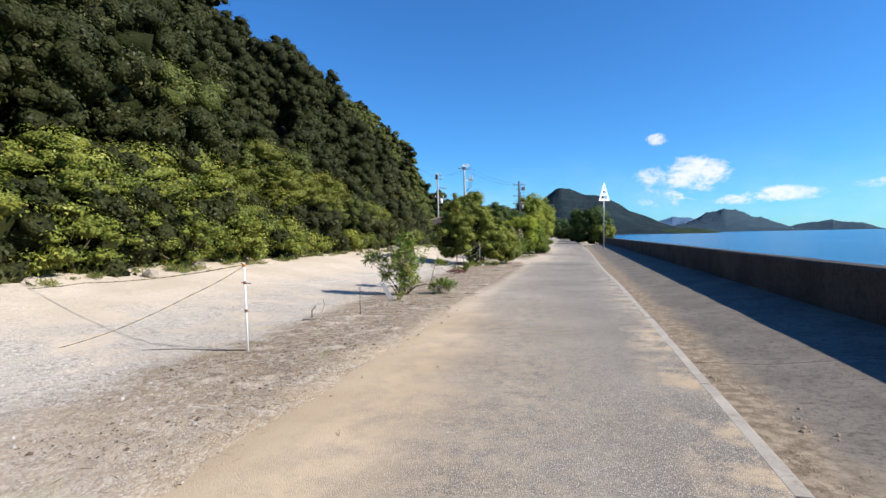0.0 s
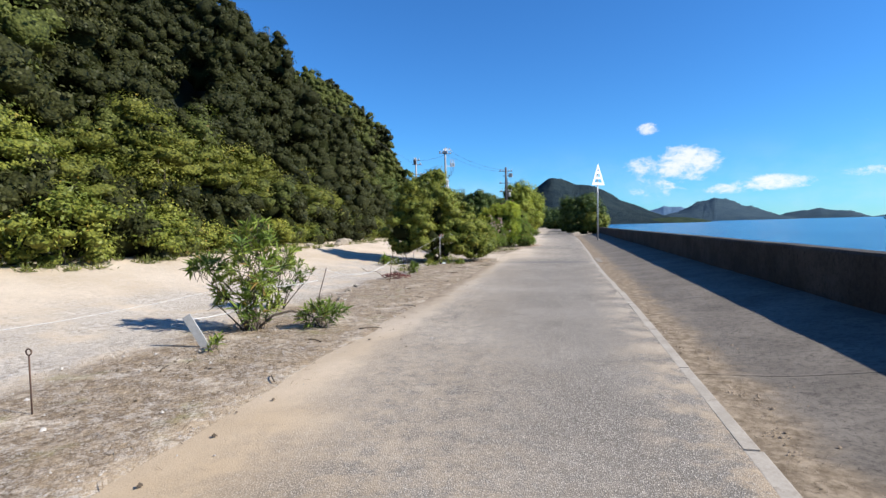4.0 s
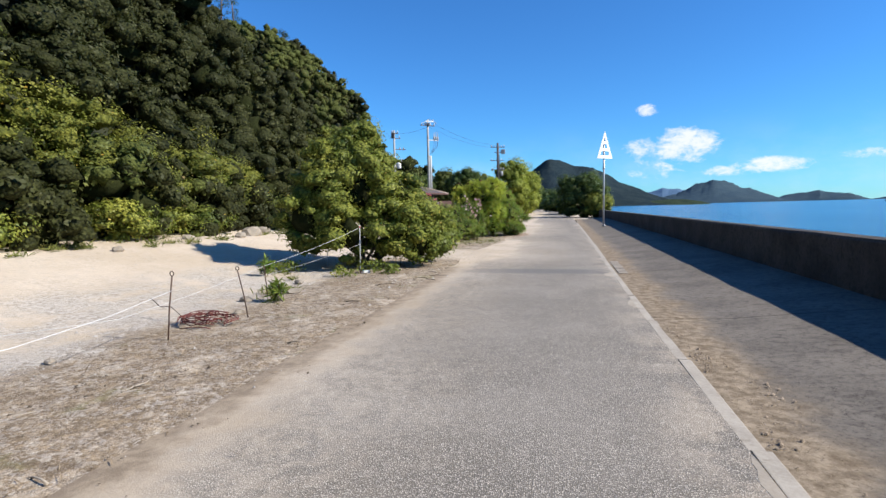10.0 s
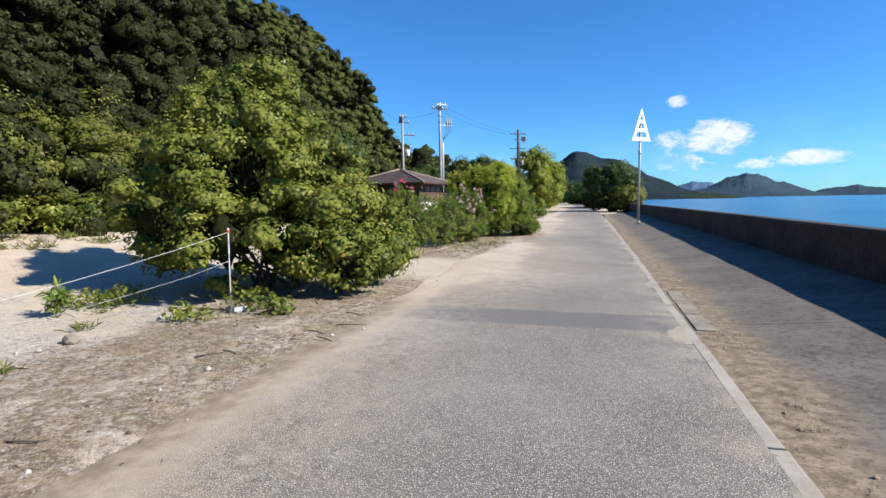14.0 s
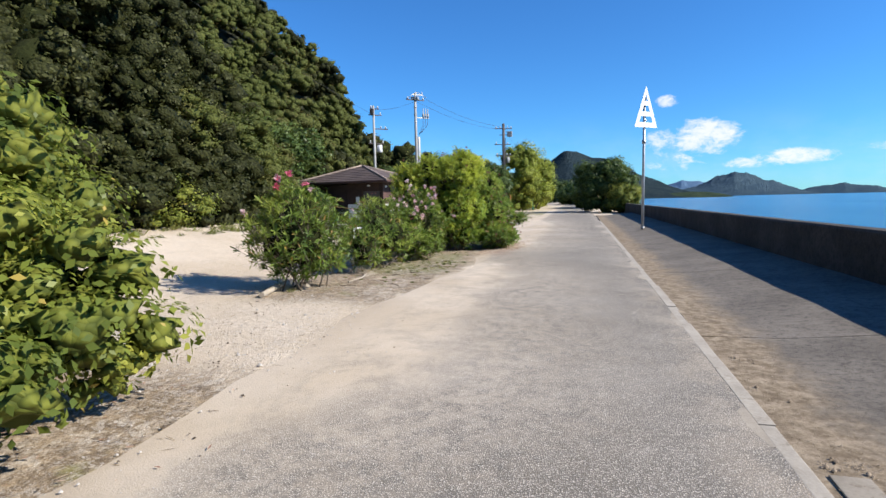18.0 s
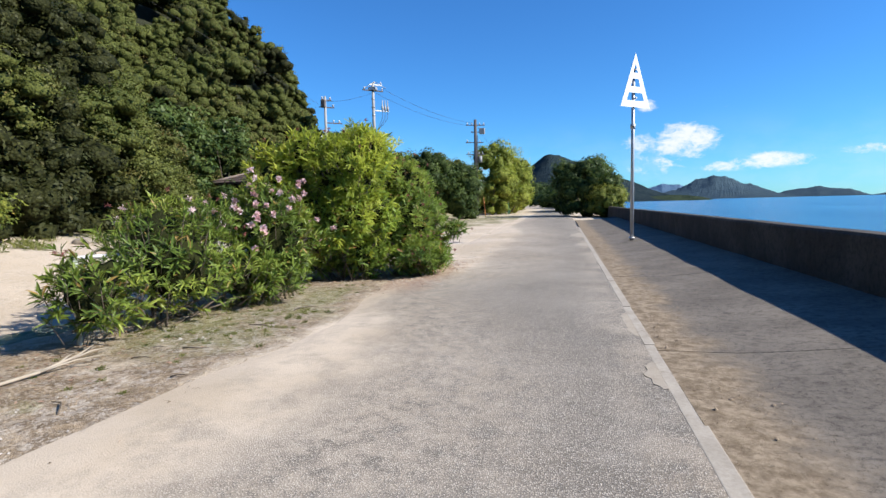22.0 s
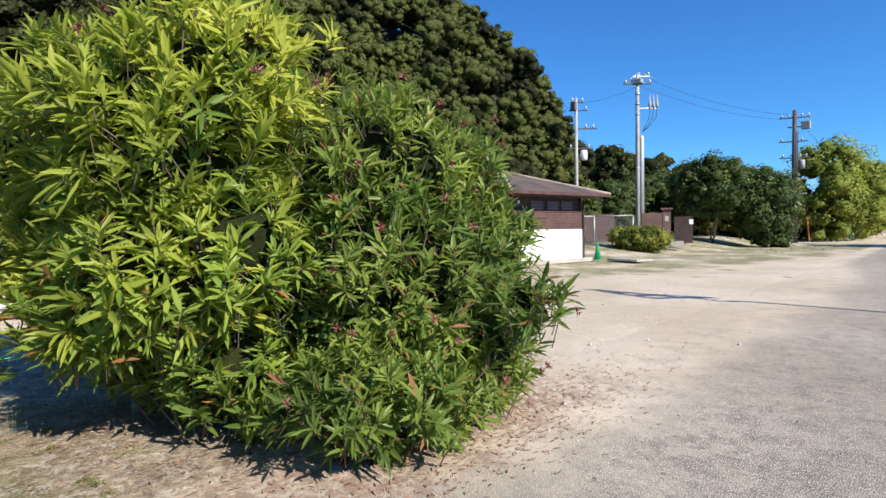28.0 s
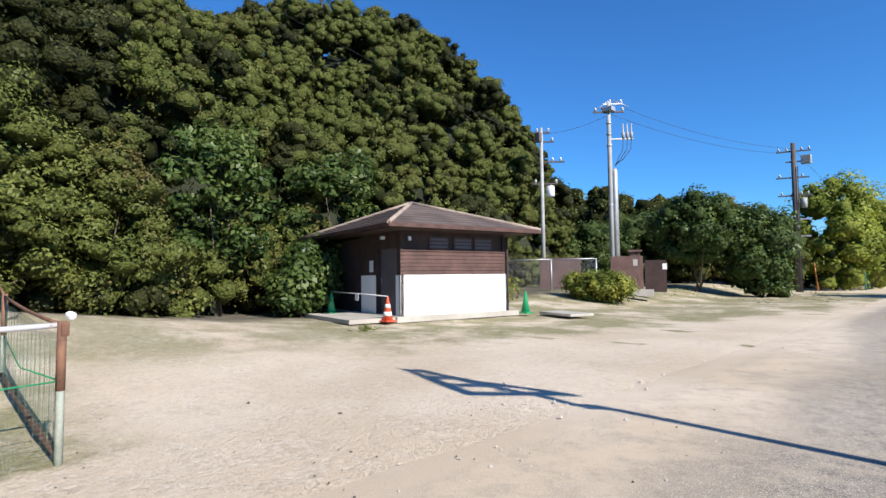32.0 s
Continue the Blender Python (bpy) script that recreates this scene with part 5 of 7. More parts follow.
def oleanders():
    pink, deep = M["petal"], M["petal_deep"]
    oleander("oleander_shrub", "leafy oleander with a few deep pink flower heads", (-4.6, 35.3), ((0, 0, 1.0, 0.95, 1.05, 0.8, 1.0), (-0.3, 0.2, 1.5, 0.5, 0.6, 0.45, 0.3), (0.1, 0.15, 0.55, 0.8, 0.6, 0.35, 0.3)), M["oleander_dark"], 760, 0.14, 12, (("flower_head", deep, 5, 0.10, 1.7), ("pale_flower_head", pink, 4, 0.09, 1.0)))
    oleander("oleander_shrub", "low oleander dotted with faded pink flowers", (-4.3, 38.6), ((0, 0, 0.8, 0.95, 1.2, 0.75, 1.0), (-0.2, 0.6, 1.25, 0.75, 0.8, 0.45, 0.4), (0.1, -1.2, 0.6, 0.6, 0.6, 0.45, 0.3), (0.4, 0.9, 0.5, 0.6, 0.7, 0.4, 0.35)), M["oleander_dark"], 720, 0.14, 12, (("flower_head", pink, 10, 0.075, 1.1), ("flower_bud", M["bud"], 14, 0.05, 0.9)))
    oleander("oleander_shrub", "oleander covered in pale pink flower clusters", (-3.95, 40.6), ((0, 0, 0.9, 0.8, 0.85, 0.85, 1.0), (-0.1, 0.1, 1.45, 0.65, 0.7, 0.5, 0.5), (0.2, -0.6, 0.4, 0.7, 0.5, 0.35, 0.3)), M["oleander_dark"], 900, 0.15, 12, (("flower_head", pink, 40, 0.085, 0.7),))
    oleander("oleander_bush", "tall yellow-green oleander spreading over the verge", (-3.4, 42.7),
             ((0.15, -0.35, 2.1, 0.85, 0.8, 0.75, 1.0), (0.15, -0.4, 1.25, 0.85, 0.65, 0.6, 0.8), (-0.5, -0.6, 2.4, 0.6, 0.6, 0.5, 0.5), (0.4, 0.0, 2.6, 0.65, 0.65, 0.5, 0.5), (0.45, 0.0, 1.35, 0.6, 0.6, 0.6, 0.4), (-0.5, -0.4, 1.4, 0.65, 0.5, 0.6, 0.5), (-0.2, 0.45, 0.6, 1.0, 0.5, 0.55, 0.5), (-1.1, -0.75, 2.0, 0.6, 0.5, 0.7, 0.6), (-1.05, -0.7, 1.15, 0.6, 0.4, 0.45, 0.4), (-0.3, -0.75, 0.85, 0.7, 0.4, 0.3, 0.35), (-0.8, -0.1, 0.45, 0.8, 0.5, 0.4, 0.35), (0.3, 0.0, 0.5, 0.6, 0.5, 0.45, 0.3)),
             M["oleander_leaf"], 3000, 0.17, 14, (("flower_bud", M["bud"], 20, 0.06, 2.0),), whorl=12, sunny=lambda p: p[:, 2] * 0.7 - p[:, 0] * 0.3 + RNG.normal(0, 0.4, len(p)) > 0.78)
    oleander("oleander_bush", "dense green oleander with dull red buds beside the road", (-2.45, 43.75),
             ((-0.3, 0.0, 1.85, 0.75, 0.8, 0.75, 0.9), (0.0, 0.0, 1.05, 0.85, 0.9, 0.8, 1.0), (0.4, -0.5, 0.40, 0.6, 0.75, 0.38, 0.7), (-0.7, 0.3, 1.7, 0.6, 0.7, 0.7, 0.4), (-0.5, -0.5, 1.0, 0.6, 0.55, 0.8, 0.7), (0.95, 0.35, 0.92, 0.34, 0.34, 0.2, 0.07), (0.35, 0.35, 0.5, 0.55, 0.6, 0.45, 0.4), (0.1, 0.75, 1.3, 0.5, 0.55, 0.7, 0.6), (-0.1, 0.6, 1.95, 0.5, 0.5, 0.45, 0.35), (0.1, 0.75, 0.45, 0.5, 0.5, 0.35, 0.25)),
             M["oleander_green"], 2900, 0.15, 20, (("flower_bud", M["bud"], 80, 0.055, 0.3),), whorl=12)
    oleander("oleander_sapling", "young upright oleander growing in the gravel verge", (-4.4, 13.7), ((0.05, 0.1, 1.0, 0.5, 0.5, 0.6, 1.0), (0.1, 0, 0.4, 0.34, 0.34, 0.34, 0.4), (-0.9, 0.1, 1.0, 0.4, 0.25, 0.16, 0.25), (-0.45, 0, 0.65, 0.25, 0.25, 0.3, 0.2), (0.0, 0.15, 1.5, 0.3, 0.3, 0.25, 0.2)), M["oleander_dark"], 190, 0.16, 14, group="saplings in the verge")
    oleander("oleander_sapling", "small bushy oleander sapling in the verge", (-5.15, 15.8), ((0.1, 0, 0.68, 0.52, 0.45, 0.42, 1.0), (0.15, 0, 1.05, 0.3, 0.25, 0.22, 0.25)), M["oleander_dark"], 75, 0.14, 7, group="saplings in the verge")
    oleander("oleander_sapling", "bent low oleander shoot hanging over the verge", (-3.4, 13.95), ((0, 0, 0.24, 0.36, 0.3, 0.18, 1.0),), M["oleander_dark"], 40, 0.14, 5, group="saplings in the verge")
    oleander("oleander_sapling", "small star-shaped oleander shoot at the gravel edge", (-4.44, 23.1), ((0, 0, 0.22, 0.14, 0.14, 0.12, 1.0),), M["oleander_dark"], 14, 0.17, 3, group="saplings in the verge")
    oleander("oleander_sapling", "thin pale oleander shoot by the rope", (-6.5, 26.2), ((0, 0, 0.3, 0.14, 0.14, 0.2, 1.0),), M["oleander_leaf"], 18, 0.15, 3, group="saplings in the verge")
    oleander("oleander_sapling", "leafy shoot beside the gravel track", (-4.1, 12.3), ((0, 0, 0.12, 0.2, 0.2, 0.1, 1.0),), M["oleander_dark"], 10, 0.11, 3, group="saplings in the verge")


def arched_stem():
    ob = tube_part("bent_stem", [(-4.3, 13.7, 0.02), (-4.05, 13.72, 0.22), (-3.8, 13.8, 0.28), (-3.55, 13.9, 0.2), (-3.4, 13.95, 0.1)], [0.022, 0.020, 0.018, 0.014, 0.010], M["bark"], None, 7)
    tagged(ob, "bare arching stem bent down between the oleander saplings", "branch")
    plank = thing("weathered_plank", "short grey weathered plank leaning out of the verge", "plank", at=(-4.45, 12.5, 0.0), rz=20)
    box_part("board", (0, 0, 0), (0.11, 0.03, 0.5), M["pole_grey"], plank, bevel=0.004, m=pose(0, 0, 0.2, 0, -28, 0))
    rope("blue-white rope tied to the leaning plank", [(-4.75, 12.5, 0.36), (-4.5, 13.1, 0.33), (-4.35, 13.6, 0.40)], 0.008, M["rope"], sag=0.02)


def far_trees():
    # dark thicket behind the far lot
    for x, y, rx, ry, h in ((-18.5, 88.5, 3.0, 2.5, 5.4), (-15.0, 89.5, 2.8, 2.4, 6.1), (-12.0, 90.5, 2.4, 2.3, 5.9), (-9.9, 92.5, 1.8, 2.0, 5.2), (-20.5, 86.0, 2.6, 2.5, 4.6)):
        shrub("far_bush", "tall dark evergreen bush behind the sand lot", (x, y), (rx, ry, h), M["hill_leaf"] if x > -16 else M["dark_leaf"], 0.2, 120, 100, 4, 0.0, "bush", "bushes behind the lot", 0.75, stem_r=0.06, inner=0.75)
    for x, y, rx, ry, h, lift in ((-10.9, 79.8, 2.3, 2.0, 3.6, 1.9), (-8.0, 81.4, 1.6, 1.7, 5.0, 0.0)):
        shrub("far_bush", "dense dark evergreen crown overhanging the gate" if lift else "tall dark evergreen bush behind the sand lot", (x, y), (rx, ry, h), M["dark_leaf"], 0.2, 130, 150, 4, lift, "bush", "bushes behind the lot", 0.65, stem_r=0.06, inner=0.8)
    for x, y, rx, ry, h in ((-6.9, 97.0, 2.6, 2.6, 7.9), (-5.4, 102.0, 2.6, 3.2, 7.4), (-5.6, 109.0, 2.2, 3.5, 6.6), (-5.8, 117.0, 2.2, 4.0, 6.2), (-6.2, 126.0, 2.2, 4.5, 6.0), (-6.8, 138.0, 2.4, 6.0, 6.0), (-7.4, 154.0, 2.4, 8.0, 6.0)):
        shrub("row_tree", "leafy light green tree in the row along the lane", (x, y), (rx, ry, h), M["far_leaf"], 0.24, 110, 90, 3, 0.3, "tree", "row of trees along the lane", 0.8, stem_r=0.09, inner=0.7)
    shrub("round_tree", "broad round dark green tree beside the seawall", (3.6, 86.0), (3.1, 3.0, 5.6), M["dark_leaf"], 0.2, 170, 130, 4, 0.0, "tree", "", 0.7, stem_r=0.1, inner=0.75)
    shrub("round_bush", "lower green bush in front of the round tree", (5.2, 83.4), (1.6, 1.5, 3.0), M["bush_leaf"], 0.14, 110, 240, 4, 0.0, "bush", "", 0.5, stem_r=0.05, inner=0.7)
    for x, y, rx, ry, h in ((0.5, 165.0, 5.0, 6.0, 4.5), (-4.0, 200.0, 6.0, 5.0, 6.5), (4.0, 150.0, 4.0, 8.0, 4.0), (3.6, 112.0, 2.6, 8.0, 3.8)):
        shrub("far_tree", "dark tree closing the far end of the lane", (x, y), (rx, ry, h), M["dark_leaf"], 0.4, 120, 60, 3, 0.0, "tree", "trees at the lane's end", 1.1, stem_r=0.1, inner=0.8)
    # low wooded rise behind the lot
    n = 380
    cx, cy = RNG.uniform(-52, -9, n), RNG.uniform(98, 124, n)
    top = np.interp(cx, [-52, -38, -30, -22, -15, -9], [15, 13.5, 11.5, 8.5, 5.5, 3.5])
    cz = top * RNG.uniform(0.1, 1.0, n) ** 0.6 * step(cy, 94, 112)
    r = RNG.uniform(1.0, 1.9, n)
    c = np.stack([cx, cy, cz], 1)
    tagged(new("inner_far_woods", blobs("inner_far_woods", c, r * 0.8, M["inner"])), "near-black cores standing in for shade in the low wooded rise", "woods", kind="stuff")
    stuff(c, r, np.full(n, 62), 0.32, "far_woods", "wooded low rise behind the sand lot", "woods", M["hill_leaf"])
    shrub("lot_shrub", "bright green shrub on the far side of the lot", (-10.9, 68.2), (1.35, 0.9, 1.15), M["bush_leaf"], 0.12, 110, 420, 3, 0.0, clump_r=0.35, inner=0.5)
    shrub("lot_shrub", "low green shrub beside the chain-link fence", (-13.2, 64.2), (0.7, 0.9, 1.0), M["bush_leaf"], 0.13, 40, 180, 3, 0.0, clump_r=0.32)


woods()
thicket()
oleanders()
far_trees()

# ---- sign, poles and wires ----


def nav_sign():
    t = thing("marker_sign", "white triangular slatted marker on a tall grey pole beside the seawall", "sign", at=(3.28, 51.9, 0.09))
    tube_part("pole", [(0, 0, -0.1), (0.01, 0, 3.0), (0.02, 0, 5.98)], [0.062, 0.058, 0.055], M["galv"], t, 12)
    tube_part("collar", [(0.012, 0, 3.80), (0.012, 0, 3.95)], 0.085, M["galv"], t, 12)
    box_part("clamp", (0.012, -0.085, 3.875), (0.05, 0.08, 0.06), M["rust"], t, bevel=0.008)
    tube_part("base_ring", [(0, 0, 0.03), (0, 0, 0.10)], 0.10, M["galv"], t, 12)
    half, high, bord, thick = 0.68, 1.78, 0.185, 0.012
    bm = bmesh.new()
    cuts = [0.0, 0.12, 0.27, 0.385, 0.53, 0.64, 0.82, 1.0]
    hole = [False, True, False, True, False, True, False]
    w = lambda f: half * (1 - f) + 0.004
    wi = lambda f: max(0.0, half * (1 - f) - bord * (1.0 if f < 0.6 else 0.72))

    def quad(a, b, c, d):
        fs = [bm.faces.new([bm.verts.new((x, -thick / 2, z)) for x, z in (a, b, c, d)])]
        ex = bmesh.ops.extrude_face_region(bm, geom=fs)
        bmesh.ops.translate(bm, vec=(0, thick, 0), verts=[g for g in ex["geom"] if isinstance(g, bmesh.types.BMVert)])
    for f0, f1, h in zip(cuts, cuts[1:], hole):
        z0, z1 = f0 * high, f1 * high
        if h:
            quad((-w(f0), z0), (-wi(f0), z0), (-wi(f1), z1), (-w(f1), z1))
            quad((wi(f0), z0), (w(f0), z0), (w(f1), z1), (wi(f1), z1))
        else:
            quad((-w(f0), z0), (w(f0), z0), (w(f1), z1), (-w(f1), z1))
    bmesh.ops.remove_doubles(bm, verts=bm.verts, dist=0.0005)
    bmesh.ops.recalc_face_normals(bm, faces=bm.faces)
    board = part("triangle_board", bm, M["white"], t, "white painted triangle with three openings")
    board.matrix_basis = pose(0.07, -0.11, 4.50, 0, 0, 40)
    for z in (4.8, 5.75):
        b = box_part("bracket", (0, 0, 0), (0.16, 0.05, 0.05), M["galv"], t, bevel=0.006)
        b.matrix_basis = pose(0.055, -0.06, z, 0, 0, -50)


def insulator(parent, x, y, z, s=1.0):
    bm = bmesh.new()
    tube(bm, [(x, y, z), (x, y, z + 0.06 * s), (x, y, z + 0.07 * s), (x, y, z + 0.14 * s), (x, y, z + 0.15 * s), (x, y, z + 0.24 * s)], [0.05 * s, 0.05 * s, 0.09 * s, 0.05 * s, 0.08 * s, 0.03 * s], 10)
    part("insulator", bm, M["insulator"], parent)


def crossarm(parent, z, length, shift, ang, mat, ins=(), r=0.045):
    c, s = math.cos(radians(ang)), math.sin(radians(ang))
    bm = bmesh.new()
    box(bm, (0, 0, 0), (length, r * 2, r * 2), pose(c * shift, s * shift, z, 0, 0, ang), 0.006)
    arm = part("crossarm", bm, mat, parent)
    for q in ins:
        insulator(parent, c * q, s * q, z + r)
    return arm


def utility_poles():
    a = thing("utility_pole", "slim grey utility pole with a small transformer against the woods", "utility pole", "utility poles", at=(-18.5, 75.3, 0.6))
    tube_part("pole", [(0, 0, -1), (0, 0, 10.2)], [0.15, 0.10], M["pole_grey"], a, 12)
    for z, ln, sh, ins in ((9.9, 0.9, 0.1, (-0.25, 0.45)), (9.3, 1.3, 0.15, (0.7,)), (8.0, 1.5, 0.7, (1.2, 0.7)), (6.6, 1.6, 0.2, (-0.4, 0.9))):
        crossarm(a, z, ln, sh, 42, M["pole_dark"], ins)
    box_part("switch_box", (-0.05, -0.25, 9.55), (0.35, 0.3, 0.6), M["pole_dark"], a, bevel=0.03)
    tube_part("transformer", [(0.42, 0.3, 5.75), (0.42, 0.3, 5.8), (0.42, 0.3, 6.4), (0.42, 0.3, 6.45)], [0.2, 0.26, 0.26, 0.2], M["insulator"], a, 14, "white transformer can")
    b = thing("utility_pole", "tall grey steel utility pole with switchgear on a side arm", "utility pole", "utility poles", at=(-14.9, 77.36, 0.4))
    tube_part("pole", [(0, 0, -1), (0, 0, 7), (0, 0, 11.7)], [0.16, 0.14, 0.11], M["pole_grey"], b, 14)
    tube_part("casing", [(0.2, 0.17, -1), (0.2, 0.17, 7.3), (0.2, 0.17, 7.5)], [0.19, 0.18, 0.13], M["galv"], b, 14, "shiny thick lower casing")
    crossarm(b, 11.05, 1.9, 0.0, 42, M["pole_dark"], (-0.8, -0.3, 0.35, 0.85))
    crossarm(b, 11.55, 1.2, 0.25, 42, M["galv"], (0.1, 0.75))
    tube_part("strut", [(-0.7, -0.6, 11.1), (0, 0, 11.75)], 0.03, M["galv"], b, 6)
    tube_part("strut", [(0.9, 0.8, 11.35), (0.1, 0.1, 11.85)], 0.03, M["galv"], b, 6)
    box_part("head_plate", (0, -0.05, 11.2), (0.7, 0.5, 0.28), M["galv"], b, bevel=0.04)
    crossarm(b, 9.35, 1.45, 0.72, 42, M["galv"])
    for q in (0.85, 1.1, 1.35):
        c, s = math.cos(radians(42)), math.sin(radians(42))
        tube_part("switch", [(c * q, s * q, 9.35), (c * q, s * q, 9.75), (c * q, s * q, 9.8), (c * q, s * q, 10.3)], [0.09, 0.10, 0.05, 0.03], M["pole_grey"], b, 10)
        tube_part("cable", [(c * q, s * q, 9.35), (c * q * 0.95, s * q * 0.95, 8.7), (c * q * 0.6, s * q * 0.6, 8.1), (0.25, 0.2, 7.6 + 0.1 * q)], 0.022, M["wire_dark"], b, 6)
    for z in (5.2, 8.9, 9.6, 10.3):
        tube_part("band", [(0, 0, z), (0, 0, z + 0.08)], 0.165, M["galv"], b, 12)
    c_ = thing("utility_pole", "dark utility pole with many crossarms beside the lane", "utility pole", "utility poles", at=(-8.09, 91.6, 0.0))
    tube_part("pole", [(0, 0, -0.5), (0, 0, 10.7)], [0.22, 0.15], M["pole_dark"], c_, 12)
    for z, ln, sh, ins in ((10.1, 2.1, 0.0, (-0.9, -0.4, 0.5, 0.95)), (9.35, 1.6, 0.3, (0.8,)), (8.2, 2.0, -0.1, (-0.9, 0.5)), (6.9, 2.1, 0.0, (-0.8, 0.4, 0.8))):
        crossarm(c_, z, ln, sh, 20, M["pole_dark"], ins)
    box_part("transformer_box", (0.72, 0.25, 9.45), (0.6, 0.45, 0.62), M["pole_grey"], c_, bevel=0.04)
    tube_part("meter_can", [(0.5, 0.1, 6.0), (0.5, 0.1, 6.7)], 0.2, M["pole_grey"], c_, 12)
    for z, ln in ((5.2, 1.2), (4.0, 1.0)):
        crossarm(c_, z, ln, 0.35, 20, M["galv"])
    tube_part("down_cable", [(0.25, -0.1, 9.0), (0.22, -0.15, 5), (0.24, -0.14, 0)], 0.035, M["wire_dark"], c_, 6)
    # spans between the poles
    A, B, C = Vector((-18.4, 75.4, 10.4)), Vector((-14.3, 78.0, 11.75)), Vector((-8.1, 91.6, 10.3))
    spans = ((B, C, 0.5), (B + Vector((-0.9, -0.5, -0.2)), C + Vector((-0.8, 0, -0.2)), 0.5), (A, B + Vector((-0.8, -0.6, -0.5)), 0.2), (C, Vector((-9.0, 150, 10.0)), 1.0), (A + Vector((0, 0, -0.6)), Vector((-33, 60, 21)), 0.4))
    for p, q, sag in spans:
        pts = [p.lerp(q, s) - Vector((0, 0, sag * 4 * s * (1 - s))) for s in (0, 0.125, 0.25, 0.375, 0.5, 0.625, 0.75, 0.875, 1)]
        ob = tube_part("power_line", pts, 0.011, M["wire_dark"], None, 5)
        tagged(ob, "thin dark power line strung between the utility poles", "cable", "power lines")


# ---- toilet block ----


def cone(at, mat, bands, label, h=0.68):
    t = thing("traffic_cone", label, "traffic cone", "cones at the toilet block", at=at)
    box_part("base", (0, 0, 0.02), (0.36, 0.36, 0.04), mat, t, bevel=0.012)
    tube_part("body", [(0, 0, 0.035), (0, 0, h * 0.9), (0, 0, h)], [0.145, 0.038, 0.03], mat, t, 16)
    for z0, z1 in bands:
        r = lambda z: 0.145 + (0.038 - 0.145) * (z - 0.035) / (h * 0.9 - 0.035) + 0.004
        tube_part("white_band", [(0, 0, z0), (0, 0, z1)], [r(z0), r(z1)], M["white"], t, 16)
    return t


def toilet_block():
    t = thing("toilet_block", "small white and dark-boarded toilet building with a brown hip roof", "building", at=(-11.0, 57.05, 0.14), rz=-11)
    W, L = 5.5, 4.02
    box_part("floor_slab", (-W / 2, L / 2, 0.04), (W + 0.5, L + 0.5, 0.16), M["slab"], t, bevel=0.015)
    # east wall, sunlit
    box_part("white_wall", (-0.09, L / 2, 0.71), (0.18, L, 1.18), M["render_white"], t, "smooth white rendered dado", 0.006)
    for k in range(6):
        z = 1.315 + k * 0.112
        bm = bmesh.new()
        box(bm, (0, 0, 0), (0.03, L, 0.115), pose(-0.012, L / 2, z + 0.05, 0, -9, 0), 0.003)
        part("board", bm, M["timber"], t)
    box_part("sill_rail", (-0.05, L / 2, 2.005), (0.15, L + 0.02, 0.04), M["timber"], t, bevel=0.006)
    # recess under the eaves takes the darker copy of the boards, as painted shade
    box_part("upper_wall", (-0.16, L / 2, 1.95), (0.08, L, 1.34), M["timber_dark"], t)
    for v0 in (1.05, 1.95, 2.75):
        wnd = box_part("window_frame", (-0.105, v0 + 0.33, 2.25), (0.05, 0.72, 0.40), M["timber"], t, bevel=0.005)
        for q in range(3):
            box_part("louvre", (-0.07, v0 + 0.33, 2.14 + q * 0.11), (0.012, 0.62, 0.07), M["door"], wnd)
    box_part("corner_post", (-0.06, 0.06, 1.32), (0.12, 0.12, 2.5), M["timber_dark"], t, bevel=0.008)
    tube_part("drain_pipe", [(0.06, L - 0.06, 0.1), (0.06, L - 0.06, 2.5)], 0.03, M["timber_dark"], t, 8)
    # south wall with the entrance
    box_part("entrance_wall", (-0.17, 0.08, 0.71), (0.24, 0.15, 1.18), M["render_white"], t)
    box_part("white_panel", (-2.05, 0.08, 0.71), (1.1, 0.15, 1.18), M["render_white"], t, bevel=0.005)
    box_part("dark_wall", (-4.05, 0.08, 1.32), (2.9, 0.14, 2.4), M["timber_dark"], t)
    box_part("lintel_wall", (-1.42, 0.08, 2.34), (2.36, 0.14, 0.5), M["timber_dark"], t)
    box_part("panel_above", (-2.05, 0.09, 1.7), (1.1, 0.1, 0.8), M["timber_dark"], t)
    door = box_part("door", (-0.9, 0.16, 1.1), (1.12, 0.05, 1.98), M["door"], t, "dark grey steel door", 0.004)
    tube_part("door_handle", [(-1.35, 0.10, 1.05), (-1.35, 0.10, 1.2)], 0.014, M["galv"], door, 8)
    box_part("door_jamb", (-1.49, 0.07, 1.15), (0.06, 0.16, 2.1), M["timber_dark"], t)
    box_part("notice", (-1.85, 0.0, 1.58), (0.26, 0.012, 0.36), M["white"], t, "small white notice on the wall", 0.002)
    lamp = box_part("wall_lamp", (-1.0, -0.05, 2.42), (0.14, 0.12, 0.1), M["insulator"], t, bevel=0.02)
    box_part("side_lamp", (0.05, 0.28, 2.35), (0.06, 0.08, 0.12), M["insulator"], t, bevel=0.015)
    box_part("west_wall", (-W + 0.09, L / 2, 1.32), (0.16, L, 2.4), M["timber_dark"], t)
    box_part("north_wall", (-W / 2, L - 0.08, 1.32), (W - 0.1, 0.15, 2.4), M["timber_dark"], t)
    box_part("ceiling_board", (-W / 2, L / 2, 2.60), (W + 1.3, L + 1.3, 0.03), M["timber_dark"], t)
    # hip roof of overlapping courses
    over, z0, z1 = 0.78, 2.68, 3.80
    cx, cy = -W / 2, L / 2
    hx, hy = W / 2 + over, L / 2 + over
    corner = [(cx - hx, cy - hy), (cx + hx, cy - hy), (cx + hx, cy + hy), (cx - hx, cy + hy)]
    courses = 9
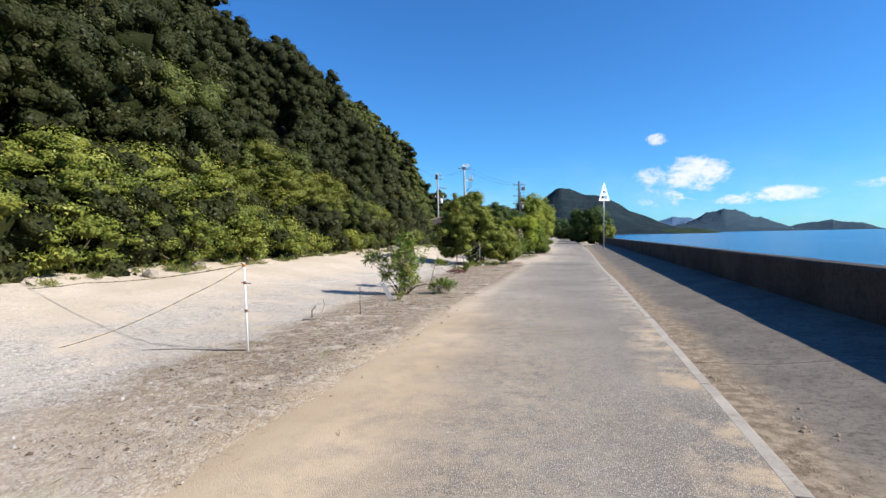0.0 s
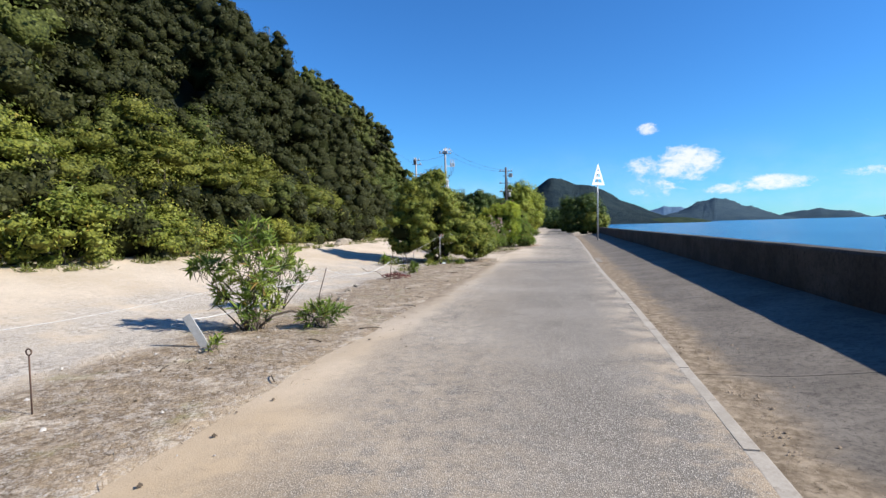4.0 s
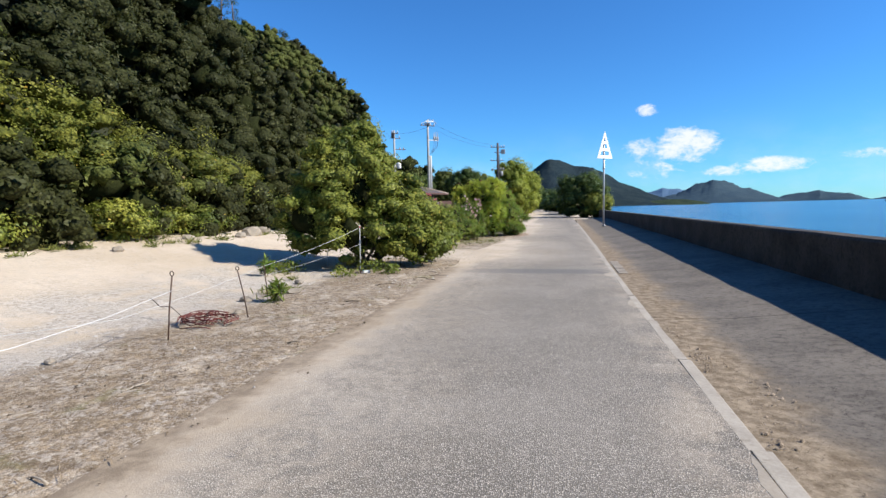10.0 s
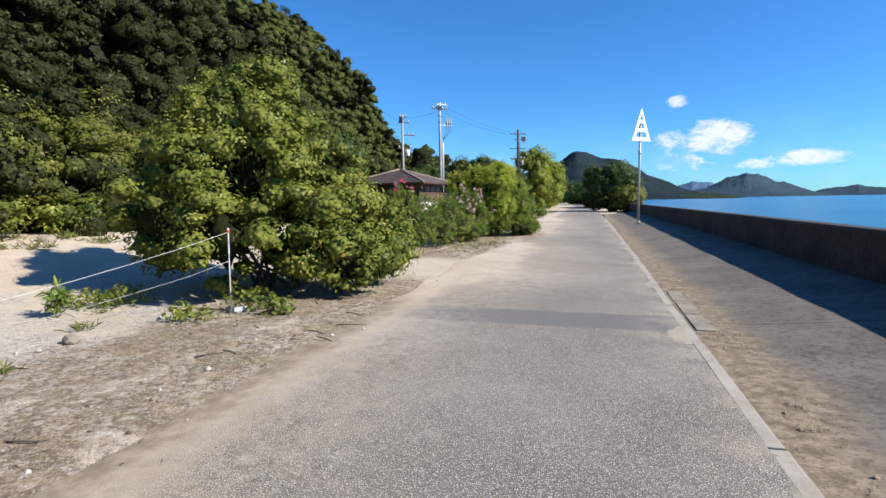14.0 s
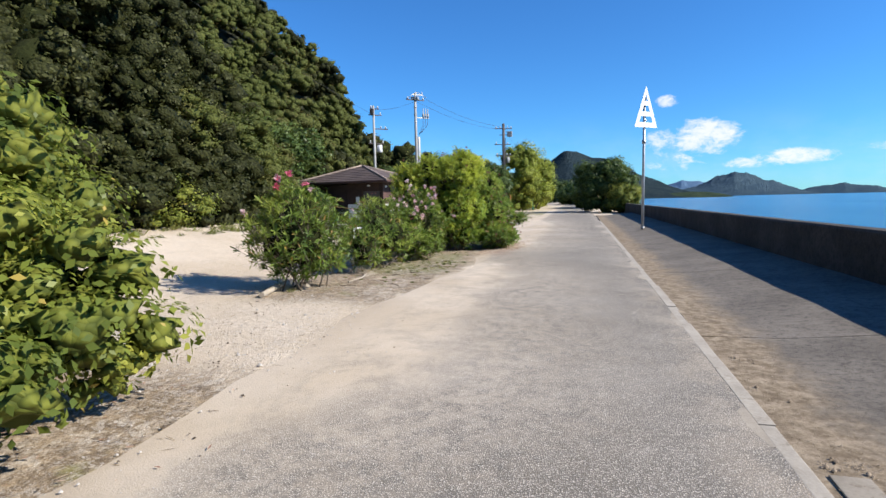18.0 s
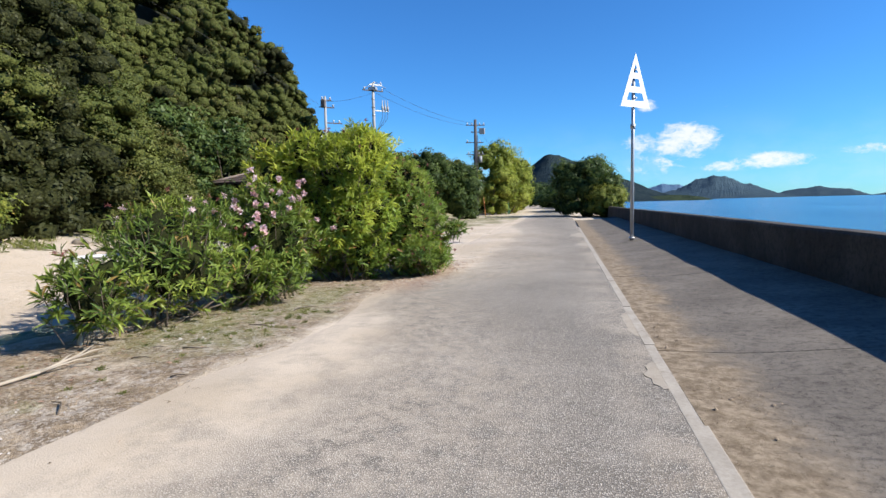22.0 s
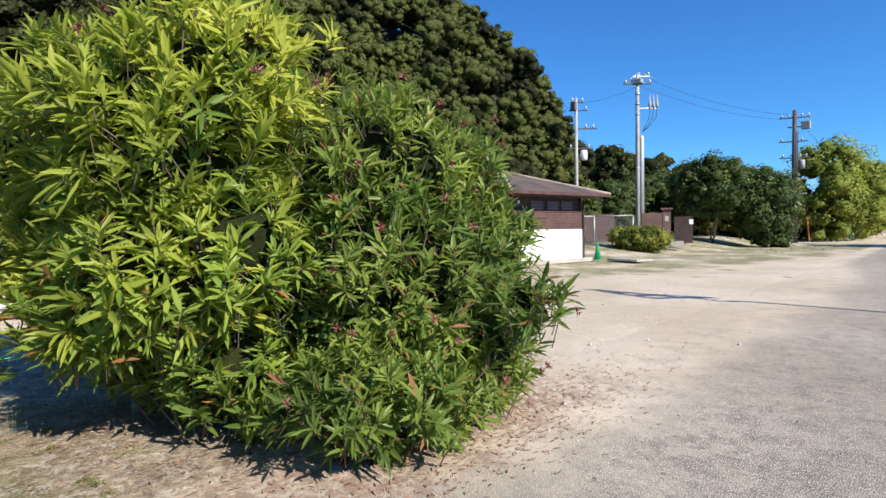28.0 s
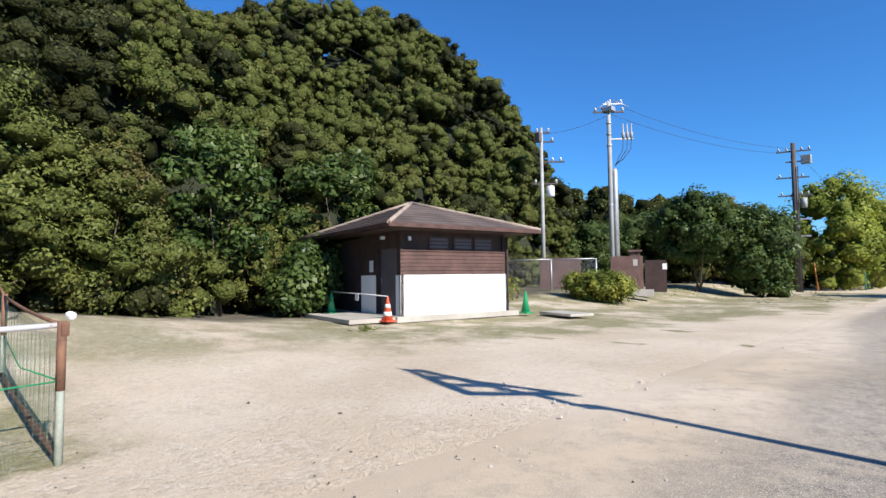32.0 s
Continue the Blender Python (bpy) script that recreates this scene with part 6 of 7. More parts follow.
    for k in range(4):
        a, b = corner[k], corner[(k + 1) % 4]
        bm = bmesh.new()
        for c in range(courses):
            f0, f1 = c / courses, (c + 1) / courses
            p = lambda q, f, dz: (q[0] + (cx - q[0]) * f, q[1] + (cy - q[1]) * f, z0 + (z1 - z0) * f + dz)
            lo, hi = 0.035, 0.010
            v = [bm.verts.new(p(a, f0, lo)), bm.verts.new(p(b, f0, lo)), bm.verts.new(p(b, f1, hi)), bm.verts.new(p(a, f1, hi))]
            u = [bm.verts.new(p(a, f0, 0.0)), bm.verts.new(p(b, f0, 0.0))]
            bm.faces.new(v)
            bm.faces.new((u[0], u[1], v[1], v[0]))
        part("roof_slope", bm, M["roof"], t)
        eave = Vector((*a, z0)).lerp(Vector((*b, z0)), 0.5)
        ln = (Vector(b) - Vector(a)).length
        box_part("fascia", (0, 0, 0), (ln, 0.03, 0.12), M["timber"], t, bevel=0.004, m=pose(eave.x, eave.y, z0 - 0.02, 0, 0, 90 * (k % 2)))
        hip = [(a[0] + (cx - a[0]) * s, a[1] + (cy - a[1]) * s, z0 + (z1 - z0) * s + 0.035) for s in (0.0, 0.25, 0.5, 0.75, 1.0)]
        tube_part("hip_cap", hip, 0.065, M["ridge"], t, 7, "pale weathered ridge capping")
    tube_part("finial", [(cx, cy, z1), (cx, cy, z1 + 0.08)], [0.10, 0.05], M["ridge"], t, 8)
    box_part("porch", (-1.55, -0.85, 0.05), (3.4, 1.6, 0.12), M["slab"], t, "concrete porch slab", 0.015)
    m = pose(-11.0, 57.05, 0.14, 0, 0, -11)
    at = lambda u, v, z=0.0: tuple(m @ Vector((u, v, z)))
    c1 = cone(at(0.25, -0.55, 0.02), M["cone_red"], ((0.16, 0.27), (0.38, 0.48)), "red traffic cone with white bands beside the white wall")
    c2 = cone(at(-2.9, -0.9, 0.11), M["green_plastic"], (), "bright green traffic cone on the porch")
    cone(at(0.35, L + 0.45, 0.02), M["green_plastic"], (), "bright green traffic cone at the building's corner", 0.72)
    ob = tube_part("barrier_bar", [at(-2.9, -0.9, 0.80), at(-1.3, -0.75, 0.76), at(0.25, -0.55, 0.71)], 0.016, M["rail"], None, 8)
    tagged(ob, "striped barrier bar resting on two traffic cones", "barrier")
    ob = box_part("hanging_notice", (0, 0, 0), (0.22, 0.01, 0.2), M["white"], None, bevel=0.002, m=pose(*at(-1.25, -0.78, 0.66), 0, 0, -11))
    tagged(ob, "small white notice hanging from the barrier bar", "notice")
    slab = box_part("drain_cover", (0, 0, 0), (1.6, 0.9, 0.08), M["slab"], None, bevel=0.012, m=pose(*at(1.3, L + 1.3, 0.02), 0, 0, -20))
    tagged(slab, "flat concrete cover slab beside the building", "slab")


# ---- fences ----


def net_panel(parent, p, q, h0, h1, cell, mat, r=0.0022, sag=0.02):
    """Square netting between two posts, of thin three-sided wires."""
    p, q = np.array(p, float), np.array(q, float)
    ln = np.linalg.norm((q - p)[:2])
    d = (q - p) / ln
    nv, nh = int(ln / cell), int((h1 - h0) / cell)
    segs = []
    up = np.array([0, 0, 1.0])
    for k in range(nv + 1):
        b = p + d * (k * cell)
        w = np.array([0.01 * math.sin(k * 1.3), 0.01 * math.cos(k * 0.9), 0])
        segs.append((b + up * h0 + w * 2, b + up * (h0 + h1) / 2 + w))
        segs.append((b + up * (h0 + h1) / 2 + w, b + up * h1))
    for j in range(nh + 1):
        z = h0 + (h1 - h0) * j / nh
        for s in range(6):
            a, b = p + (q - p) * s / 6, p + (q - p) * (s + 1) / 6
            segs.append((a + up * (z - sag * math.sin(math.pi * s / 6)), b + up * (z - sag * math.sin(math.pi * (s + 1) / 6))))
    A, B = np.array([s[0] for s in segs]), np.array([s[1] for s in segs])
    ax = unit(B - A)
    s1 = unit(np.cross(ax, np.array([0.3, 0.5, 0.81]))) * r
    s2 = np.cross(ax, s1)
    v = np.stack([A + s1, A - s1 * 0.5 + s2 * 0.87, A - s1 * 0.5 - s2 * 0.87, B + s1, B - s1 * 0.5 + s2 * 0.87, B - s1 * 0.5 - s2 * 0.87], 1).reshape(-1, 3)
    f = (np.arange(len(A))[:, None, None] * 6 + np.array([[0, 1, 4, 3], [1, 2, 5, 4], [2, 0, 3, 5]])[None]).reshape(-1, 4)
    return part("netting", mesh_from("netting", v, f, mat), mat, parent)


def fences():
    t = thing("net_fence", "low green net fence on rusty posts with chipped white rail", "fence")
    posts = [((-4.45, 37.4), 1.0), ((-4.3, 39.8), 1.0), ((-4.25, 42.4), 1.0), ((-4.37, 48.03), 1.06), ((-8.1, 48.05), 1.05), ((-11.6, 48.2), 1.05)]
    g = [float(lot_z(np.float64(x), np.float64(y))) for (x, y), h in posts]
    for ((x, y), h), z in zip(posts, g):
        post = tube_part("post", [(x, y, z - 0.1), (x + 0.01, y, z + h * 0.6), (x + 0.02, y, z + h)], [0.030, 0.029, 0.029], M["post_green"], t, 9)
        if x > -9 and y > 47:
            tube_part("rusty_top", [(x + 0.009, y, z + h * 0.52), (x + 0.02, y, z + h + 0.01)], 0.032, M["rust"], post, 9, "rust-brown upper length of the post")
    for k in range(len(posts) - 1):
        (a, ha), (b, hb) = posts[k], posts[k + 1]
        west = k >= 3
        pts = [(a[0] + (b[0] - a[0]) * s, a[1] + (b[1] - a[1]) * s, g[k] + ha + (g[k + 1] + hb - g[k] - ha) * s - 0.02 - 0.03 * math.sin(math.pi * s)) for s in (0, 0.25, 0.5, 0.75, 1)]
        tube_part("top_rail", pts, 0.021 if not west else 0.016, M["rust"] if west else M["rail"], t, 8)
        net_panel(t, (*a, g[k]), (*b, g[k + 1]), 0.04, 0.95, 0.036, M["wire"], 0.0009)
        if west:
            tube_part("bottom_roll", [(p[0], p[1], p[2] - 0.97) for p in pts], [0.03, 0.042, 0.03, 0.04, 0.032], M["rust_dark"], t, 8, "dark rolled-up hem of the net")
    tube_part("middle_cord", [(-4.37, 48.03, 0.62), (-6.2, 48.0, 0.52), (-8.1, 48.05, 0.7)], 0.007, M["green_plastic"], t, 6)
    tube_part("middle_cord", [(-4.37, 48.03, 0.62), (-4.3, 45.4, 0.55), (-4.25, 42.4, 0.58), (-4.3, 39.8, 0.6)], 0.006, M["green_plastic"], t, 6)
    ob = box_part("rail_cap", (0, 0, 0), (0.065, 0.05, 0.05), M["white"], t, "broken white plastic cap on the corner post", 0.02, m=pose(-4.33, 48.08, 1.11, 12, 20, 30))
    box_part("tape_wrap", (0, 0, 0), (0.062, 0.062, 0.11), M["rust"], t, "faded brown tape round the corner", 0.02, m=pose(-4.35, 48.04, 1.01, 0, 0, 20))
    # chain-link fence and brown gate walls across the lot
    c = thing("chain_link_fence", "grey chain-link fence panels on steel posts", "fence")
    ends = [(-16.2, 68.6), (-14.2, 69.6), (-12.3, 70.6)]
    for x, y in ends:
        tube_part("post", [(x, y, 0.4), (x, y, 2.2)], 0.035, M["galv"], c, 8)
    for a, b in zip(ends, ends[1:]):
        tube_part("top_rail", [(*a, 2.18), (*b, 2.18)], 0.025, M["galv"], c, 8)
        net_panel(c, (*a, 0), (*b, 0), 0.75, 2.15, 0.06, M["galv"], 0.003, 0.0)
    for x, y, w in ((-15.6, 72.6, 2.2), (-12.2, 73.6, 1.6)):
        ob = box_part("garden_wall", (0, 0, 0), (w, 0.2, 1.7), M["brown_wall"], None, bevel=0.02, m=pose(x, y, 1.5, 0, 0, 27))
        tagged(ob, "brown wall panel behind the chain-link fence", "wall")
    gate = thing("gate_pier", "reddish brown gate pier with a flat cap", "gate pier", at=(-10.75, 71.5, 0.55), rz=25)
    box_part("shaft", (0, 0, 0.95), (0.42, 0.42, 1.9), M["brown_wall"], gate, bevel=0.015)
    box_part("cap", (0, 0, 1.95), (0.62, 0.62, 0.10), M["brown_wall"], gate, bevel=0.02)
    box_part("plate", (0.0, -0.215, 1.4), (0.2, 0.012, 0.3), M["slab"], gate, bevel=0.003)
    # gate in the darker boards, the tree shade over it painted in
    ob = box_part("dark_gate", (0, 0, 0), (0.95, 0.06, 1.5), M["timber_dark"], None, bevel=0.01, m=pose(-10.0, 72.0, 1.3, 0, 0, 25))
    tagged(ob, "brown boarded gate, darkened for the shade under the trees", "gate")
    ob = box_part("gate_notice", (0, 0, 0), (0.2, 0.012, 0.28), M["white"], None, bevel=0.002, m=pose(-9.62, 72.13, 1.75, 0, 0, 25))
    tagged(ob, "small white notice on the dark gate", "notice")
    ob = box_part("step_block", (0, 0, 0), (0.9, 0.5, 0.3), M["slab"], None, bevel=0.02, m=pose(-10.0, 70.6, 0.55, 0, 0, 25))
    tagged(ob, "pale concrete block at the gate", "block")
    # tall green fence along the lane
    gf = thing("green_fence", "tall green mesh fence beside the row of trees", "fence")
    y = 99.0
    while y < 134:
        x = -5.2 - (y - 99) * 0.02
        tube_part("post", [(x, y, 0), (x, y, 4.0)], 0.05, M["green_fence"], gf, 8)
        if y < 131:
            net_panel(gf, (x, y, 0), (x - 0.05, y + 2.5, 0), 0.1, 3.95, 0.16, M["green_fence"], 0.012, 0.0)
        y += 2.5
    ob = tube_part("orange_stake", [(-7.55, 95.0, 0), (-7.75, 95.0, 2.3)], [0.06, 0.05], M["orange"], None, 8)
    tagged(ob, "leaning orange painted stake under the trees", "stake")


# ---- small things on the verge ----


def stake(name, label, at, top, r, mat, ties=(), loop=False):
    t = thing(name, label, "stake", "stakes along the verge", at=(*at, float(lot_z(np.float64(at[0]), np.float64(at[1])))))
    tube_part("rod", [(0, 0, -0.08), (top[0] * 0.45, top[1] * 0.5, top[2] * 0.5), top], r, mat, t, 8)
    if loop:
        tube_part("eye", [(top[0] + 0.028 * math.cos(a), top[1], top[2] + 0.03 + 0.028 * math.sin(a)) for a in np.linspace(0, 2 * math.pi, 11)], 0.006, mat, t, 6)
    for f, m_ in ties:
        p = Vector(top) * f
        tube_part("tie", [p - Vector((0, 0, 0.02)), p + Vector((0, 0, 0.02))], r * 1.7, m_, t, 8)
    return t


def rope(label, pts, r, mat, category="rope", sag=0.0, name="rope"):
    out = []
    for a, b in zip(pts, pts[1:]):
        a, b = Vector(a), Vector(b)
        for s in (0, 0.2, 0.4, 0.6, 0.8):
            out.append(a.lerp(b, s) - Vector((0, 0, sag * 4 * s * (1 - s))))
    out.append(Vector(pts[-1]))
    ob = tube_part(name, out, r, mat, None, 6)
    return tagged(ob, label, category, "ropes along the verge")


def stone_mesh(seed, flat=0.7):
    bm = bmesh.new()
    bmesh.ops.create_icosphere(bm, subdivisions=2, radius=1.0)
    for v in bm.verts:
        n = noise.noise(v.co * 1.3 + Vector((seed * 7.1, 0, 0)))
        v.co *= 1 + 0.42 * n
        v.co.z *= flat
    return bm


def verge_things():
    stake("white_stake", "thin white stake with rusty ties and a frayed top", (-4.43, 6.54), (-0.03, 0.0, 1.24), 0.013, M["white"], ((0.98, M["orange"]), (0.78, M["rust"]), (0.46, M["rust"])))
    box_part("cross_twig", (0, 0, 0), (0.14, 0.012, 0.012), M["bark"], scene.objects["white_stake"], m=pose(0.0, 0, 0.96, 0, 6, 10))
    stake("iron_rod", "thin rusty rod with a small eye standing in the verge", (-4.17, 10.05), (0.0, 0.0, 0.5), 0.007, M["rust_dark"], loop=True)
    stake("iron_rod", "thin rusty iron rod leaning over the verge", (-4.07, 15.16), (0.22, 0.05, 0.82), 0.008, M["rust_dark"])
    stake("iron_rod", "rusty iron rod with an eye at its top", (-4.42, 20.43), (0.12, 0.0, 0.80), 0.009, M["rust_dark"], loop=True)
    stake("iron_rod", "short rusty rod holding up the rope", (-4.91, 23.56), (-0.05, 0.0, 0.60), 0.009, M["rust_dark"])
    stake("white_stake", "white stake with a red tip half inside the thicket", (-4.5, 27.15), (0.02, 0.0, 1.18), 0.011, M["rope"], ((0.96, M["cone_red"]),))
    stake("white_stake", "pale bent stake under the thicket", (-6.0, 28.5), (0.05, 0.0, 0.55), 0.014, M["rope"])
    stake("iron_rod", "rusty rod with an eye leaning at the verge's edge", (-4.23, 21.88), (-0.13, -0.03, 0.70), 0.009, M["rust_dark"], loop=True)
    rope("yellow and black barrier rope hanging from the white stake", [(-4.46, 6.54, 1.22), (-8.76, 7.96, 0.82), (-13.2, 9.4, 0.55)], 0.007, M["rope_yellow"], sag=0.06)
    rope("yellow rope slanting down to the sand", [(-4.46, 6.54, 1.2), (-5.2, 6.35, 0.8), (-6.35, 6.16, 0.3), (-7.3, 5.9, 0.03), (-8.6, 5.2, 0.03), (-10.5, 5.0, 0.03)], 0.005, M["rope_yellow"], sag=0.02)
    rope("thin pale cord strung from the white stake to the sapling", [(-4.43, 6.54, 0.97), (-4.9, 13.6, 0.62)], 0.003, M["rope"], sag=0.12)
    rope("thin black hose lying on the gravel", [(-8.0, 5.5, 0.014), (-6.26, 6.08, 0.014), (-5.9, 6.3, 0.014), (-5.5, 6.44, 0.014), (-5.0, 6.45, 0.014), (-4.45, 6.53, 0.014)], 0.008, M["wire_dark"], "hose", name="hose")
    rope("pale rope strung between rods along the verge", [(-4.45, 13.95, 0.62), (-4.0, 15.16, 0.6)], 0.006, M["rope"], sag=0.03)
    rope("pale rope sagging beside the gravel strip", [(-3.88, 15.2, 0.78), (-4.32, 20.43, 0.62)], 0.0045, M["rope"], sag=0.22)
    rope("pale twisted rope dipping towards the sand", [(-7.9, 17.2, 0.25), (-4.9, 20.2, 0.3), (-4.96, 23.56, 0.57)], 0.003, M["rope"], sag=0.03)
    rope("pale rope tied into the thicket", [(-4.96, 23.56, 0.57), (-4.48, 27.15, 1.12)], 0.003, M["rope"], sag=0.05)
    rope("pale rope running down from the thicket to the ground", [(-6.6, 25.6, 0.03), (-5.3, 26.6, 0.4), (-4.48, 27.15, 0.72)], 0.003, M["rope"], sag=0.02)
    pile = thing("vine_heap", "heap of dry dark red vines on the gravel", "dead vines", at=(-4.5, 21.3, 0.0))
    rr = random.Random(5)
    for k in range(46):
        a0, r0, turn = rr.uniform(0, 6.28), rr.uniform(0.05, 0.34), rr.uniform(0.8, 2.4)
        z0 = rr.uniform(0.01, 0.12)
        pts = [(r0 * math.cos(a0 + turn * s) * 1.25 + 0.04 * math.sin(5 * s + k), r0 * math.sin(a0 + turn * s), z0 + 0.08 * math.sin(math.pi * s) * (1.1 - r0 * 2)) for s in (0, 0.25, 0.5, 0.75, 1)]
        tube_part("vine", pts, 0.006, M["vine_red"], pile, 5)
    tube_part("vine", [(-0.3, 0, 0.03), (-0.7, 0.15, 0.22), (-1.0, 0.3, 0.18), (-1.2, 0.35, 0.3)], 0.007, M["bark"], pile, 5)
    for x, y, r, k in ((-4.75, 18.3, 0.085, 1), (-4.86, 17.1, 0.075, 2), (-4.35, 16.9, 0.07, 3), (-4.62, 24.0, 0.11, 4), (-5.2, 25.3, 0.09, 5), (-4.54, 35.37, 0.085, 6), (-5.0, 19.4, 0.06, 7), (-4.55, 22.1, 0.06, 8), (-4.1, 27.9, 0.06, 9),
                       (-4.9, 14.6, 0.07, 10), (-5.05, 23.1, 0.10, 11), (-11.4, 33.5, 0.35, 12), (-11.6, 34.6, 0.25, 13), (-11.2, 32.4, 0.2, 14), (-11.7, 30.2, 0.16, 15), (-11.0, 26.6, 0.14, 16), (-11.5, 14.5, 0.22, 17), (-11.0, 12.0, 0.2, 18), (-11.3, 44.0, 0.18, 19), (-12.6, 48.5, 0.16, 20), (-4.0, 40.0, 0.03, 21)):
        ob = part("stone", stone_mesh(k), M["worn_slab"])
        s = r
        ob.matrix_world = Matrix.LocRotScale((x, y, float(lot_z(np.float64(x), np.float64(y))) + r * 0.28), Euler((0, 0, k * 1.7)), (s * 1.2, s, s))
        tagged(ob, ("pale rock lying at the foot of the slope" if x < -10 else "pale angular stone lying on the gravel verge"), "stone", "stones")
    bm = bmesh.new()
    tube(bm, [(-4.75, 34.28, 0.045), (-4.87, 34.75, 0.05), (-4.98, 35.2, 0.055), (-5.1, 35.7, 0.06)], [0.045, 0.05, 0.045, 0.035], 9)
    tagged(part("log", bm, M["mortar"]), "pale barkless log lying under the oleander", "log")
    br = thing("dead_branch", "pale bent dead branch on the verge", "branch", at=(-4.73, 9.14, 0.02))
    tube_part("limb", [(-0.22, -0.08, 0.0), (0.0, 0, 0.03), (0.12, 0.06, 0.12), (0.16, 0.12, 0.28), (0.12, 0.14, 0.38)], [0.012, 0.015, 0.015, 0.014, 0.010], M["mortar"], br, 7)
    tube_part("limb", [(-0.05, 0, 0.03), (-0.1, 0.1, 0.16), (-0.02, 0.12, 0.26)], [0.014, 0.011, 0.006], M["bark"], br, 7)


def scatter_region(n, fn):
    """Points of the ground chosen by a density fn(x, y) in 0..1."""
    x, y = RNG.uniform(-14, 1.2, n), RNG.uniform(-1, 62, n)
    ok = RNG.uniform(size=n) < fn(x, y)
    return x[ok], y[ok]


def litter():
    over_road = lambda a, b: 0.016 * step(a - road_left(b), 0.15, 0.6)
    bump_ = lambda v, c, w: np.exp(-((v - c) / w) ** 2)
    patch = lambda x, y: np.array([0.5 + noise.noise((a * 0.9, b * 0.9, 3.0)) for a, b in zip(x, y)])
    gap = lambda y: np.where((y > 31.5) & (y < 33.8), 0.15, 1.0)
    verge = lambda x, y: np.clip(bump_(x, -3.9, 1.15) * (y < 46) * gap(y) * np.clip(patch(x, y), 0.15, 1), 0, 1)
    # dry grass stalks and needles
    x, y = scatter_region(170000, lambda a, b: verge(a, b) * 0.8)
    n = len(x)
    z = lot_z(x, y) + 0.006
    d = rand_dirs(n)
    d[:, 2] *= 0.12
    ln = RNG.uniform(0.04, 0.16, n)
    ob = new("dry_grass", leaf_mesh("dry_grass", np.stack([x, y, z], 1), d, np.tile([0, 0, 1.0], (n, 1)) + rand_dirs(n) * 0.4, ln, ln * 0.06, M["straw"]))
    tagged(ob, "scattered dry stalks and straw on the verge", "litter", kind="stuff")
    # fallen leaves under the oleanders and the thicket
    under = lambda a, b: np.clip(np.maximum(bump_(a, -3.0, 1.5) * bump_(b, 42.9, 2.3), np.maximum(bump_(a, -4.0, 1.0) * bump_(b, 37.5, 2.6), bump_(a, -4.6, 1.4) * bump_(b, 28.4, 1.6))), 0, 1)
    x, y = scatter_region(150000, lambda a, b: under(a, b) * 0.8)
    x2, y2 = scatter_region(900000, lambda a, b: np.clip(bump_(a, -1.75, 0.42) * bump_(b, 44.2, 1.5), 0, 1) * 0.9)
    x, y = np.concatenate([x, x2]), np.concatenate([y, y2])
    n = len(x)
    d = rand_dirs(n)
    d[:, 2] = np.abs(d[:, 2]) * 0.10
    ln = RNG.uniform(0.018, 0.055, n)
    ob = new("fallen_leaves", leaf_mesh("fallen_leaves", np.stack([x, y, lot_z(x, y) + 0.008 + over_road(x, y)], 1), d, np.tile([0, 0, 1.0], (n, 1)) + rand_dirs(n) * 0.5, ln, ln * 0.26, M["litter_red"], True))
    tagged(ob, "brown and reddish fallen oleander leaves", "litter", kind="stuff")
    # gravel and grit
    lot = lambda a, b: np.clip(verge(a, b) * 0.4 + bump_(a, -5.6, 1.4) * 0.6 * (b < 31) + 0.12 * (a < -2.3) + 0.6 * bump_(a, -3.4, 1.4) * bump_(b, 31, 3) + 0.7 * (a < -4.2) * (b < 7) + 0.35 * bump_(a, -2.4, 1.4) * (b > 43), 0, 1)
    x, y = scatter_region(90000, lambda a, b: lot(a, b) * np.clip(patch(a * 0.5, b * 0.5), 0.1, 1))
    n = len(x)
    s = RNG.uniform(0.004, 0.013, n) * np.where(RNG.uniform(size=n) < 0.06, 2.6, 1.0)
    oct_ = np.array([(1, 0, 0), (0, 1, 0), (-1, 0, 0), (0, -1, 0), (0, 0, 1)], float)
    v = np.stack([x, y, lot_z(x, y) + 0.002 + over_road(x, y)], 1)[:, None, :] + oct_[None] * s[:, None, None] * RNG.uniform(0.6, 1.25, (n, 5, 3))
    f = (np.arange(n)[:, None, None] * 5 + np.array([[0, 1, 4], [1, 2, 4], [2, 3, 4], [3, 0, 4]])[None]).reshape(-1, 3)
    ob = new("gravel", mesh_from("gravel", v.reshape(-1, 3), f, M["stone"]))
    tagged(ob, "loose pale gravel and grit on the sand", "gravel", kind="stuff")
    # dark crumbs of soil and bark in drifts along the verge
    drift = lambda a, b: np.array([noise.noise((p * 1.1, q * 0.8, 8.0)) + 0.7 * noise.noise((p * 4, q * 4, 5.0)) for p, q in zip(a, b)])
    x, y = scatter_region(170000, lambda a, b: np.clip(bump_(a, -3.75, 0.95) * (b > 3) * (b < 31) * np.clip(1.0 + 0.4 * bump_(b, 8, 4), 0, 2) + 0.55 * bump_(a, -4.1, 1.4) * bump_(b, 32, 2.6) + 0.12 * bump_(a, -1.9, 1.3) * bump_(b, 46.6, 1.5) + 0.08 * bump_(a, -3.0, 2.5) * bump_(b, 48.5, 3.5), 0, 1))
    ok = RNG.uniform(size=len(x)) < np.clip(drift(x, y) * 1.9 + 0.12, 0.05, 1.0)
    x, y = x[ok], y[ok]
    n = len(x)
    s = RNG.uniform(0.005, 0.014, n) * np.where(RNG.uniform(size=n) < 0.07, 2.2, 1.0)
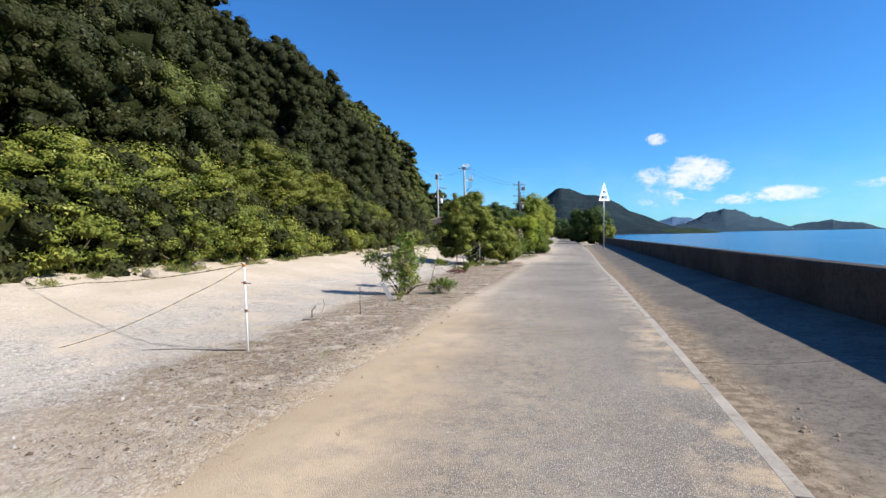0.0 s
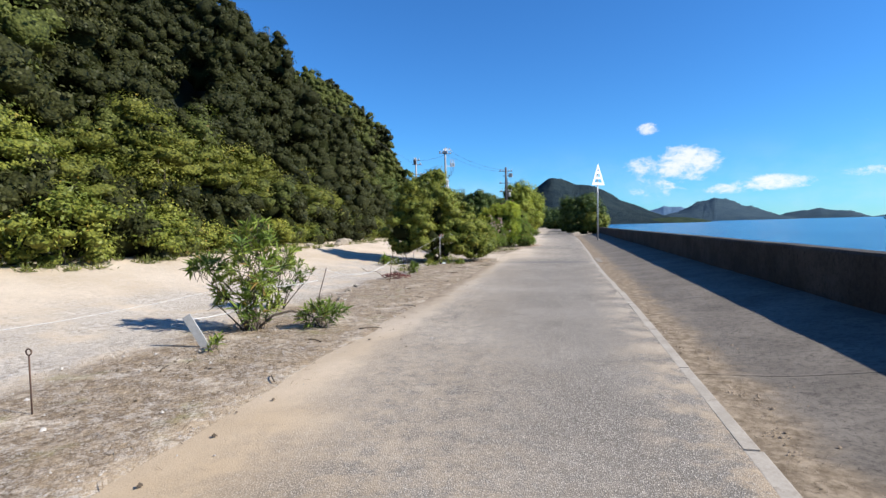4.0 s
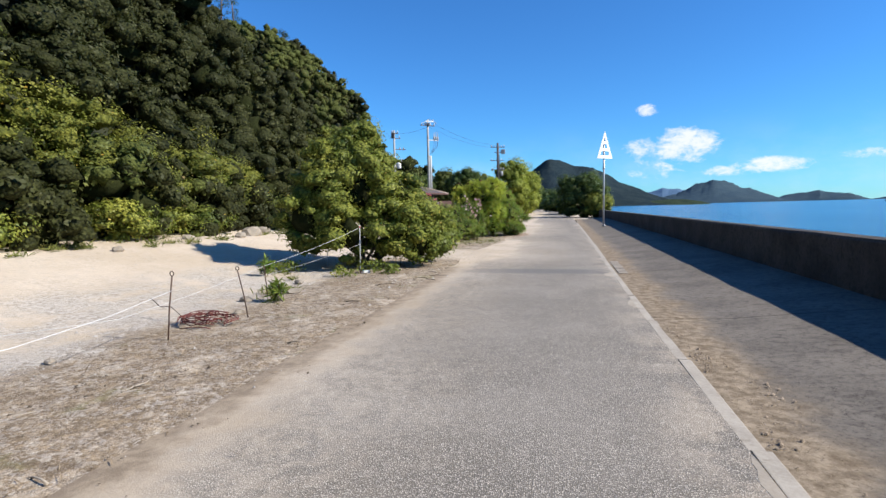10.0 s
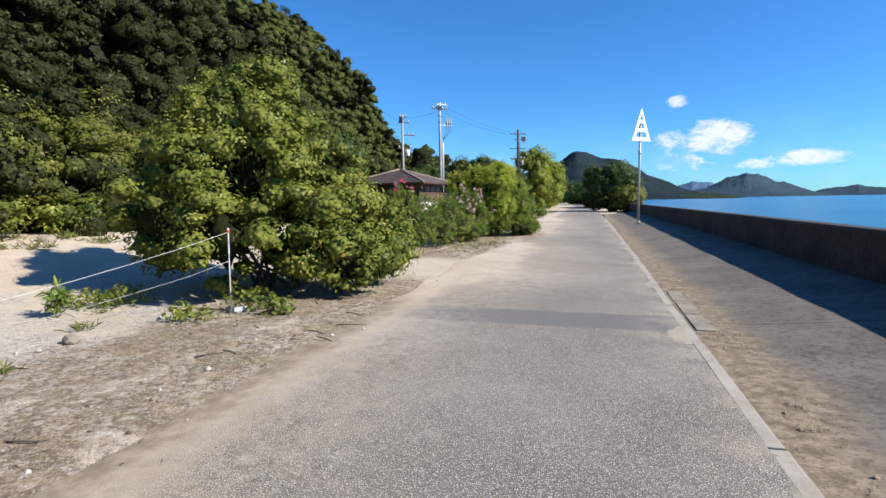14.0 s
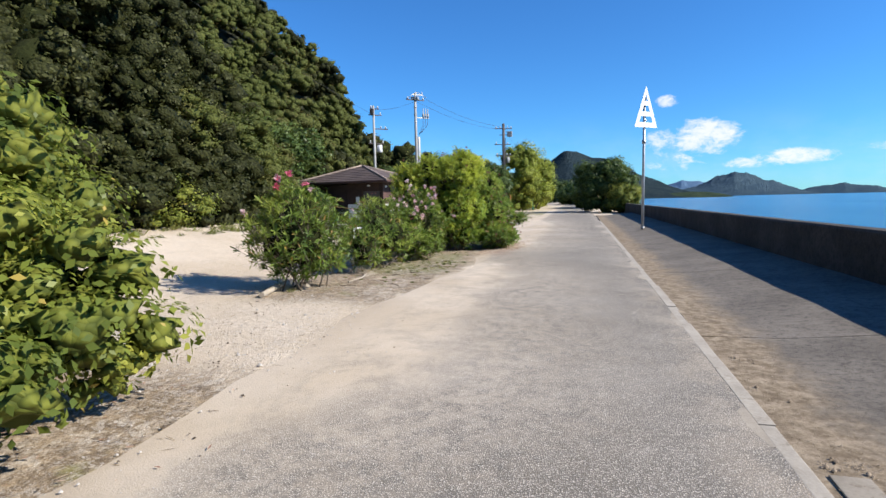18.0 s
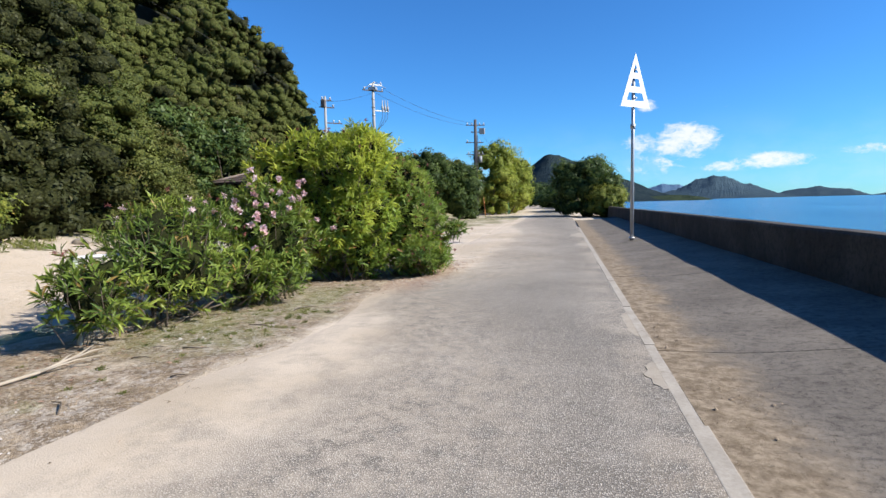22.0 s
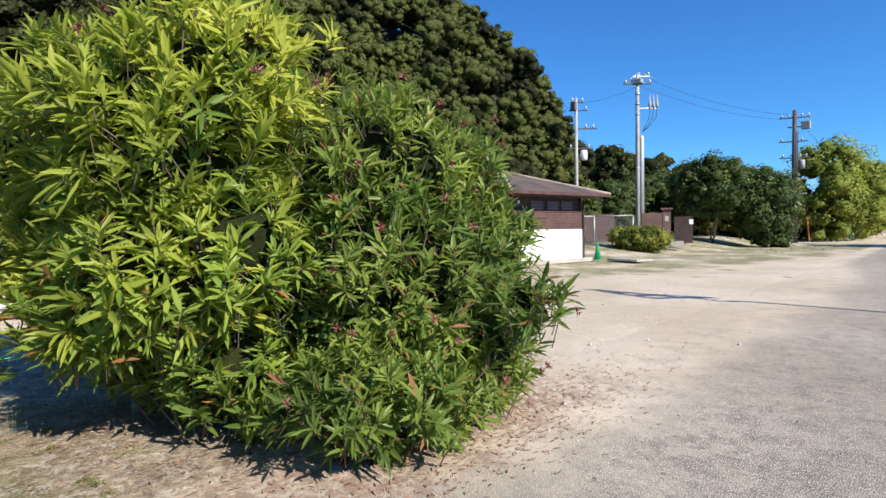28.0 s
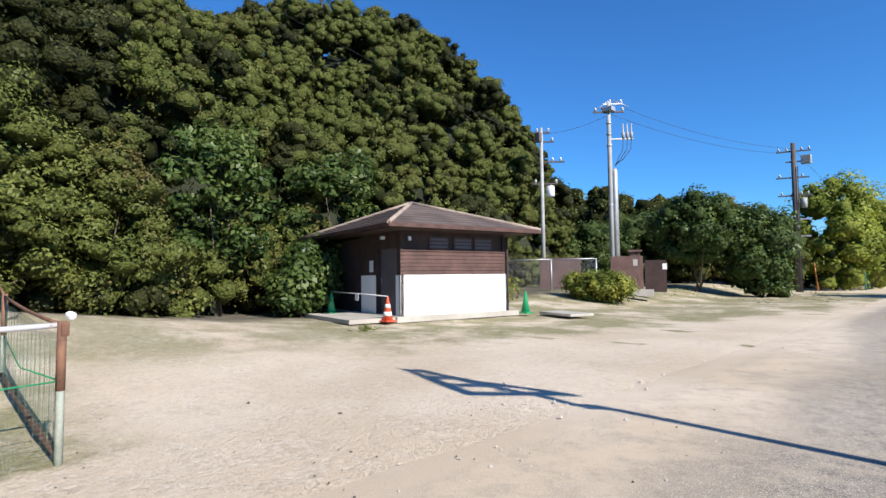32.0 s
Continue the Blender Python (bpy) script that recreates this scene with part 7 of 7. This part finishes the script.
    v = np.stack([x, y, lot_z(x, y) + 0.003 + over_road(x, y)], 1)[:, None, :] + oct_[None] * s[:, None, None] * RNG.uniform(0.5, 1.4, (n, 5, 3)) * np.array([1, 1, 0.7])
    f = (np.arange(n)[:, None, None] * 5 + np.array([[0, 1, 4], [1, 2, 4], [2, 3, 4], [3, 0, 4]])[None]).reshape(-1, 3)
    tagged(new("verge_crumbs", mesh_from("verge_crumbs", v.reshape(-1, 3), f, M["crumb"])), "dark crumbs of soil, bark and leaf on the verge", "litter", kind="stuff")
    # grass tufts
    tuft = [(-5.6, 25.8, 0.16), (-6.2, 26.6, 0.10), (-5.1, 23.9, 0.25), (-4.85, 24.2, 0.2), (-4.55, 23.1, 0.2), (-4.2, 27.6, 0.12), (-4.7, 26.9, 0.10), (-4.1, 39.5, 0.14), (-3.6, 39.9, 0.12), (-4.6, 34.9, 0.08), (-9.9, 55.0, 0.2), (-10.1, 55.2, 0.18)]
    for k in range(60):
        tuft.append((RNG.uniform(-4.4, -2.3), RNG.uniform(37.6, 39.6), RNG.uniform(0.03, 0.06)))
    for k in range(150):
        tuft.append((RNG.uniform(-16, -4), RNG.uniform(74, 92), 0.07))
    for k in range(120):
        tuft.append((RNG.uniform(-12.4, -11.0), RNG.uniform(8, 47), RNG.uniform(0.1, 0.3)))
    for k in range(50):
        tuft.append((RNG.uniform(-4.4, -2.6), RNG.uniform(36, 42), 0.04))
    base, dirs, lens = [], [], []
    for a, b, h in tuft:
        m = 46
        base.append(np.stack([a + RNG.normal(0, h * 0.5, m), b + RNG.normal(0, h * 0.5, m), np.full(m, float(lot_z(np.float64(a), np.float64(b))) - 0.005)], 1))
        dirs.append(rand_dirs(m, 1.6))
        lens.append(h * RNG.uniform(0.6, 1.4, m))
    base, dirs, lens = np.concatenate(base), np.concatenate(dirs), np.concatenate(lens)
    ob = new("grass_tufts", leaf_mesh("grass_tufts", base, dirs, rand_dirs(len(base)), lens, np.maximum(lens * 0.07, 0.004), M["grass"], True, 0.2, 0.25))
    tagged(ob, "thin green and straw-coloured grass tufts", "grass", kind="stuff")
    # silt crumbs and twigs along the kerb
    n = 44000
    y = RNG.uniform(-2, 58, n)
    x = kerb_x(y) + 0.15 + np.abs(RNG.normal(0, 0.24, n))
    dense = np.array([noise.noise((a * 2.4, b * 1.1, 1.0)) + 0.6 * noise.noise((a * 7, b * 5, 4.0)) for a, b in zip(x, y)])
    ok = RNG.uniform(size=n) < np.clip(dense * 1.5 - 0.12, 0.02, 1.0)
    x, y = x[ok], y[ok]
    n = len(x)
    s = RNG.uniform(0.003, 0.009, n) * np.where(RNG.uniform(size=n) < 0.08, 2.2, 1.0)
    v = np.stack([x, y, np.full(n, 0.012)], 1)[:, None, :] + oct_[None] * s[:, None, None] * RNG.uniform(0.6, 1.3, (n, 5, 3))
    f = (np.arange(n)[:, None, None] * 5 + np.array([[0, 1, 4], [1, 2, 4], [2, 3, 4], [3, 0, 4]])[None]).reshape(-1, 3)
    ob = new("gutter_crumbs", mesh_from("gutter_crumbs", v.reshape(-1, 3), f, M["gutter"]))
    tagged(ob, "dark crumbs of silt and twigs along the kerb", "litter", kind="stuff")


def mortar_patches():
    """Pale broken mortar repairs beside the kerb."""
    rr = random.Random(11)
    for y, ln, side, w in ((26.9, 0.8, -1, 0.24), (23.4, 0.7, -1, 0.10), (39.1, 1.2, -1, 0.15), (30.4, 0.7, -1, 0.08), (37.2, 0.7, -1, 0.13), (33.5, 0.9, -1, 0.07), (17.8, 1.0, -1, 0.08), (51.0, 1.6, -1, 0.4), (56.0, 2.6, -1, 0.5)):
        bm = bmesh.new()
        n = 12
        edge, ins = [], []
        for k in range(n + 1):
            yy = y - ln / 2 + ln * k / n
            wid = w * math.sin(math.pi * min(max(k / n, 0.04), 0.96)) ** 0.6 * rr.uniform(0.7, 1.15)
            x0 = float(kerb_x(yy)) - 0.004 if side < 0 else float(kerb_x(yy)) + 0.30 + rr.uniform(0, 0.05)
            z = 0.021 if side < 0 else 0.022
            edge.append(bm.verts.new((x0, yy, z)))
            ins.append(bm.verts.new((x0 + side * wid, yy, z - 0.004)))
        for k in range(n):
            bm.faces.new((edge[k], edge[k + 1], ins[k + 1], ins[k]))
        ex = bmesh.ops.extrude_face_region(bm, geom=bm.faces[:])
        bmesh.ops.translate(bm, vec=(0, 0, -0.03), verts=[g for g in ex["geom"] if isinstance(g, bmesh.types.BMVert)])
        bmesh.ops.recalc_face_normals(bm, faces=bm.faces)
        ob = part("mortar_patch", bm, M["mortar"])
        tagged(ob, "pale cracked mortar repair beside the kerb", "patch", kind="structure")

    # cast slabs beside the gutter
    strip = thing("gutter_slabs", "short row of pale worn concrete slabs beside the gutter", "slab", kind="structure")
    for y, ln in ((27.6, 0.86), (28.5, 0.88), (29.36, 0.8)):
        bm = bmesh.new()
        box(bm, (0, 0, 0), (0.2, ln, 0.05), None, 0.007)
        for v in bm.verts:
            v.co.x += 0.012 * noise.noise((v.co.x * 6, (v.co.y + y) * 2.5, 2.0))
        ob = part("slab", bm, M["worn_slab"], strip)
        ob.matrix_basis = pose(float(kerb_x(y)) + 0.25, y, -0.008, 0, 0, -1.0 + rr.uniform(-1, 1))


def ground_litter():
    """Twigs, a dead branch, a scrap of net and a crushed carton on the verge."""
    rr = random.Random(21)
    spots = [(-2.71, 25.93, 20, 0.2), (-2.45, 26.0, 150, 0.3), (-2.4, 26.65, 10, 0.4), (-2.4, 28.15, 25, 0.34), (-2.7, 27.3, 160, 0.25), (-3.3, 25.2, 60, 0.3), (-2.9, 27.9, 80, 0.3), (-3.6, 28.0, 120, 0.4), (-3.2, 28.4, 40, 0.5)]
    for k in range(34):
        spots.append((rr.uniform(-4.4, -2.5), rr.choice((rr.uniform(8, 27), rr.uniform(35, 40))), rr.uniform(0, 180), rr.uniform(0.12, 0.4)))
    for k, (x, y, ang, ln) in enumerate(spots):
        bend = rr.uniform(-0.25, 0.25) * ln
        ob = tube_part("twig", [(-ln / 2, 0, 0.004), (-ln * 0.15, bend * 0.6, 0.016), (ln * 0.2, bend, 0.014), (ln / 2, bend * 0.2, 0.006)], [0.008, 0.007, 0.006, 0.003], M["bark"] if k % 3 else M["mortar"], None, 6)
        ob.matrix_world = pose(x, y, float(lot_z(np.float64(x), np.float64(y))) + 0.004, 0, 0, ang)
        tagged(ob, "dry dark bent twig lying on the verge" if k % 3 else "pale barkless twig lying on the verge", "twig", "twigs on the verge")
    br = thing("fallen_branch", "pale dry forked branch lying before the oleanders", "branch", at=(-3.9, 36.5, 0.01))
    tube_part("limb", [(-0.02, -0.6, 0.02), (0.05, -0.1, 0.03), (-0.05, 0.4, 0.04), (-0.27, 0.85, 0.05)], [0.018, 0.016, 0.012, 0.006], M["mortar"], br, 7)
    for a, b in (((0.05, -0.1), (0.16, 0.5)), ((-0.03, 0.3), (-0.02, 0.75)), ((0.02, 0.1), (-0.2, 0.5))):
        tube_part("limb", [(*a, 0.03), ((a[0] + b[0]) / 2 + 0.03, (a[1] + b[1]) / 2, 0.06), (*b, 0.03)], [0.011, 0.009, 0.004], M["mortar"], br, 6)
    net = thing("net_scrap", "scrap of pale green netting lying on the ground", "net")
    bm = bmesh.new()
    rows = [[bm.verts.new((-5.75 + 0.45 * i / 4 + 0.055 * j + 0.03 * noise.noise((i, j, 3.0)), 37.35 + 0.2 * j - 0.25 * i / 4, 0.035 + 0.03 * noise.noise((i * 0.7, j * 0.8, 1.0)))) for i in range(5)] for j in range(7)]
    for a, b in zip(rows, rows[1:]):
        for i in range(4):
            bm.faces.new((a[i], a[i + 1], b[i + 1], b[i]))
    bmesh.ops.subdivide_edges(bm, edges=bm.edges[:], cuts=4, use_grid_fill=True)
    bmesh.ops.wireframe(bm, faces=bm.faces[:], thickness=0.004, use_replace=True)
    part("mesh_sheet", bm, M["wire"], net)
    carton = thing("crushed_carton", "crushed blue and white drink carton lying on the verge", "litter", at=(-4.36, 27.12, 0.0), rz=35)
    box_part("body", (0, 0, 0.035), (0.22, 0.09, 0.07), M["rope"], carton, bevel=0.015)
    box_part("blue_band", (-0.01, 0, 0.064), (0.15, 0.08, 0.02), M["blue_print"], carton, "faded blue printed band", bevel=0.006)
    box_part("red_end", (-0.105, 0, 0.03), (0.03, 0.085, 0.055), M["vine_red"], carton, "dark red end flap", bevel=0.006)


nav_sign()
utility_poles()
toilet_block()
fences()
verge_things()
litter()
mortar_patches()
ground_litter()
arched_stem()
